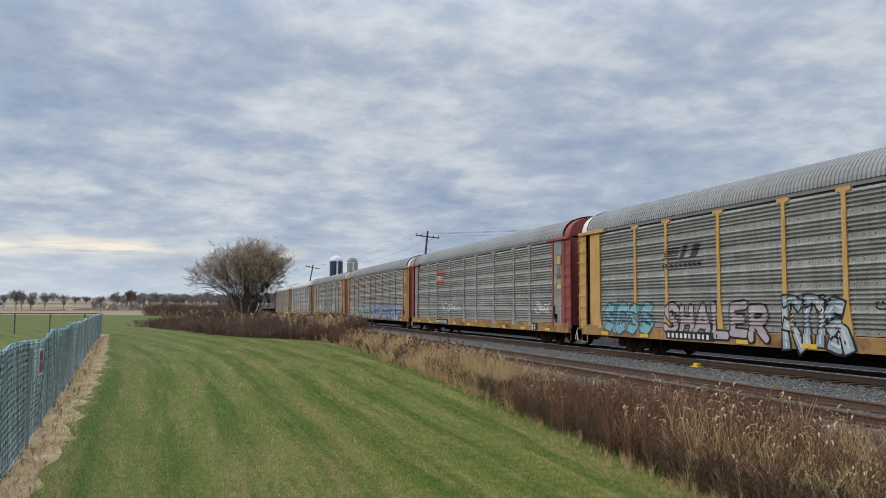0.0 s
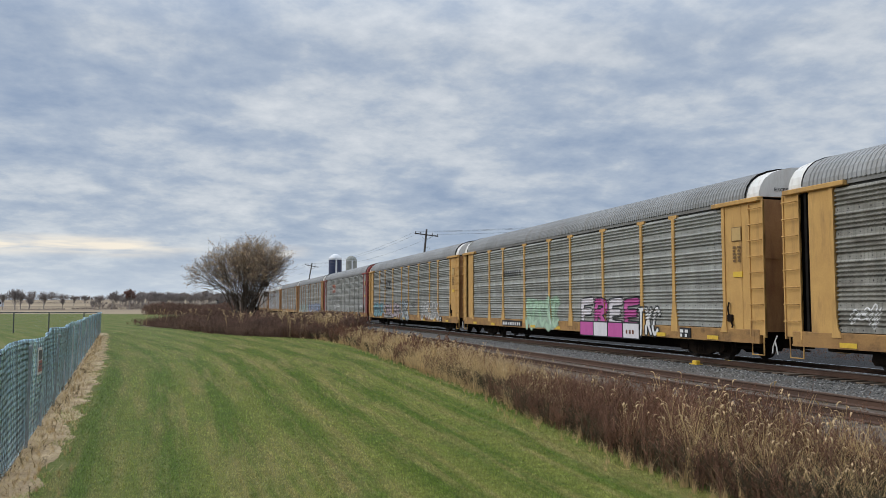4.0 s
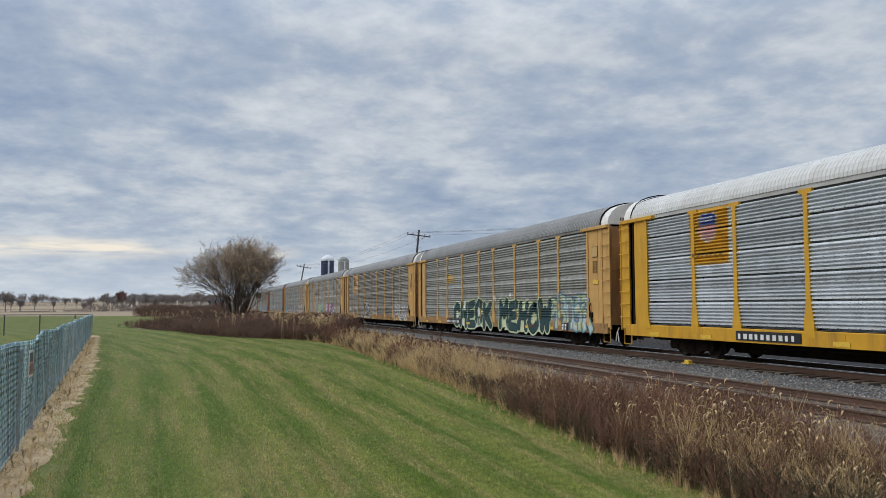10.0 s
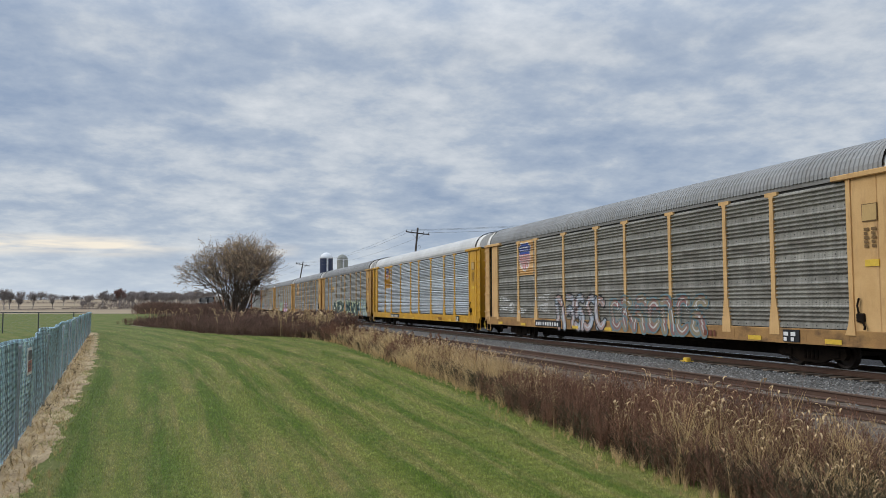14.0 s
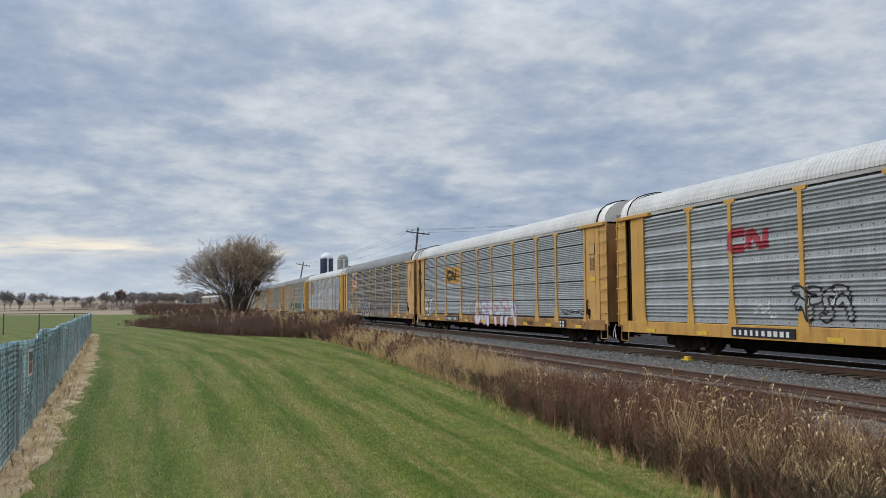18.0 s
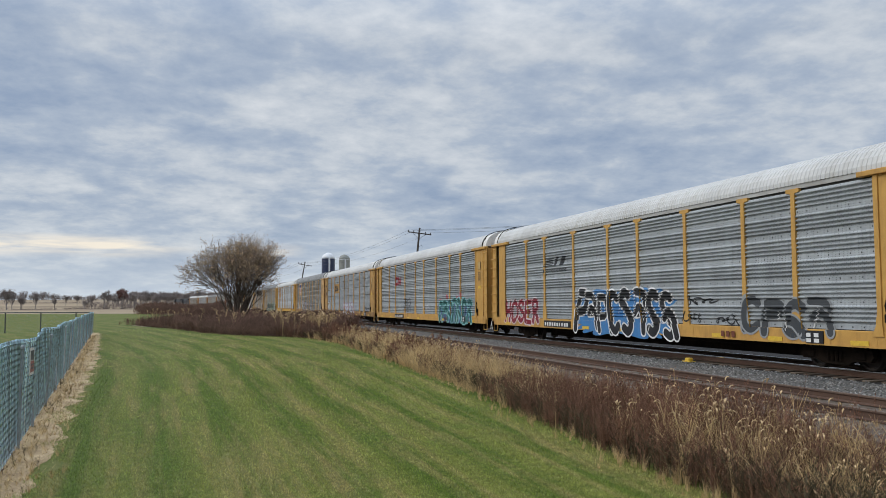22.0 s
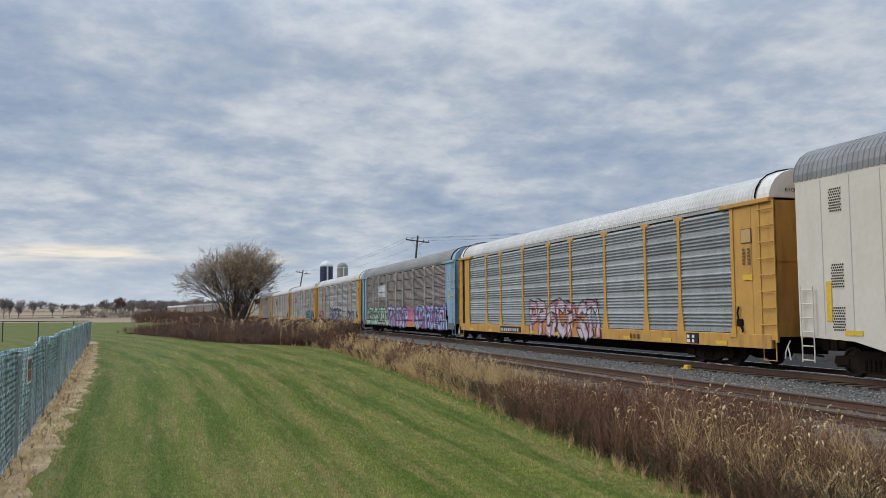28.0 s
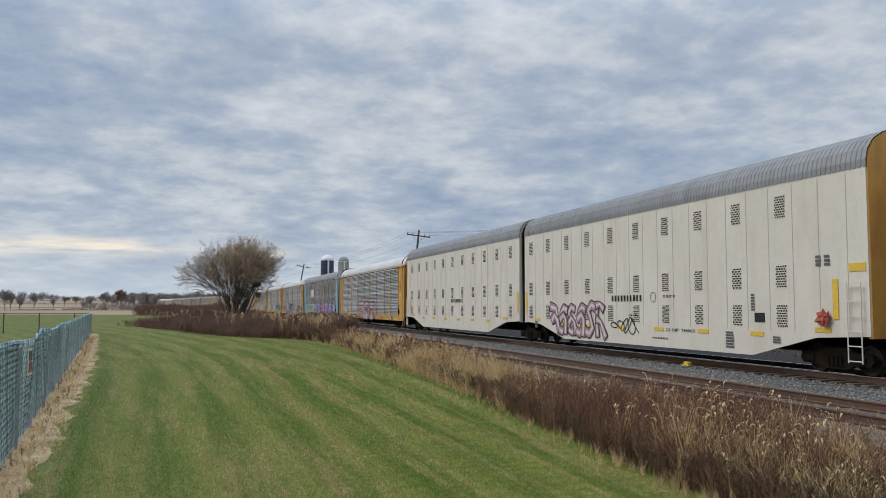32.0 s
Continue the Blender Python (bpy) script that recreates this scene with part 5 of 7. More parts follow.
def build_big_tree():
    random.seed(11)
    out, tips = [], []
    for k in range(28):
        a = k * 2.4 + rnd(-0.2, 0.2)
        t = 0.03 + 0.39 * ((k + 0.5) / 28) ** 0.8
        grow((0.6 * math.cos(a) * t, 0.6 * math.sin(a) * t, 0), (math.cos(a) * t, math.sin(a) * t, 1.0), 2.82 * rnd(0.92, 1.05) * (1.0 - 0.10 * t), rnd(0.055, 0.10), 5, out, tips, 0.74, 0.13, (2, 2), 0.0, 0.69)
    for pts, radii, depth in out:
        for p in pts:
            p.x += 0.075 * p.z
    for p, d in tips:
        p.x += 0.075 * p.z
    tree = thing("shrubby_tree", "wide many-stemmed bare tree with a few yellowed leaves at its top", "tree", at=pose(3.75, 73.0, -0.3))
    part("trunk", tubes_mesh("trunk", [b for b in out if b[2] >= 3], 0.02), M["bark"], tree, "many grey bark stems")
    part("crown", tubes_mesh("crown", [b for b in out if b[2] < 3], 0.011), M["twig"], tree, "fine bare twigs")
    high = [q for q in tips if q[0].z > 3.4 + rnd(-0.8, 2.6)] or tips
    part("foliage", leaf_mesh("foliage", high, 9000, 0.062, 0.22), M["leaf"], tree, "sparse yellow leaves")
    for x, z in ((1.9, 3.9), (1.9, 3.0), (0.6, 3.0)):
        part("nest", leaf_mesh("nest", [(Vector((x, -0.5, z)), Vector((0, 0, 1)))], 120, 0.10, 0.2), M["bark"], tree, "dark leafy nest")


def build_far_trees():
    random.seed(5)
    kinds = []
    for k in range(4):
        out, tips = [], []
        grow((0, 0, 0), (rnd(-0.1, 0.1), rnd(-0.1, 0.1), 1), 1.5, 0.20, 5, out, tips, 0.62, 0.12, (2, 3), 0.16, 0.88)
        kinds.append((tubes_mesh("trunk", [b for b in out if b[2] >= 4], 0.08), tubes_mesh("crown", [b for b in out if b[2] < 4], 0.038)))

    def tree(x, y, size, kind):
        t = thing("bare_tree", "bare grey-brown deciduous tree standing among the fields", "tree", "bare trees along the fields",
                  at=pose(x, y, ground_z(x, y), 0, 0, rnd(0, 360)) @ Matrix.Diagonal((size * rnd(0.9, 1.25), size * rnd(0.9, 1.25), size, 1)))
        part("trunk", kinds[kind][0], M["hazed_twig"], t)
        part("crown", kinds[kind][1], M["hazed_twig"], t)
    # single trees along the field edges: heading, distance, size
    for az, d, size in ((-12.1, 440, 1.1), (-11.42, 430, 1.14), (-10.76, 430, 1.35), (-10.46, 436, 1.32), (-10.02, 428, 0.85), (-9.95, 432, 0.95), (-9.19, 430, 1.2), (-8.10, 430, 0.84),
                        (-7.47, 600, 1.0), (-6.81, 610, 1.0), (-6.38, 430, 0.72), (-6.10, 425, 0.95), (-5.98, 430, 1.0), (-5.26, 430, 1.32), (-3.40, 430, 1.28), (-2.07, 440, 1.12), (-2.2, 445, 1.0)):
        a = radians(az)
        tree(d * math.sin(a), d * math.cos(a), size, random.randrange(4))
    # the wood behind, thinning out to a faint line
    for i in range(210):
        az = -5.0 + 13 * (i + rnd(0, 1)) / 210
        d, a = rnd(520, 760), radians(az)
        tree(d * math.sin(a), d * math.cos(a), rnd(1.0, 1.5) * (0.75 if az < -4 else 1.0), random.randrange(4))
    out, tips = [], []
    grow((0, 0, 0), (0, 0, 1), 1.6, 0.22, 5, out, tips, 0.66, 0.12, (2, 3), 0.14, 0.86)
    red = thing("russet_tree", "rounded tree still full of russet leaves", "tree", at=pose(-31.3, 429, -0.3) @ Matrix.Diagonal((1.42, 1.42, 1.42, 1)))
    part("trunk", tubes_mesh("trunk", out, 0.05), M["hazed_twig"], red)
    part("crown", leaf_mesh("crown", tips, 2400, 0.20, 0.55), M["russet"], red, "russet leaves")


def build_farm():
    sh = thing("farm_shed", "low dark open-fronted farm shed far across the fields", "shed", at=pose(20.5, 640, ground_z(20, 640), 0, 0, 4))
    part("wall", Geo().box(-7, 7, 0, 0.3, 0, 3.4).box(-7, -6.7, -6, 0, 0, 3.2).box(6.7, 7, -6, 0, 0, 3.2), M["post"], sh, "grey sheet wall")
    part("roof", Geo().slab([(-6.4, 3.1), (0.6, 3.9), (0.6, 4.1), (-6.4, 3.3)], 0, -7.4, 7.4), M["black"], sh, "dark sheet roof")
    for k in range(4):
        part("front_post", Geo().box(-0.12, 0.12, -0.12, 0.12, 0, 3.1), M["silo_grey"], sh, at=pose(-6.9 + 4.6 * k, -6.0, 0))
    tk = thing("box_truck", "small white box truck parked beside the shed", "truck", at=pose(10.2, 632, ground_z(10, 632), 0, 0, 80))
    part("box", Geo().box(-1.15, 1.15, -3.4, 1.2, 0.9, 3.3, 0.05), M["white"], tk)
    part("cab", Geo().slab([(1.3, 0.6), (3.3, 0.6), (3.3, 1.5), (2.7, 2.5), (1.3, 2.5)], 0, -1.05, 1.05), M["white"], tk)
    part("windscreen", Geo().box(-0.9, 0.9, 2.98, 3.0, 1.55, 2.1), M["pane"], tk, "dark window", at=pose(0, 0.05, 0))
    for x in (-0.95, 0.95):
        for y in (-2.2, 2.4):
            part("wheel", Geo().lathe([(0.1, -0.12), (0.42, -0.12), (0.45, 0), (0.42, 0.12), (0.1, 0.12)], 0, 16), M["black"], tk, "black tyre", at=pose(x, y, 0.45))
    bn = thing("farmhouse", "small white farmhouse far beyond the fields", "house", at=pose(-118, 560, ground_z(-118, 560), 0, 0, 15))
    part("wall", Geo().box(-5, 5, -3.5, 3.5, 0, 4.5), M["silo_white"], bn)
    part("roof", Geo().slab([(-4.0, 4.4), (0, 7.2), (4.0, 4.4)], 0, -5.4, 5.4), M["silo_grey"], bn)
    for x in (-3, 0, 3):
        part("window", Geo().box(-0.5, 0.5, -3.54, -3.5, 1.4, 2.9), M["pane"], bn, "dark window", at=pose(x, 0, 0))
# ---- lettering, logos and sprayed pieces on the cars ----
SIDE = Matrix(((0, 0, -1, 0), (-1, 0, 0, 0), (0, 1, 0, 0), (0, 0, 0, 1)))     # drawn plane to the car's near side
GLYPH = {}


def spray(name, c, rough=0.6):
    k = "spray_" + name
    if k not in M:
        M[k] = mat("sprayed_" + name, c, tuple(v * 0.82 for v in c), rough=rough, scale=3, fine=30, bump=0.25, bump_size=0.02,
                   stain=tuple(0.35 * v + 0.05 for v in c), streak=(1, 0.8, 6.0), stain_amount=0.45, stretch=(1, 0.4, 9))
    return M[k]


def fade(name, c, d):
    """Two sprayed colours fading into each other across the letters."""
    k = "fade_" + name
    if k not in M:
        M[k] = spray(name + "_fade", c)
        tree = M[k].node_tree
        bs = next(n for n in tree.nodes if n.type == "BSDF_PRINCIPLED")
        src = bs.inputs["Base Color"].links[0].from_socket
        tc, n1 = tree.nodes.new("ShaderNodeTexCoord"), tree.nodes.new("ShaderNodeTexNoise")
        n1.inputs["Scale"].default_value, n1.inputs["Detail"].default_value = 1.5, 2.0
        tree.links.new(tc.outputs["Object"], n1.inputs["Vector"])
        mr, mx = tree.nodes.new("ShaderNodeMapRange"), tree.nodes.new("ShaderNodeMix")
        mr.inputs["From Min"].default_value, mr.inputs["From Max"].default_value = 0.44, 0.58
        mx.data_type = "RGBA"
        tree.links.new(n1.outputs["Fac"], mr.inputs[0]), tree.links.new(mr.outputs[0], mx.inputs[0]), tree.links.new(src, mx.inputs[6])
        mx.inputs[7].default_value = (*d, 1)
        tree.links.new(mx.outputs[2], bs.inputs["Base Color"])
    return M[k]


def glyph(ch, fat):
    """A letter of the built-in font as vertices and faces, fattened by fat of its height."""
    if (ch, fat) not in GLYPH:
        cu = bpy.data.curves.new("letter", "FONT")
        cu.body, cu.size, cu.offset, cu.resolution_u, cu.fill_mode = ch, 1.0, fat, 2, "FRONT"
        ob = bpy.data.objects.new("letter", cu)
        scene.collection.objects.link(ob)
        dg = bpy.context.evaluated_depsgraph_get()
        me = ob.evaluated_get(dg).to_mesh()
        V = [(v.co.x, v.co.y) for v in me.vertices]
        F = [tuple(p.vertices) for p in me.polygons]
        ob.evaluated_get(dg).to_mesh_clear()
        bpy.data.objects.remove(ob)
        bpy.data.curves.remove(cu)
        xs, ys = [v[0] for v in V] or [0, 1], [v[1] for v in V] or [0, 1]
        GLYPH[ch, fat] = (V, F, min(xs), max(xs), min(ys), max(ys))
    return GLYPH[ch, fat]


def lettering(text, w, h, fat, jitter, seed, up=0.0):
    """Letters filling a box w by h from its lower left corner, each tipped and stretched a little."""
    r = random.Random(seed)
    g, n = Geo(), len(text)
    cell = w / n
    for i, ch in enumerate(text):
        tip, dy, sx, sy = r.uniform(-1, 1) * jitter * 14, r.uniform(-1, 1) * jitter * 0.12 * h, r.uniform(0.95, 1.18), 1 + r.uniform(-1, 1) * jitter * 0.18
        if ch == " ":
            continue
        V, F, x0, x1, y0, y1 = glyph(ch, 0.0)
        V2, F2 = glyph(ch, fat)[:2]
        kx, ky = cell * 0.74 * sx / max(x1 - x0, 0.25), h * 0.76 * sy / max(y1 - y0, 0.3)
        c, s = math.cos(radians(tip)), math.sin(radians(tip))
        pts = []
        for x, y in V2:
            a, b = (x - (x0 + x1) / 2) * kx, (y - (y0 + y1) / 2) * ky
            a += 0.22 * jitter * b * (1 if i % 2 else -0.3)
            pts.append(((i + 0.5) * cell + c * a - s * b, h / 2 + dy + s * a + c * b, up + 0.0012 * i))
        g.add(pts, F2)
    return g


def post_half(z):
    """Half the width of a side post, which flares at its foot."""
    return float(np.interp(z, (0.84, 1.20, 1.85), (0.20, 0.185, 0.085)))


def drape(me, car, y, z, lift):
    """Lay drawn shapes on the ribs, posts and sill of a car's near side, as paint lies on them."""
    rows = RIBS[RIBS_OF[car.name]]
    b = bmesh.new()
    b.from_mesh(me)
    us, vs = [p.co.x for p in b.verts], [p.co.y for p in b.verts]
    y0, y1, z0, z1 = y - max(us), y - min(us), z + min(vs), z + max(vs)
    cuts = [((0, q - z, 0), (0, 1, 0)) for q in [SILL_TOP] + [r[1] for r in rows] if z0 < q < z1]
    for p in [s * q for q in POSTS for s in (-1, 1)]:
        if y0 - 0.2 < p < y1 + 0.2:
            for s in (-1, 1):
                cuts.append(((y - p + s * 0.085, 0, 0), (1, 0, 0)))
                if z0 < 1.85:
                    cuts.append(((y - p + s * 0.185, 1.20 - z, 0), (0.65, s * 0.10, 0)))
    for co, no in cuts:
        bmesh.ops.bisect_plane(b, geom=b.verts[:] + b.edges[:] + b.faces[:], plane_co=co, plane_no=Vector(no).normalized(), dist=1e-5)

    def region(f):
        c = f.calc_center_median()
        py, pz = y - c.x, z + c.y
        if abs(py) > 11.98:
            return 1
        if any(abs(py - s * q) < post_half(pz) for q in POSTS for s in (-1, 1)) and pz > 0.84:
            return 1
        return 2 if pz < SILL_TOP else 0
    kind = {f: region(f) for f in b.faces}
    seams = [e for e in b.edges if len(e.link_faces) > 1 and len({kind[f] for f in e.link_faces}) > 1]
    out = {}
    bmesh.ops.split_edges(b, edges=seams)
    rz, rx = [r[1] for r in rows], [r[0] for r in rows]
    for f in b.faces:
        k = region(f)
        for p in f.verts:
            out[p] = 1.535 if k == 1 else 1.538 if k == 2 else 1.485 - float(np.interp(z + p.co.y, rz, rx))
    for p, o in out.items():
        p.co.z += o + 0.004 - LIFT
    b.to_mesh(me)
    b.free()


def flat(name, g, material, car, y, z, lift, label=""):
    """Drawn shapes laid on the near side, their lower left corner at y, z."""
    me = bpy.data.meshes.new(name)
    me.from_pydata(g.v, [], g.f)
    us, top = [p[0] for p in g.v], z + max(p[1] for p in g.v)
    if car.name in RIBS_OF and top > 1.1 and y - max(us) > -12.6 and y - min(us) < 12.2 and lift < LIFT + 0.04:
        drape(me, car, y, z, lift)
    me.materials.append(None)
    return part(name, me, material, car, label, at=Matrix.Translation((-lift, y, z)) @ SIDE)


def cloud_shape(w, h, seed, lumps=11, rough=0.25, e=0.45):
    r, g = random.Random(seed), Geo()
    pts = []
    n = lumps * 6
    for k in range(n):
        a = k * math.tau / n
        q = 1.0 + rough * abs(math.sin(a * lumps / 2 + r.uniform(-0.1, 0.1))) - rough * 0.5
        c, s = math.cos(a), math.sin(a)
        pts.append((w / 2 + w / 2 * q * math.copysign(abs(c) ** e, c) * 0.94, h / 2 + h / 2 * q * math.copysign(abs(s) ** e, s) * 0.94, 0))
    g.add([(w / 2, h / 2, 0)] + pts, [(0, k + 1, (k + 1) % n + 1) for k in range(n)])
    return g


def stroke(pts, width):
    g, V = Geo(), []
    for i, (x, y) in enumerate(pts):
        a, b = pts[max(i - 1, 0)], pts[min(i + 1, len(pts) - 1)]
        d = Vector((b[0] - a[0], b[1] - a[1])).normalized()
        V += [(x - d.y * width / 2, y + d.x * width / 2, 0), (x + d.y * width / 2, y - d.x * width / 2, 0)]
    return g.add(V, [(2 * i, 2 * i + 1, 2 * i + 3, 2 * i + 2) for i in range(len(pts) - 1)])


def scrawl(w, h, seed, width=0.045, loops=5):
    """An unreadable handstyle: looping strokes within a box."""
    r, pts = random.Random(seed), []
    n = loops * 10
    p1, p2 = r.uniform(0, 6), r.uniform(0, 6)
    for k in range(n + 1):
        u = k / n
        pts.append((w * (u * 0.86 + 0.07) + 0.09 * w * math.sin(u * loops * math.tau + p1), h / 2 + h * 0.45 * math.sin(u * loops * math.tau * 0.8 + p2) * (0.65 + 0.35 * math.sin(5 * u + seed))))
    return stroke(pts, width)


def swept(g, path, T, zz, sharp=False):
    """A thick stroke through the points of path: smooth and rounded, or sharp with swollen square ends."""
    fine, n = [], len(path)
    if sharp:
        (xa, ya), (xb, yb), (xc, yc), (xd, yd) = path[0], path[1], path[-2], path[-1]
        la, ld = math.hypot(xb - xa, yb - ya) + 1e-6, math.hypot(xd - xc, yd - yc) + 1e-6
        path = [(xa + (xa - xb) / la * T * 0.8, ya + (ya - yb) / la * T * 0.8)] + path[1:-1] + [(xd + (xd - xc) / ld * T * 0.8, yd + (yd - yc) / ld * T * 0.8)]
    for i in range(n - 1):
        p0, p1, p2, p3 = (path[max(i - 1, 0)], path[i], path[i + 1], path[min(i + 2, n - 1)])
        for k in range(5):
            u = k / 5
            if sharp:
                fine.append((p1[0] + (p2[0] - p1[0]) * u, p1[1] + (p2[1] - p1[1]) * u))
                continue
            fine.append(tuple(0.5 * (2 * p1[j] + (p2[j] - p0[j]) * u + (2 * p0[j] - 5 * p1[j] + 4 * p2[j] - p3[j]) * u * u + (3 * p1[j] - p0[j] - 3 * p2[j] + p3[j]) * u ** 3) for j in (0, 1)))
    fine.append(path[-1])
    m, left, right, d = len(fine), [], [], Vector((1, 0))
    for k, (x, y) in enumerate(fine):
        a, b = fine[max(k - 1, 0)], fine[min(k + 1, m - 1)]
        v = Vector((b[0] - a[0], b[1] - a[1]))
        d = v.normalized() if v.length > 1e-5 else d
        t = T * (0.72 + 0.5 * abs(math.cos(math.pi * k / (m - 1)))) if sharp else T
        left.append((x - d.y * t, y + d.x * t, zz)), right.append((x + d.y * t, y - d.x * t, zz))
    g.add(left + right, [(k, m + k, m + k + 1, k + 1) for k in range(m - 1)])
    if sharp:
        return
    for i, s in ((0, -1), (m - 1, 1)):
        (x, y), o = fine[i], fine[1] if i == 0 else fine[m - 2]
        a0 = math.atan2(y - o[1], x - o[0])
        cap = [(x + T * math.cos(a0 + q), y + T * math.sin(a0 + q), zz) for q in (-1.57, -0.95, -0.32, 0.32, 0.95, 1.57)]
        g.add(cap, [tuple(range(6))])


def wild(w, h, n, seed, swell=0.0, up=0.0, thin=1.0, sharp=False):
    """Interlocked rounded bars and hooks, each over its neighbour, that stand for lettering nobody can read."""
    r, g, layer = random.Random(seed), Geo(), 0
    for i in range(n):
        cx, cw = w * (i + 0.5) / n, w / n
        lean = r.uniform(-0.3, 0.3)
        kinds = r.choice(((0, 5), (0, 1, 2), (5, 3), (0, 6), (6, 4), (0, 4, 2), (7,), (7, 3)))
        T0 = min(cw * 0.150, h * 0.115) * r.uniform(0.85, 1.2)
        lo, hi = h * r.uniform(0.06, 0.16), h * r.uniform(0.80, 0.93)
        mid, xl, xr = (lo + hi) / 2 + h * r.uniform(-0.08, 0.08), cx - 0.30 * cw, cx + 0.30 * cw
        for kind in kinds:
            path = {0: [(xl, lo), (xl - 0.06 * cw, mid), (xl + 0.04 * cw, hi)],
                    1: [(xr, lo), (xr + 0.06 * cw, mid), (xr - 0.03 * cw, hi)],
                    2: [(xl, hi), (cx, hi + 0.04 * h), (xr, hi - 0.08 * h)],
                    3: [(xl, mid), (cx, mid + 0.12 * h), (xr, mid - 0.02 * h), (xr + 0.08 * cw, lo)],
                    4: [(xl, mid), (cx + 0.05 * cw, mid - 0.06 * h), (xr + 0.15 * cw, lo - 0.02 * h)],
                    5: [(xl, hi), (xr, hi - 0.05 * h), (xr + 0.04 * cw, mid + 0.06 * h), (xl + 0.1 * cw, mid)],
                    6: [(xr, hi - 0.1 * h), (cx, hi), (xl, hi - 0.14 * h), (xl, lo + 0.16 * h), (cx, lo), (xr, lo + 0.12 * h)],
                    7: [(xr, hi - 0.06 * h), (cx, hi), (xl, hi - 0.16 * h), (cx, mid), (xr, lo + 0.16 * h), (cx, lo), (xl, lo + 0.06 * h)]}[kind]
            swept(g, [(x + lean * (y - h / 2), y) for x, y in path], T0 * thin + swell, up + 0.0010 * layer, sharp)
            layer += 1
    return g


# strokes of letters in a unit box
STROKES = {
    "S": [[(0.95, 0.82), (0.55, 1.0), (0.1, 0.8), (0.5, 0.52), (0.92, 0.25), (0.5, 0.0), (0.05, 0.16)]],
    "H": [[(0.05, 0), (0.1, 1)], [(0.95, 0), (0.9, 1)], [(0.1, 0.5), (0.9, 0.52)]],
    "A": [[(0.0, 0), (0.45, 1)], [(0.45, 1), (1.0, 0)], [(0.2, 0.36), (0.78, 0.36)]],
    "L": [[(0.1, 1), (0.1, 0.05)], [(0.1, 0.03), (0.95, 0.0)]],
    "E": [[(0.95, 1.0), (0.15, 0.95)], [(0.12, 0.95), (0.1, 0.05)], [(0.12, 0.5), (0.75, 0.52)], [(0.1, 0.04), (0.98, 0.0)]],
    "R": [[(0.1, 0), (0.12, 0.98)], [(0.12, 0.97), (0.8, 0.95), (0.85, 0.62), (0.15, 0.48)], [(0.35, 0.48), (1.0, 0.0)]],
    "F": [[(0.98, 1.0), (0.12, 0.96)], [(0.12, 0.96), (0.1, 0)], [(0.12, 0.52), (0.8, 0.54)]],
    "T": [[(0.0, 0.97), (1.0, 1.0)], [(0.5, 0.97), (0.48, 0)]],
    "K": [[(0.1, 0), (0.1, 1)], [(0.95, 1.0), (0.2, 0.5)], [(0.3, 0.55), (1.0, 0.0)]],
    "C": [[(0.95, 0.80), (0.55, 1.0), (0.08, 0.75), (0.06, 0.28), (0.5, 0.0), (0.98, 0.18)]],
    "M": [[(0.0, 0), (0.12, 1)], [(0.12, 1), (0.5, 0.42)], [(0.5, 0.42), (0.9, 1)], [(0.9, 1), (1.0, 0)]],
    "O": [[(0.5, 1.0), (0.06, 0.72), (0.06, 0.28), (0.5, 0.0), (0.94, 0.28), (0.94, 0.72), (0.5, 1.0)]],
    "W": [[(0.0, 1), (0.22, 0.0)], [(0.22, 0.0), (0.5, 0.7)], [(0.5, 0.7), (0.78, 0.0)], [(0.78, 0.0), (1.0, 1)]],
}


def sprayed_word(text, w, h, seed, swell=0.0, up=0.0, jitter=1.0, heavy=1.0):
    """Fat rounded letters filling a box w by h from its lower left corner, each tipped and swollen a little."""
    r, g, cell = random.Random(seed), Geo(), w / len(text)
    for i, ch in enumerate(text):
        tip, dy, sx, sy = r.uniform(-1, 1) * jitter * 0.14, r.uniform(-1, 1) * jitter * 0.05 * h, r.uniform(0.92, 1.1), 1 - r.uniform(0, 1) * jitter * 0.14
        T = min(cell * 0.128, h * 0.105) * heavy
        if ch == " ":
            continue
        for j, path in enumerate(STROKES[ch]):
            pts = []
            for x, y in path:
                a, b = (x - 0.5) * (cell * 1.04 - 2 * T) * sx, (y - 0.5) * (h - 2.2 * T) * sy
                pts.append(((i + 0.5) * cell + a - tip * b, h / 2 + dy + b + tip * 0.5 * a))
            swept(g, pts, T + swell, up + 0.0024 * i + 0.00015 * j)
    return g


LIFT = 1.546


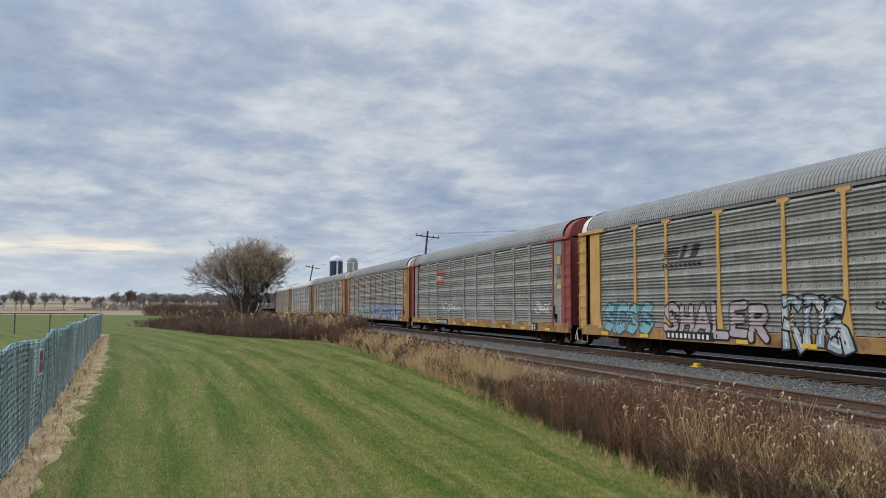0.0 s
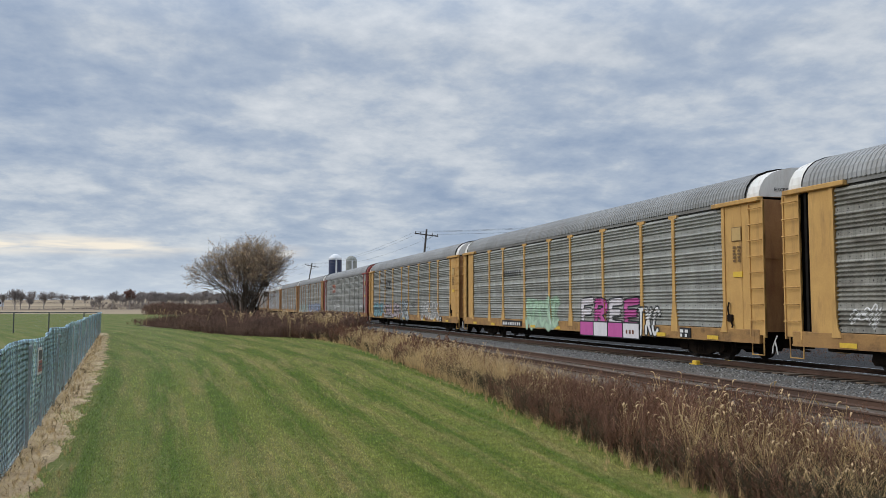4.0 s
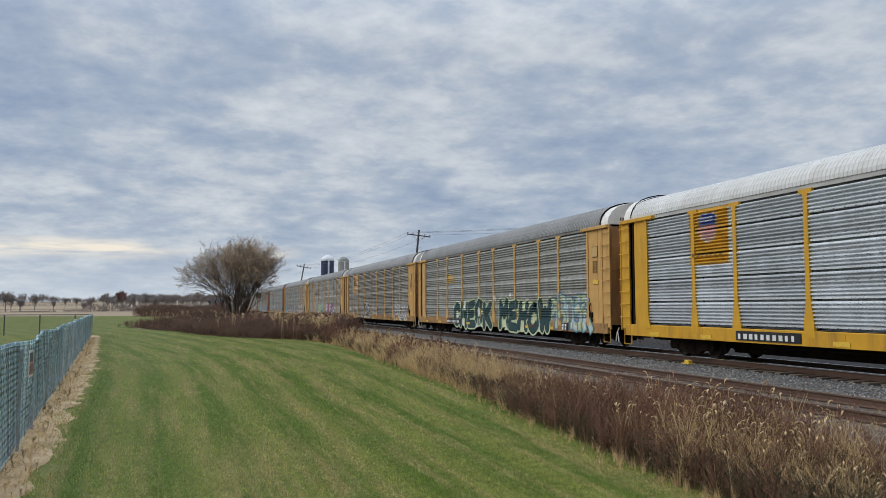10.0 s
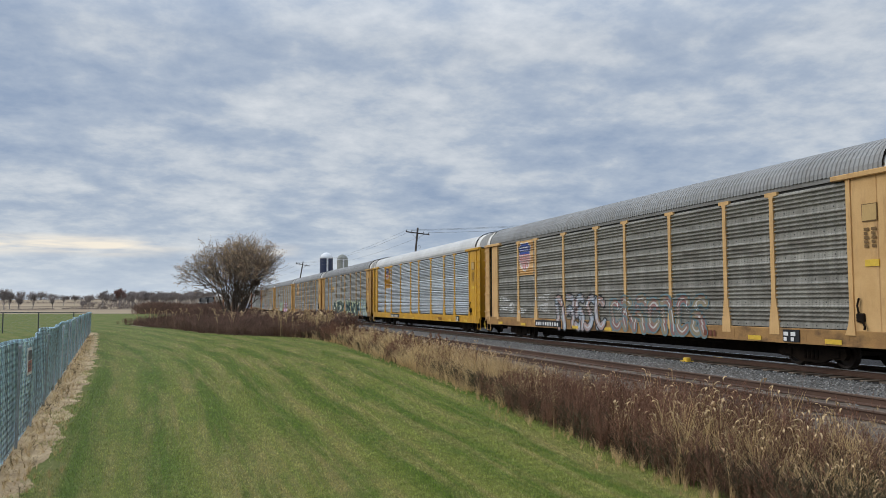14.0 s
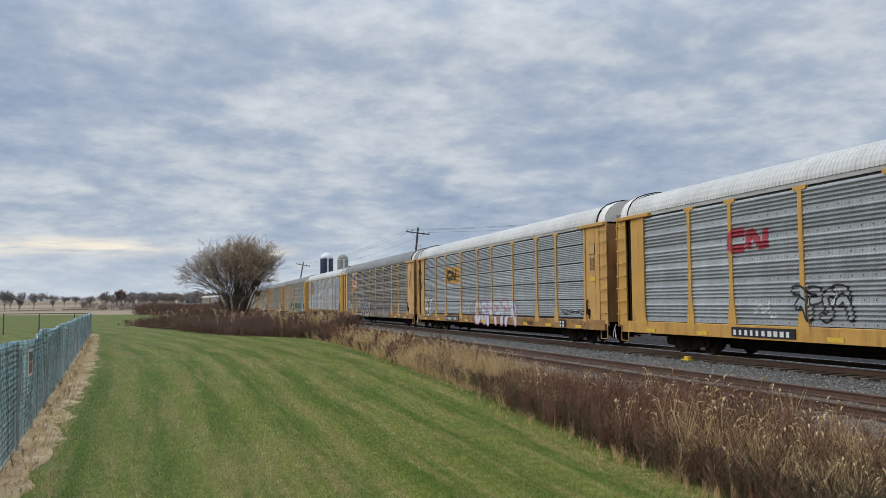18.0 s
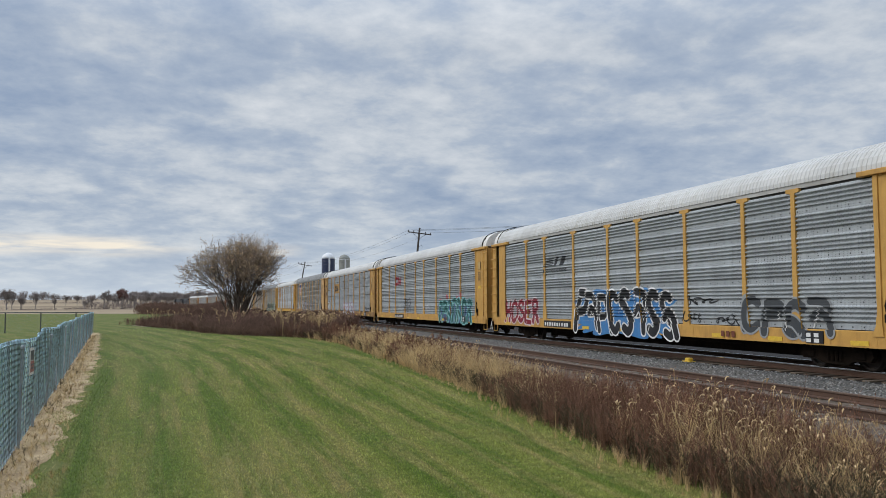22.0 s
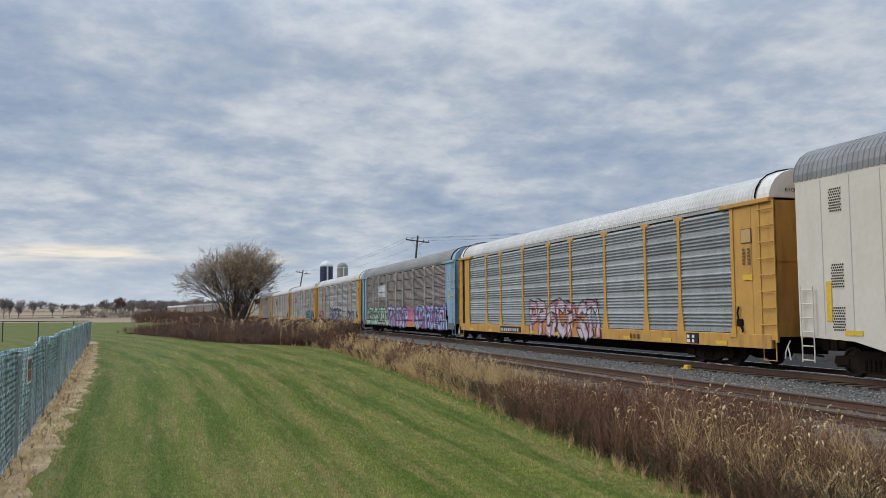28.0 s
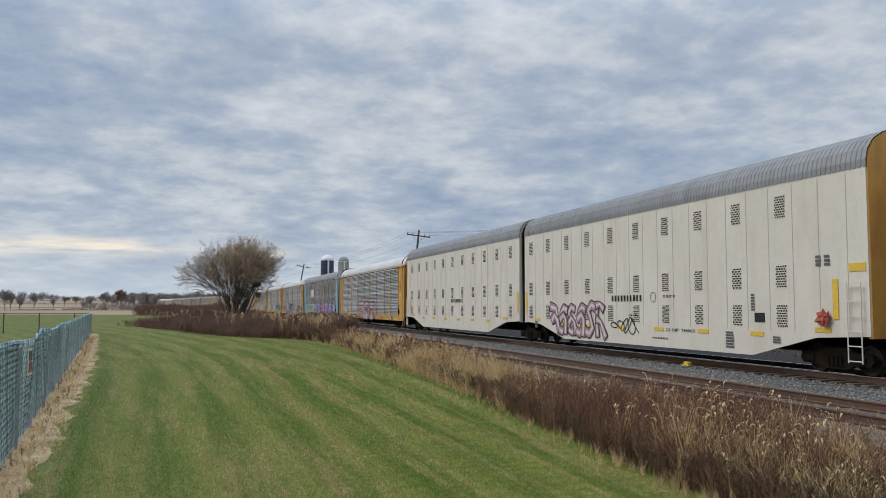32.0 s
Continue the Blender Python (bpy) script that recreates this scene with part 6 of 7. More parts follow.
def piece(k, y, z0, z1, y1, text="", fill=(0.5, 0.5, 0.5), line=(0.01, 0.01, 0.012), halo=None, fname="grey", lname="black", hname="white", seed=1, second=None, sname="", n=5, jitter=1.0, sharp=False):
    """One sprayed piece on car k from y down to y1 (left to right) and z0 up to z1: halo, outline, fill, inner fill."""
    car, w, h = CARS[k], y - y1, z1 - z0
    if halo:
        flat("paint_cloud", cloud_shape(w * 1.0, h * 0.96, seed, max(7, int(w * 2.2)), 0.20), spray(hname, halo), car, y + 0.01 * w, z0, LIFT, hname + " sprayed cloud")
    if text:
        if halo:
            flat("letter_shadow", sprayed_word(text, w, h, seed, 0.15, 0.0, jitter), spray(lname, line), car, y, z0, LIFT + 0.003, lname.replace("_", " ") + " sprayed border")
        flat("letter_outline", sprayed_word(text, w, h, seed, 0.062, 0.0006, jitter), spray("black", BLACK) if halo else spray(lname, line), car, y, z0, LIFT + 0.004, "sprayed outline")
        first = "".join(" " if second and i % 2 else c for i, c in enumerate(text))
        flat("letter_fill", sprayed_word(first, w, h, seed, 0.0, 0.0012, jitter), spray(fname, fill), car, y, z0, LIFT + 0.004, fname.replace("_", " ") + " sprayed letters")
        if second:
            even = "".join(c if i % 2 else " " for i, c in enumerate(text))
            flat("letter_fill", sprayed_word(even, w, h, seed, 0.0, 0.0012, jitter), spray(sname, second), car, y, z0, LIFT + 0.004, sname.replace("_", " ") + " sprayed letters")
    else:
        n = max(n, int(round(w / 0.95)))
        body = fade(fname + "_" + sname, fill, second) if second else spray(fname, fill)
        tagged(flat("outline", wild(w, h, n, seed, 0.06, 0.0, 1.0, sharp), spray(lname, line), car, y, z0, LIFT + 0.004), lname.replace("_", " ") + " sprayed outline", kind="stuff")
        tagged(flat("fill", wild(w, h, n, seed, 0.0, 0.0005, 1.0, sharp), body, car, y, z0, LIFT + 0.004), fname.replace("_", " ") + " sprayed shapes", kind="stuff")
        if second:
            pale = tuple(0.45 * v + 0.40 for v in second)
            tagged(flat("highlight", wild(w, h, n, seed, 0.0, 0.0008, 0.22, sharp), spray("pale_" + sname, pale), car, y, z0, LIFT + 0.004), "pale sprayed highlights", kind="stuff")
        r = random.Random(seed + 500)
        for i in range(int(w * 1.3)):
            x, q = r.uniform(0.03, 0.92) * w, r.uniform(0.1, 0.7) * h
            flat("shine", stroke([(x, q), (x + r.uniform(-0.1, 0.15), q + r.uniform(0.15, 0.4))], 0.035), spray("white", WHITE), car, y, z0, LIFT + 0.03, "white sprayed shine")


def bars(name, car, y, z, w, h, rows, cols, c, cname, seed=0, lift=LIFT):
    """Unreadable or withheld writing as plain bars."""
    r, g = random.Random(seed), Geo()
    for i in range(rows):
        x = 0.0
        for j in range(cols):
            cw = w / cols * r.uniform(0.42, 0.68)
            zz = h * (rows - 1 - i) / rows
            g.add([(x, zz, 0), (x + cw, zz, 0), (x + cw, zz + 0.72 * h / rows, 0), (x, zz + 0.72 * h / rows, 0)], [(0, 1, 2, 3)])
            x += w / cols
    tagged(flat(name, g, spray(cname, c), car, y, z, lift), kind="stuff")


def plate(name, car, y, z, w, h, material, lift=LIFT, label=""):
    g = Geo().add([(0, 0, 0), (w, 0, 0), (w, h, 0), (0, h, 0), (0, 0, -0.03), (w, 0, -0.03), (w, h, -0.03), (0, h, -0.03)], [(0, 1, 2, 3), (0, 4, 5, 1), (1, 5, 6, 2), (2, 6, 7, 3), (3, 7, 4, 0)])
    return flat(name, g, material, car, y, z, lift, label)


def shield(car, y, z, w, h):
    out = [(0.5, 0), (0.82, 0.14), (0.97, 0.42), (0.93, 0.66), (1.0, 0.85), (0.86, 0.90), (0.78, 1.0), (0.5, 0.95), (0.22, 1.0), (0.14, 0.90), (0, 0.85), (0.07, 0.66), (0.03, 0.42), (0.18, 0.14)]

    def scaled(f, lo, hi):
        pts = []
        for x, q in out:
            q = min(max(q, lo), hi)
            pts.append((w * (0.5 + (x - 0.5) * f), h * (0.5 + (q - 0.5) * f), 0))
        return pts
    n = len(out)
    flat("shield", Geo().add(scaled(1.0, 0, 1), [tuple(range(n))]), spray("white", (0.75, 0.74, 0.72)), car, y, z, LIFT + 0.006, "white shield")
    flat("shield_field", Geo().add(scaled(0.93, 0.6, 1), [tuple(range(n))]), spray("royal_blue", (0.03, 0.07, 0.30)), car, y, z, LIFT + 0.010, "blue upper field")
    g = Geo()
    for i in range(6):
        x = w * (0.11 + 0.145 * i)
        low = h * (0.06 + 0.30 * abs(i - 2.5) ** 1.6 / 5.0)
        g.add([(x, low, 0), (x + 0.07 * w, low, 0), (x + 0.07 * w, 0.60 * h, 0), (x, 0.60 * h, 0)], [(0, 1, 2, 3)])
    flat("shield_stripes", g, spray("red", (0.45, 0.03, 0.03)), car, y, z, LIFT + 0.010, "red stripes")
    bars("shield_lettering", car, y - 0.17 * w, z + 0.68 * h, 0.68 * w, 0.2 * h, 2, 5, (0.75, 0.74, 0.72), "white", 3, LIFT + 0.014)


def slanted_logo(car, y, z, w, h, c, cname):
    """Stripes and two slanted blocks with a bar of small marks below."""
    g = Geo()
    for i in range(5):
        q = h * (0.42 + 0.11 * i)
        x0 = 0.06 * w * i
        g.add([(x0 * 0.6, q, 0), (0.42 * w, q, 0), (0.42 * w, q + 0.06 * h, 0), (x0 * 0.6 + 0.03, q + 0.06 * h, 0)], [(0, 1, 2, 3)])
    for a, b in ((0.45, 0.66), (0.70, 0.97)):
        g.add([(a * w, 0.42 * h, 0), ((b - 0.10) * w, 0.42 * h, 0), (b * w, h, 0), ((a + 0.10) * w, h, 0)], [(0, 1, 2, 3)])
    flat("logo", g, spray(cname, c), car, y, z, LIFT, cname + " logo shape")
    bars("logo_lettering", car, y, z, w, 0.3 * h, 1, 9, c, cname, 4)


def rounded_logo(car, y, z, w, h, c, cname):
    """Two joined round-cornered strokes."""
    t = 0.13 * w
    a = stroke([(0.44 * w, 0.12 * h), (0.16 * w, 0.12 * h), (0.07 * w, 0.3 * h), (0.07 * w, 0.7 * h), (0.16 * w, 0.88 * h), (0.44 * w, 0.88 * h)], t)
    b = stroke([(0.54 * w, 0.05 * h), (0.54 * w, 0.88 * h), (0.62 * w, 0.88 * h), (0.82 * w, 0.12 * h), (0.92 * w, 0.12 * h), (0.92 * w, 0.95 * h)], t)
    a.add(b.v, b.f)
    flat("logo", a, spray(cname, c), car, y, z, LIFT + 0.006, cname + " logo shape")


WHITE, BLACK = (0.72, 0.71, 0.69), (0.012, 0.012, 0.014)


def build_markings():
    for k, car in CARS.items():
        # number plate on the sill, stencils and small placards on the end panels
        plate("mark_plate", car, 7.1, 0.68, 2.7, 0.27, spray("black", BLACK), LIFT + 0.02, "black stencil plate")
        bars("mark_lettering", car, 7.0, 0.72, 2.5, 0.21, 1, 10, WHITE, "white", k, LIFT + 0.026)
        ink, iname, sheet_c, sname = (WHITE, "white", (0.22, 0.35, 0.43), "faded_blue_panel") if k == -6 else ((0.16, 0.09, 0.03), "stencil_brown", (0.50, 0.33, 0.13), "old_paint")
        bars("stencil", car, -12.5, 3.0, 0.45, 0.5, 5, 2, ink, iname, k)
        plate("notice", car, -12.5, 2.55, 0.42, 0.16, M["marker"], LIFT, "yellow notice")
        plate("document_box", car, -12.45, 3.62, 0.46, 0.42, spray(iname, ink), LIFT, "small framed data panel")
        plate("document_sheet", car, -12.47, 3.64, 0.42, 0.38, spray(sname, sheet_c), LIFT + 0.004)
        plate("consolidated_panel", car, -9.6, 0.66, 0.62, 0.32, spray("black", BLACK), LIFT + 0.02, "black stencil panel")
        bars("panel_lettering", car, -9.63, 0.68, 0.55, 0.28, 2, 2, WHITE, "white", k, LIFT + 0.026)
        bars("sill_mark", car, -6.0, 0.70, 0.75, 0.24, 1, 3, (0.16, 0.05, 0.025), "rust_red", k, LIFT + 0.02)
        if k not in (4, -6):
            # readable warning on the trailing roof end
            g = lettering("EXCESS HEIGHT CAR", 1.7, 0.13, 0.012, 0.0, 1)
            me = bpy.data.meshes.new("warning_text")
            me.from_pydata([(x - 0.95, 0, z) for x, z, q in g.v], [], g.f)
            me.materials.append(None)
            part("warning_text", me, spray("black", BLACK), car, "black stencilled words", at=pose(0, -13.685, 5.0))
    C = CARS
    piece(3, 7.29, 0.73, 1.93, 1.84, "SHALER", (0.46, 0.38, 0.40), BLACK, fname="dusty_mauve", seed=3)
    piece(3, 11.7, 0.80, 1.95, 8.0, fill=(0.22, 0.42, 0.46), fname="teal", line=(0.05, 0.10, 0.13), lname="dark_teal", halo=(0.16, 0.26, 0.27), hname="dull_teal", seed=8, n=4, sharp=True)
    piece(3, 1.26, 0.58, 2.08, -1.16, fill=(0.26, 0.34, 0.38), fname="slate_blue", seed=9, n=3, second=(0.42, 0.44, 0.44), sname="chalk_grey", sharp=True)
    piece(3, -4.94, 0.78, 1.99, -9.3, fill=(0.23, 0.225, 0.205), fname="bare_grey", line=WHITE, lname="white", seed=10, n=6, sharp=True)
    flat("scrawl", scrawl(1.2, 0.6, 4), spray("black", BLACK), C[3], -1.93, 1.47, LIFT)
    slanted_logo(C[3], 7.4, 3.06, 2.4, 0.74, (0.03, 0.03, 0.035), "dark_grey")
    piece(2, 3.92, 0.61, 2.09, 0.03, fill=(0.42, 0.58, 0.42), fname="pale_green", line=(0.30, 0.42, 0.30), lname="dull_green", seed=12, n=5, halo=(0.36, 0.46, 0.36), hname="thin_green")
    plate("block_outline", C[2], -2.12, 0.47, 4.86, 0.62, spray("black", BLACK), LIFT + 0.021, "black sprayed outline")
    for i in range(4):
        plate("block_fill", C[2], -2.17 - 1.21 * i, 0.51, 1.13, 0.53, spray("pinkish_white", (0.70, 0.66, 0.68)) if i % 2 else spray("pink", (0.52, 0.10, 0.32)), LIFT + 0.025, "white sprayed block" if i % 2 else "pink sprayed block")
    piece(2, -2.05, 0.80, 2.02, -6.94, "FREE", (0.70, 0.66, 0.68), BLACK, fname="pinkish_white", second=(0.52, 0.10, 0.32), sname="pink", seed=6, jitter=0.4)
    bars("block_lettering", C[2], -6.0, 0.66, 0.7, 0.2, 1, 3, (0.16, 0.05, 0.025), "rust_red", 3, LIFT + 0.03)
    piece(2, -6.81, 0.64, 1.68, -8.3, "TKC", WHITE, BLACK, fname="white", seed=7)
    bars("wordmark", C[2], 7.04, 3.19, 2.5, 0.42, 1, 8, (0.04, 0.04, 0.045), "dark_grey", 5)
    plate("placard", C[1], 9.33, 2.99, 2.05, 1.70, spray("cream_placard", (0.58, 0.36, 0.16)), LIFT, "faded cream placard")
    bars("placard_logo", C[1], 9.06, 3.85, 1.25, 0.42, 1, 3, BLACK, "black", 2, LIFT + 0.006)
    plate("placard_rule", C[1], 9.06, 3.72, 1.25, 0.06, spray("black", BLACK), LIFT + 0.006)
    piece(1, 4.11, 0.71, 2.07, 1.32, fill=BLACK, fname="black", line=WHITE, lname="white", seed=14, n=4)
    for y, z, w, h, s in ((1.13, 1.35, 2.5, 0.3, 1), (1.1, 0.98, 2.5, 0.3, 2), (11.6, 1.1, 1.0, 0.7, 3), (9.0, 1.15, 1.6, 0.6, 4)):
        flat("scrawl", scrawl(w, h, s, 0.04, 7), spray("white", WHITE), C[1], y, z, LIFT + 0.002)
    flat("scrawl", scrawl(2.6, 0.9, 9, 0.05, 4), spray("dark_grey", (0.04, 0.04, 0.045)), C[1], -3.2, 0.95, LIFT)
    piece(1, -7.67, 0.69, 1.90, -11.6, fill=(0.23, 0.225, 0.205), fname="bare_grey", line=WHITE, lname="white", seed=15, n=5)
    bars("logo", C[0], 7.1, 3.25, 1.7, 0.55, 1, 3, (0.60, 0.34, 0.03), "logo_yellow", 2)
    plate("logo_rule", C[0], 7.1, 3.12, 1.7, 0.07, spray("logo_yellow", (0.60, 0.34, 0.03)), LIFT)
    piece(0, 5.81, 0.51, 2.07, -0.81, "CHECK", (0.012, 0.055, 0.060), (0.50, 0.58, 0.36), halo=WHITE, fname="dark_green", lname="pale_lime", seed=22, jitter=1.3)
    piece(0, -1.97, 0.47, 1.97, -8.41, "MEHOW", (0.012, 0.055, 0.060), (0.58, 0.62, 0.34), halo=(0.60, 0.64, 0.40), fname="dark_green", lname="pale_lime", hname="lime_cloud", seed=23, jitter=1.3)
    piece(0, -8.4, 0.69, 2.16, -12.2, fill=(0.46, 0.48, 0.20), fname="mustard", line=(0.08, 0.18, 0.26), lname="steel_blue", seed=24, n=5, second=(0.36, 0.46, 0.46), sname="sea_grey", sharp=True)
    r = random.Random(2)
    for i in range(16):
        flat("paint_dot", cloud_shape(0.24 + 0.02 * (i % 5), 0.24 + 0.02 * (i % 5), i, 7, 0.05, 1.0), spray("white", WHITE), C[0], r.uniform(-9, 6), r.uniform(1.75, 2.12), LIFT - 0.009 + 0.0005 * i)
    for k, y, y1, z, z1, paint in ((-1, 9.42, 7.42, 2.96, 4.72, "bright_yellow"), (-2, 9.42, 7.42, 3.05, 4.72, "cream")):
        plate("placard", C[k], y, z, y - y1, z1 - z, M[paint], LIFT, "painted placard")
    shield(C[-1], 8.95, 3.62, 1.0, 0.98)
    bars("placard_words", C[-1], 9.25, 3.22, 1.6, 0.16, 1, 7, (0.10, 0.06, 0.02), "stencil_brown", 8, LIFT + 0.006)
    shield(C[-2], 9.2, 3.2, 1.5, 1.45)
    for y, z, w, h, s in ((12.0, 1.7, 1.6, 0.4, 1), (11.8, 1.25, 1.2, 0.4, 2), (10.6, 1.2, 0.8, 0.6, 5), (9.2, 1.2, 1.0, 0.3, 6), (7.2, 1.8, 1.6, 0.35, 3), (7.0, 1.25, 1.3, 0.5, 4)):
        flat("scrawl", scrawl(w, h, s, 0.045, 6), spray("white", WHITE), C[-2], y, z, LIFT + 0.002)
    piece(-2, 4.95, 0.60, 2.14, 0.37, fill=(0.42, 0.28, 0.24), fname="dusty_pink", seed=31, n=5, second=(0.30, 0.35, 0.40), sname="dull_blue")
    piece(-2, 0.07, 0.65, 1.95, -6.16, fill=(0.26, 0.13, 0.12), fname="faded_red", line=(0.14, 0.22, 0.24), lname="faded_teal", seed=32, n=7, second=(0.24, 0.20, 0.13), sname="faded_mustard")
    plate("placard", C[-3], 7.36, 2.92, 2.86, 0.99, M["yellow"], LIFT, "yellow placard")
    rounded_logo(C[-3], 6.9, 3.12, 1.9, 0.6, (0.06, 0.05, 0.03), "dark_olive")
    piece(-3, 1.6, 0.56, 1.90, -4.53, fill=(0.62, 0.58, 0.56), fname="chalky_white", line=(0.42, 0.20, 0.30), lname="dull_magenta", seed=41, n=6, second=(0.46, 0.56, 0.62), sname="washed_blue")
    piece(-3, 12.0, 0.87, 2.12, 10.1, fill=WHITE, fname="white", seed=42, n=3)
    flat("scrawl", scrawl(2.0, 0.8, 4, 0.05, 4), spray("white", WHITE), C[-3], 4.37, 1.0, LIFT)
    flat("scrawl", scrawl(2.6, 0.3, 8, 0.04, 8), spray("dark_grey", (0.04, 0.04, 0.045)), C[-3], -9.5, 1.15, LIFT)
    flat("end_scrawl", scrawl(1.1, 0.5, 6, 0.07, 3), spray("black", BLACK), C[-3], 13.5, 3.6, LIFT)
    flat("end_scrawl", scrawl(1.1, 1.4, 7, 0.07, 4), spray("black", BLACK), C[-3], 13.5, 2.2, LIFT)
    rounded_logo(C[-4], 7.3, 3.17, 1.9, 0.6, (0.38, 0.04, 0.06), "faded_red_paint")
    piece(-4, 4.44, 1.19, 2.08, 2.51, fill=(0.35, 0.37, 0.38), fname="bare_sheet", seed=43, n=4)
    flat("scrawl", scrawl(1.0, 0.6, 3, 0.05, 3), spray("white", WHITE), C[-4], 6.2, 1.2, LIFT)
    flat("scrawl", scrawl(1.8, 0.5, 5, 0.05, 4), spray("white", WHITE), C[-4], -0.8, 1.2, LIFT)
    piece(-4, -4.78, 0.57, 2.0, -11.4, fill=(0.008, 0.10, 0.09), fname="deep_teal", line=(0.30, 0.60, 0.60), lname="aqua", halo=(0.06, 0.09, 0.22), hname="navy_cloud", seed=44, n=6)
    for i in range(9):
        flat("paint_dot", cloud_shape(0.34, 0.30, i, 7, 0.1, 1.0), spray("rose", (0.55, 0.09, 0.12)), C[-4], r.uniform(-11.5, -4.6), r.uniform(1.7, 2.1), LIFT - 0.006 + 0.0005 * i)
    piece(-5, 12.05, 0.69, 1.96, 7.75, "HOSER", (0.23, 0.008, 0.022), (0.66, 0.58, 0.59), fname="crimson", lname="pale_rose", seed=51)
    slanted_logo(C[-5], 7.2, 3.10, 2.4, 0.66, BLACK, "black")
    piece(-5, 3.92, 0.46, 2.32, -3.48, fill=BLACK, fname="black", line=WHITE, lname="white", halo=(0.05, 0.20, 0.45), hname="azure_cloud", seed=52, n=5)
    for y, z, w, h, s in ((-4.0, 1.6, 1.8, 0.35, 1), (-3.8, 1.0, 1.2, 0.5, 2), (-5.6, 1.0, 1.2, 0.4, 3)):
        flat("scrawl", scrawl(w, h, s, 0.05, 4), spray("black", BLACK), C[-5], y, z, LIFT + 0.002)
    piece(-5, -6.93, 0.83, 1.87, -10.5, fill=(0.05, 0.055, 0.06), fname="charcoal", line=(0.30, 0.31, 0.31), lname="pale_grey", seed=53, n=4)
    plate("placard", C[-6], 7.3, 2.93, 2.55, 0.96, spray("chalk_white", (0.60, 0.63, 0.65)), LIFT, "white placard")
    bars("placard_logo", C[-6], 7.1, 3.08, 2.1, 0.85, 1, 2, (0.75, 0.76, 0.77), "bright_white", 2, LIFT + 0.006)
    flat("backing_paint", cloud_shape(13.8, 1.55, 5, 19, 0.12), spray("magenta_haze", (0.40, 0.11, 0.24)), C[-6], 12.0, 0.62, LIFT - 0.002, "magenta sprayed background")
    flat("backing_paint", cloud_shape(2.3, 1.35, 6, 9, 0.25), spray("rose_haze", (0.58, 0.17, 0.27)), C[-6], -2.0, 0.75, LIFT - 0.001, "rose sprayed background")
    flat("backing_paint", cloud_shape(2.6, 0.34, 8, 9, 0.2), spray("orange_haze", (0.55, 0.24, 0.10)), C[-6], -2.2, 0.62, LIFT + 0.001, "orange sprayed background")
    piece(-6, 11.75, 0.63, 2.12, 3.55, fill=(0.22, 0.55, 0.30), fname="mint_green", seed=61, n=6, second=(0.50, 0.72, 0.56), sname="pale_mint", sharp=True)
    piece(-6, 4.07, 0.53, 2.19, -2.67, fill=(0.13, 0.10, 0.34), fname="violet", seed=62, n=5, second=(0.48, 0.44, 0.66), sname="lavender", sharp=True)
    piece(-6, -4.64, 0.57, 2.18, -12.3, fill=(0.20, 0.34, 0.62), fname="cornflower", seed=63, n=6, second=(0.44, 0.38, 0.66), sname="lilac", halo=(0.30, 0.10, 0.26), hname="plum_cloud", sharp=True)
    flat("backing_paint", cloud_shape(5.8, 1.3, 7, 11, 0.2), spray("orange_haze", (0.55, 0.24, 0.10)), C[-7], 3.2, 0.64, LIFT - 0.002, "orange sprayed background")
    piece(-7, 3.36, 0.62, 2.18, -3.6, fill=(0.50, 0.20, 0.24), fname="salmon", seed=71, n=6, second=(0.50, 0.46, 0.52), sname="ash_lilac", sharp=True)
    piece(5, 11.5, 0.75, 1.8, 1.0, fill=(0.40, 0.46, 0.42), fname="chalk_green", line=(0.14, 0.22, 0.20), lname="bottle_green", seed=81, n=8)
    piece(5, 0.5, 0.75, 1.9, -11.0, fill=(0.34, 0.40, 0.52), fname="chalk_blue", line=(0.10, 0.12, 0.20), lname="ink_blue", seed=82, n=8)
    plate("placard", C[4], 7.3, 3.2, 2.0, 0.95, spray("brick_orange", (0.36, 0.12, 0.07)), LIFT, "orange-red placard")
    bars("placard_logo", C[4], 7.1, 3.5, 1.6, 0.4, 1, 4, WHITE, "white", 2, LIFT + 0.006)
    for k, y, w, s in ((4, 6.4, 4.6, 1), (4, -9.8, 1.9, 2), (6, 9.0, 6.0, 3), (6, -3.0, 4.0, 4), (7, 4.0, 5.0, 5)):
        flat("scrawl", scrawl(w, 0.8, s, 0.08, 6), spray("white", WHITE), C[k], y, 1.3, LIFT + 0.002)


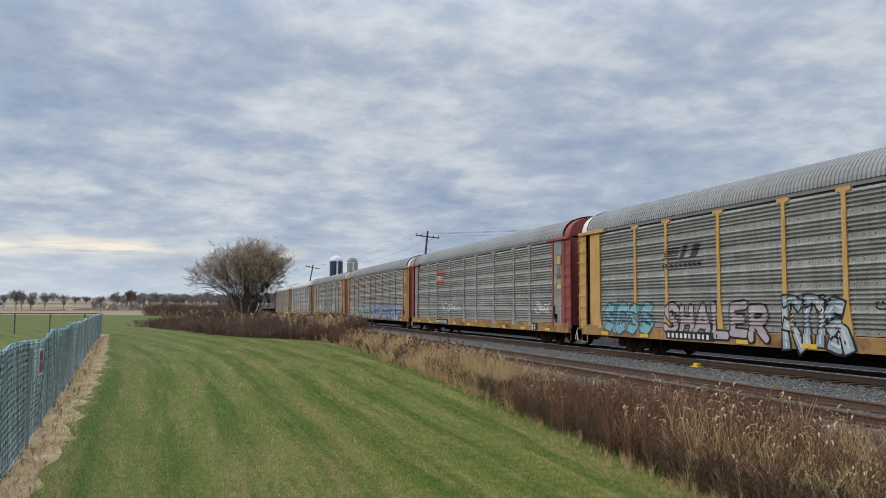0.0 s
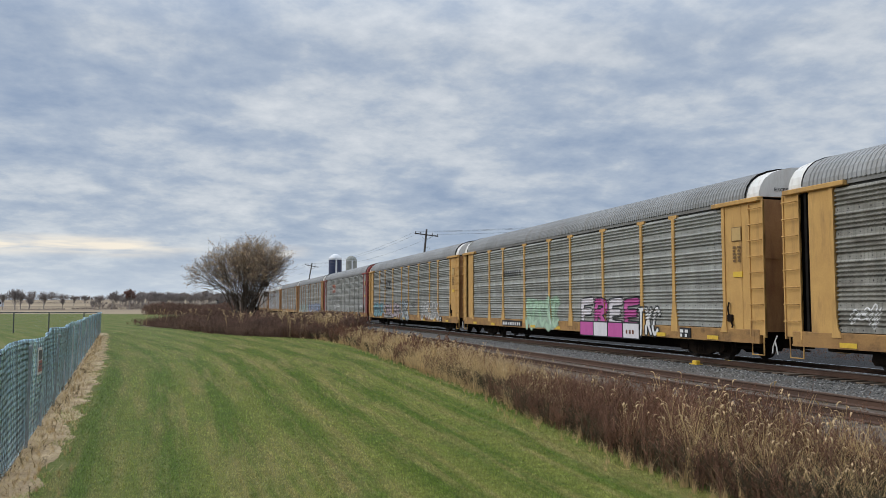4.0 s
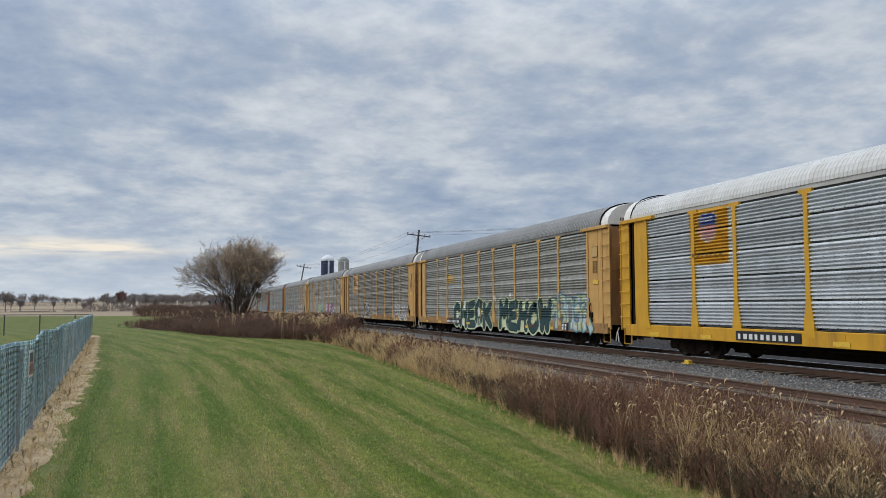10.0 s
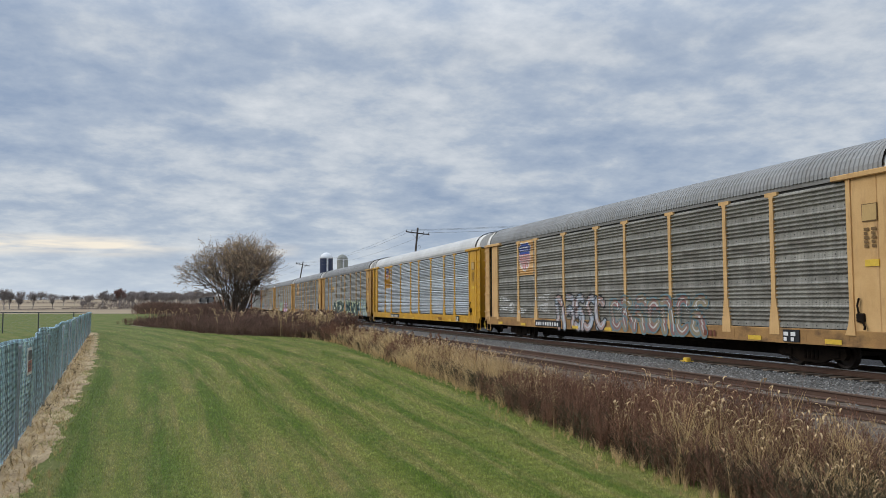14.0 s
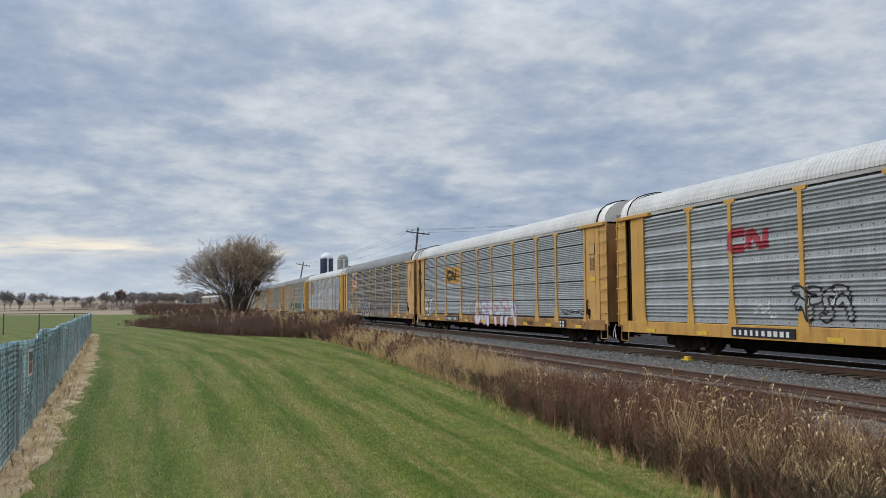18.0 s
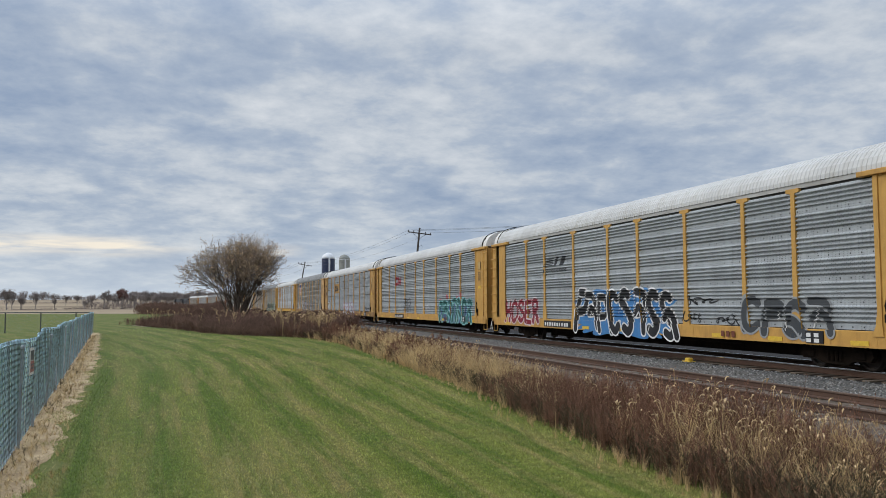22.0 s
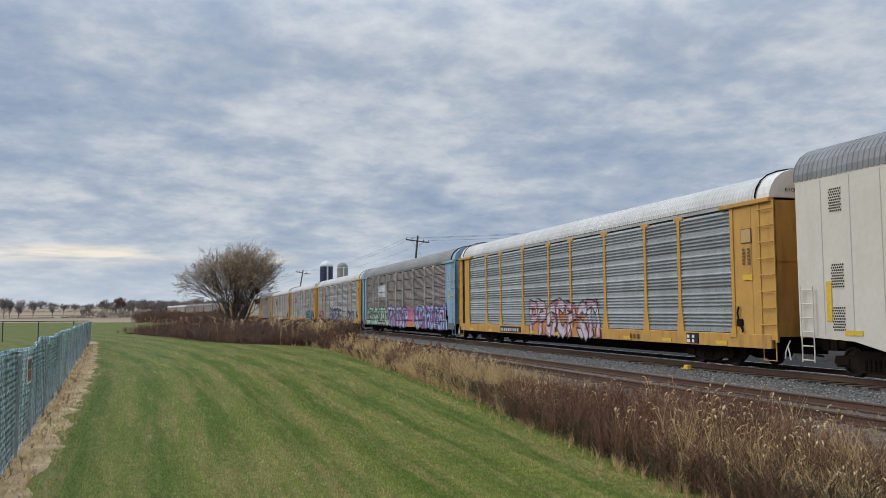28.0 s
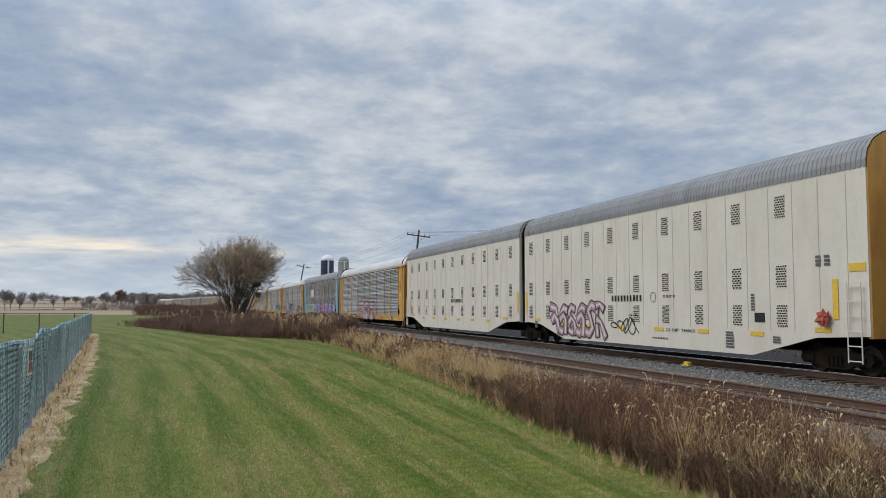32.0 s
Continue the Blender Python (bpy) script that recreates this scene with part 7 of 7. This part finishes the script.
def build_white_markings(lead, trail):
    W = 1.538
    flat("letter_outline", wild(5.05, 1.5, 6, 91, 0.045, 0.0, 1.0, True), spray("black", BLACK), trail, 7.53, 0.42, W, "black sprayed outline")
    tagged(flat("fill", wild(5.05, 1.5, 6, 91, 0.0, 0.0005, 1.0, True), spray("mauve", (0.40, 0.24, 0.27)), trail, 7.53, 0.42, W), "mauve sprayed shapes", kind="stuff")
    tagged(flat("accent", wild(5.05, 1.5, 6, 91, 0.0, 0.0008, 0.36, True), spray("chalky_white", (0.62, 0.58, 0.56)), trail, 7.53, 0.42, W), "white sprayed shapes", kind="stuff")
    flat("scrawl", scrawl(2.1, 0.7, 4, 0.04, 7), spray("black", BLACK), trail, 2.15, 0.67, W)
    bars("number_lettering", trail, 1.97, 1.91, 2.27, 0.30, 1, 10, BLACK, "black", 3, W)
    bars("number_lettering", lead, 0.06, 1.95, 2.27, 0.30, 1, 10, BLACK, "black", 3, W)
    ring = stroke([(0.17 + 0.17 * math.cos(k * math.tau / 20), 0.17 + 0.17 * math.sin(k * math.tau / 20)) for k in range(21)], 0.02)
    flat("ring_mark", ring, spray("dark_grey", (0.04, 0.04, 0.045)), trail, -0.8, 1.87, W)
    for y, z, w, h, rows, cols in ((-1.6, 2.02, 0.8, 0.1, 2, 4), (-0.9, 0.62, 1.0, 0.08, 1, 6), (-5.0, 0.5, 0.6, 0.5, 6, 1), (9.3, 0.75, 0.5, 0.3, 4, 1), (-6.2, 1.6, 0.25, 0.5, 6, 1), (-8.8, 2.75, 0.6, 0.3, 3, 2), (-7.1, 0.72, 0.5, 0.2, 3, 1)):
        bars("stencil", trail, y, z, w, h, rows, cols, (0.10, 0.10, 0.10), "stencil_grey", 5, W)
    for words, y, z, w, h in (("LD LMT 114800", -1.75, 0.88, 1.7, 0.13), ("UNIT B", 0.75, 1.36, 0.6, 0.10)):
        flat("stencil_words", lettering(words, w, h, 0.008, 0.0, 1), spray("dark_grey", (0.04, 0.04, 0.045)), trail, y, z, W, "black stencilled words")
    plate("data_panel", trail, -6.35, 1.28, 0.42, 0.26, spray("black", BLACK), W, "black data panel")
    plate("notice", trail, -9.93, 2.57, 0.52, 0.20, M["marker"], W, "yellow notice")
    b = bmesh.new()
    bmesh.ops.create_icosphere(b, subdivisions=3, radius=0.24)
    for v in b.verts:
        v.co *= 0.72 + 0.75 * noise.noise(v.co * 9)
        v.co.x *= 0.5
    me = bpy.data.meshes.new("bundle")
    b.to_mesh(me)
    b.free()
    me.materials.append(None)
    part("tarp_bundle", me, spray("tarp_red", (0.38, 0.075, 0.045)), trail, "crumpled orange-red tarp bundle", at=pose(-1.62, -9.1, 1.42))
# ---- weeds and grass ----
def ribbon(path, width, taper=True):
    """A thin strip along points, as arrays of vertices and triangles."""
    V, F = [], []
    for i, p in enumerate(path):
        w = width * (1 - 0.8 * i / (len(path) - 1) if taper else 1) / 2
        V += [(p[0] - w, p[1], p[2]), (p[0] + w, p[1] + w * 0.5, p[2])]
        if i:
            k = 2 * i
            F += [(k - 2, k - 1, k + 1), (k - 2, k + 1, k)]
    return V, F


def merge(pieces):
    Vs, Fs, n = [], [], 0
    for V, F in pieces:
        if not len(V):
            continue
        Vs.append(np.array(V, float)), Fs.append(np.array(F, int) + n)
        n += len(V)
    return np.concatenate(Vs), np.concatenate(Fs)


def turned(VF, a, at=(0, 0, 0)):
    V, F = np.array(VF[0], float), VF[1]
    c, s = math.cos(a), math.sin(a)
    return np.stack((c * V[:, 0] - s * V[:, 1] + at[0], s * V[:, 0] + c * V[:, 1] + at[1], V[:, 2] + at[2]), 1), F


def brown_plant(coarse=1.0):
    ps = []
    for s in range(5):
        h, lx, ly = rnd(0.70, 1.15), rnd(-0.2, 0.2), rnd(-0.2, 0.2)
        ox, oy = rnd(-0.12, 0.12), rnd(-0.12, 0.12)
        stem = [(ox + lx * (u ** 1.5), oy + ly * (u ** 1.5), h * u) for u in (0, 0.35, 0.7, 1.0)]
        ps.append(turned(ribbon(stem, 0.008 * coarse), 0))
        for k in range(11):
            u = rnd(0.2, 1.0)
            bx, by, bz = ox + lx * u ** 1.5, oy + ly * u ** 1.5, h * u
            L, e = rnd(0.08, 0.26) * (1.25 - 0.6 * u), rnd(0.7, 1.4)
            path = [(0, 0, 0), (L * 0.55 * math.cos(e), 0, L * 0.55 * math.sin(e)), (L * math.cos(e), 0, L * math.sin(e) + 0.02)]
            a = rnd(0, 6.3)
            ps.append(turned(ribbon(path, 0.0055 * coarse), a, (bx, by, bz)))
            for q in range(3):
                w = rnd(0.3, 1.0)
                c = (L * w * math.cos(e), rnd(-0.02, 0.02), L * w * math.sin(e) + rnd(-0.01, 0.03))
                r = rnd(0.005, 0.012) * coarse
                ps.append(turned(([(c[0] - r, c[1], c[2] - r), (c[0] + r * 0.3, c[1] + r, c[2] - r), (c[0] + r, c[1] - r * 0.4, c[2] + 2 * r)], [(0, 1, 2)]), a, (bx, by, bz)))
    return merge(ps)


def brush_plant():
    """A tall bushy weed seen from afar: stems, side shoots and a fluffy top, in few faces."""
    ps = []
    for s in range(4):
        h, a, lean = rnd(0.60, 0.95), rnd(0, 6.3), rnd(0.05, 0.45)
        at = (rnd(-0.12, 0.12), rnd(-0.12, 0.12), 0)
        ps.append(turned(ribbon([(0, 0, 0), (lean * 0.4, 0, h * 0.6), (lean, 0, h)], 0.022), a, at))
        for k in range(11):
            u, b = rnd(0.30, 1.0), rnd(0, 6.3)
            L, e = rnd(0.12, 0.32) * (1.2 - 0.4 * u), rnd(0.1, 1.25)
            c = (at[0] + lean * u * u * math.cos(a), at[1] + lean * u * u * math.sin(a), h * u)
            ps.append(turned(ribbon([(0, 0, 0), (L * math.cos(e), 0, L * math.sin(e))], 0.030), b, c))
    return merge(ps)


def tan_plant(coarse=1.0):
    ps = []
    for k in range(24):
        h, bend = rnd(0.35, 1.0), rnd(0.05, 0.5)
        path = [(bend * u * u, 0, h * (u - 0.25 * bend * u * u)) for u in (0, 0.4, 0.7, 0.9, 1.0)]
        ps.append(turned(ribbon(path, rnd(0.009, 0.018) * coarse), rnd(0, 6.3), (rnd(-0.1, 0.1), rnd(-0.1, 0.1), 0)))
    return merge(ps)


def fox_plant(coarse=1.0):
    """Bent stalks, each with a nodding bristly head."""
    stalks, heads = [], []
    for k in range(3):
        h, b, a = rnd(0.8, 1.2), rnd(0.05, 0.2), rnd(0, 6.3)
        at = (rnd(-0.08, 0.08), rnd(-0.08, 0.08), 0)
        path = [(b * u ** 3, 0, h * u) for u in (0, 0.4, 0.75, 1.0)]
        stalks.append(turned(ribbon(path, 0.006 * coarse, False), a, at))
        R, sweep = rnd(0.045, 0.075), rnd(1.6, 2.7)
        pts = [(b + R * (1 - math.cos(sweep * u)), 0, h + R * math.sin(sweep * u) * 1.1) for u in (0, 0.2, 0.4, 0.6, 0.8, 1.0)]
        V, F = [], []
        for i, p in enumerate(pts):
            r = (0.005, 0.014, 0.018, 0.018, 0.014, 0.004)[i] * coarse
            V += [(p[0] + r * math.cos(q), p[1] + r * math.sin(q), p[2] + r * math.cos(q) * 0.6) for q in (0, 1.57, 3.14, 4.71)]
            if i:
                m = 4 * i
                for q in range(4):
                    F += [(m - 4 + q, m - 4 + (q + 1) % 4, m + (q + 1) % 4), (m - 4 + q, m + (q + 1) % 4, m + q)]
        heads.append(turned((V, F), a, at))
    return merge(stalks), merge(heads)


def in_patch(x, y):
    """Inside the wide weed patch round the shrubby tree."""
    if y < 46 or y > 300:
        return False
    if y < 84.5:
        return x > edge_x(y, EDGE) + 0.1
    return x > edge_x(y, BACK) if y < 190 else x > -9


def build_weeds():
    random.seed(21)
    brown = [brown_plant() for k in range(8)] + [brown_plant(2.2) for k in range(4)]
    tan = [tan_plant() for k in range(8)] + [tan_plant(2.0) for k in range(4)]
    fox = [fox_plant() for k in range(6)] + [fox_plant(1.7) for k in range(3)]
    brush = [brush_plant() for k in range(9)]
    sb, st, sf, sp, su = [], [], [], [], []

    def tan_share(y, x):
        base = 0.46 if y < 9.0 else 0.12 if y < 13.5 else 0.30 if y < 16 else 0.88
        if y > 40:
            base = 0.55 - 0.06 * (y - 40)
        return max(0.05, base + 0.35 * (noise.noise((x * 0.5, y * 0.35, 3)) - 0.05))
    def tall(y):
        return np.interp(y, [4, 6, 7.5, 8.8, 10.6, 13, 16, 18, 25, 50], [0.42, 0.50, 0.70, 0.80, 0.71, 0.62, 0.58, 0.72, 0.80, 0.80])
    y = 2.0
    while y < 50:
        step = 0.035 + 0.0022 * y
        y += step
        e = edge_x(y, EDGE)
        for k in range(9 if y < 13 else 7 if y < 16 else 5 if y < 28 else 3):
            x = e + abs(random.gauss(0, 1.0)) * (1.35 if y < 13 else 0.95) + 0.02
            if x > 9.3:
                continue
            size = rnd(0.72, 1.0) * tall(y) * (0.75 if x < e + 0.35 else 1.0) * (0.55 if x > e + (2.7 if y < 13 else 1.9) else 1.0)
            yy = y + rnd(-0.1, 0.1)
            if random.random() < tan_share(yy, x) * (0.35 if x < e + 0.35 and y < 17 else 1.0):
                st.append((x, yy, -0.19, rnd(0, 6.3), size * rnd(0.85, 1.15), rnd(-0.2, 0.2), random.randrange(8) if y < 22 else 8 + random.randrange(4)))
                if random.random() < 0.42:
                    sf.append((x, yy, -0.19, rnd(0, 6.3), size * 0.95, rnd(-0.15, 0.15), random.randrange(6) if y < 25 else 6 + random.randrange(3)))
            else:
                sb.append((x, yy, -0.19, rnd(0, 6.3), size * rnd(0.9, 1.15), rnd(-0.2, 0.2), random.randrange(8) if y < 22 else 8 + random.randrange(4)))
                if random.random() < (0.10 if y < 9.5 else 0.04):
                    sf.append((x, yy, -0.19, rnd(0, 6.3), size * 1.05, rnd(-0.15, 0.15), random.randrange(6)))
    # low weeds added beyond the train, unseen, to darken the view beneath it
    for k in range(2500):
        yy = -5 + 125 * random.random() ** 1.4
        sb.append((rnd(22.5, 27.0), yy, -0.45, rnd(0, 6.3), rnd(0.2, 0.3), 0, 8 + random.randrange(4)))
    for k in range(420):
        yy = 4 + 44 * random.random() ** 1.3
        st.append((edge_x(yy, EDGE) + random.gauss(0.05, 0.16), yy, -0.2, rnd(0, 6.3), rnd(0.10, 0.24), rnd(-0.3, 0.3), random.randrange(8)))
    # tufts of dead grass along the fence foot
    for k in range(450):
        yy = 5 + 50 * random.random() ** 1.5
        st.append((fence_point(max(yy - 2.0, 0.0)).x + 0.12 + abs(random.gauss(0, 0.22)), yy, -0.2, rnd(0, 6.3), rnd(0.06, 0.16), rnd(-0.3, 0.3), random.randrange(8)))
    for k in range(160):
        yy = 5 + 50 * random.random() ** 1.5
        su.append((fence_point(max(yy - 2.0, 0.0)).x + random.gauss(0.12, 0.16), yy, -0.2, rnd(0, 6.3), rnd(0.08, 0.22), rnd(-0.3, 0.3), random.randrange(9)))
    # sparse growth between the rails of the disused near track
    for k in range(110):
        yy = rnd(3, 60)
        st.append((rnd(9.2, 11.7), yy, -0.2, rnd(0, 6.3), rnd(0.10, 0.24), rnd(-0.2, 0.2), random.randrange(8)))
    # the wide patch: mounded thickets, low at the lawn's edge and deeper behind
    for k in range(15000):
        yy = 46 + 70 * random.random() ** 1.5
        x = rnd(-6.5, 9.0)
        if in_patch(x, yy):
            d = x - (edge_x(yy, EDGE) if yy < 84.5 else edge_x(yy, BACK))
            mound = 0.72 + 0.28 * min(1.0, d / 2.0) + 0.75 * noise.noise((x * 0.30, yy * 0.16, 0)) + 0.25 * noise.noise((x * 0.9, yy * 0.5, 4))
            sp.append((x, yy, -0.19, rnd(0, 6.3), rnd(0.95, 1.25) * min(max(mound, 0.45), 1.35) * (0.62 if yy > 72 and d < 3 else 1.0), rnd(-0.12, 0.12), random.randrange(9)))
            if random.random() < (0.16 if x > 5.0 and yy < 60 else 0.02):
                sf.append((x, yy, -0.19, rnd(0, 6.3), rnd(1.0, 1.3), 0, 6 + random.randrange(3)))
    for k in range(1700):
        yy = 175 + 95 * random.random()
        x = rnd(-10.5, 9) - (yy - 175) * 0.03
        sp.append((x, yy, -0.25, rnd(0, 6.3), rnd(1.5, 2.6) * (0.8 + 0.9 * abs(noise.noise((x * 0.2, yy * 0.03, 2)))), 0, random.randrange(9)))
    # dark green-brown growth low among the weeds; its colour also deepens the shade inside them
    for k in range(3000):
        yy = 4 + 44 * random.random() ** 1.5
        x = edge_x(yy, EDGE) + abs(random.gauss(0, 0.75)) + 0.10
        su.append((x, yy, -0.2, rnd(0, 6.3), rnd(0.28, 0.50), rnd(-0.2, 0.2), random.randrange(9)))
    scatter("thicket", brush, sp, M["thicket"], "mounded thicket of dead red-brown weeds round the tree", "weeds")
    scatter("undergrowth", brush, su, M["undergrowth"], "green-brown growth low among the weeds, coloured dark for their shade", "weeds")
    # brush under the far trees and along the field ends
    sh = []
    for k in range(900):
        a, d = radians(rnd(-6.5, 8)), rnd(470, 640)
        x, yy = d * math.sin(a), d * math.cos(a)
        sh.append((x, yy, ground_z(x, yy) - 0.2, rnd(0, 6.3), rnd(1.6, 3.4), 0, random.randrange(9)))
    for lo, hi, d0, high, count in ((-10.4, -8.0, 424, 1.3, 240), (-7.6, -2.6, 432, 1.5, 420), (-13, -5.5, 700, 2.0, 260), (-24, -5.0, 1000, 10.0, 700), (-24, -10.6, 470, 1.2, 260)):
        for k in range(count):
            a, d = radians(rnd(lo, hi)), d0 + rnd(-6, 6)
            x, yy = d * math.sin(a), d * math.cos(a)
            sh.append((x, yy, ground_z(x, yy) - 0.1, rnd(0, 6.3), rnd(0.7, 1.2) * high * (0.5 + 1.1 * abs(noise.noise((x * 0.09, d0, 0)))), 0, random.randrange(9)))
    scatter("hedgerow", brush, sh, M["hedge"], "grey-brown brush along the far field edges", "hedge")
    scatter("brown_weeds", brown, sb, M["brown_weed"], "dense dead reddish-brown weeds along the lawn", "weeds")
    scatter("tan_grass", tan, st, M["tan_weed"], "dry tan grass among the weeds", "grass")
    scatter("foxtail_stalks", [f[0] for f in fox], sf, M["tan_weed"], "tan stalks of foxtail grass", "grass")
    scatter("foxtail_heads", [f[1] for f in fox], sf, M["seed"], "nodding pale bristly seed heads", "grass")


def build_grass():
    rng = np.random.default_rng(4)
    fy, fx = np.array([3, 9.4, 12.3, 15.3, 20.2, 30.2, 60.4]), np.array([-1.3, -1.48, -1.56, -1.85, -2.12, -2.84, -5.66])
    # blades thinning out with distance over the whole lawn
    N = 620000
    y = (6.2 ** -2 + rng.random(N) * (70.0 ** -2 - 6.2 ** -2)) ** -0.5
    x = rng.uniform(-6.5, 7.2, N)
    ys, ex = np.array([p[1] for p in EDGE]), np.array([p[0] for p in EDGE])
    wob = 0.24 * np.sin(y * 1.3) * np.sin(y * 0.7) + 0.10 * np.sin(y * 5.3 + 1) + rng.normal(0, 0.05, N)
    keep = (x < np.interp(y, ys, ex) + 0.15) & (x > np.interp(y, fy, fx) - 0.15 + wob)
    x, y = x[keep], y[keep]
    n = len(x)
    a, h = rng.uniform(0, 6.3, n), np.minimum(0.009 + 0.0013 * y, 0.035) * rng.uniform(0.5, 1.3, n)
    w, lean = 0.00030 * y * rng.uniform(0.6, 1.2, n), rng.uniform(0.0, 0.9, n) * h
    c, s, z = np.cos(a), np.sin(a), np.full(n, -0.2)
    turn = a + rng.normal(0, 0.6, n)
    V = np.stack([np.stack((x - w * s, y + w * c, z), 1), np.stack((x + w * s, y - w * c, z), 1), np.stack((x + lean * np.cos(turn), y + lean * np.sin(turn), z + h), 1)], 1).reshape(-1, 3)
    tagged(shape("lawn_grass", fast_mesh("lawn_grass", V, np.arange(3 * n).reshape(-1, 3)), M["blade"]), "short mown green grass blades", "grass", kind="stuff")
    N = 9000
    y = 6 + 50 * rng.random(N) ** 1.6
    x = np.interp(y, fy, fx) + rng.normal(-0.52, 0.2, N)
    a, h = rng.uniform(0, 6.3, N), rng.uniform(0.04, 0.16, N)
    w, L = rng.uniform(0.003, 0.006, N), h * rng.uniform(0.5, 2.0, N)
    c, s, z = np.cos(a), np.sin(a), np.full(N, -0.19)
    V = np.stack([np.stack((x - w * s, y + w * c, z), 1), np.stack((x + w * s, y - w * c, z), 1), np.stack((x + L * c, y + L * s, z + h * 0.6), 1)], 1).reshape(-1, 3)
    tagged(shape("straw_blades", fast_mesh("straw_blades", V, np.arange(3 * N).reshape(-1, 3)), M["straw_blade"]), "loose dead straw along the fence", "straw", kind="stuff")


def build_marker():
    m = thing("track_marker", "small yellow painted block beside the rail", "marker", at=pose(15.55, 23.6, -0.2))
    part("block", Geo().box(-0.09, 0.09, -0.12, 0.12, 0.0, 0.13, 0.03), M["marker"], m)
    part("foot", Geo().box(-0.12, 0.12, -0.2, 0.2, 0.0, 0.03), M["marker"], m)


def motions():
    for offset, car in TRAIN:
        rows = []
        for t in range(0, 33):
            x, y, h = along(travel(t) + offset)
            rows.append((t, pose(x, y, 0, 0, 0, h)))
        walk(car, rows)


M["vent_plate"] = mat("vent_plate_paint", (0.63, 0.585, 0.505), (0.57, 0.525, 0.45), rough=0.55, scale=0.5)
build_ground()
build_lawn()
build_train()
build_markings()
build_white_markings(UNITS[0], UNITS[1])
build_poles()
build_silos()
build_fence()
build_big_tree()
build_far_trees()
build_farm()
build_weeds()
build_grass()
build_marker()
build_stones()
build_tracks()
motions()
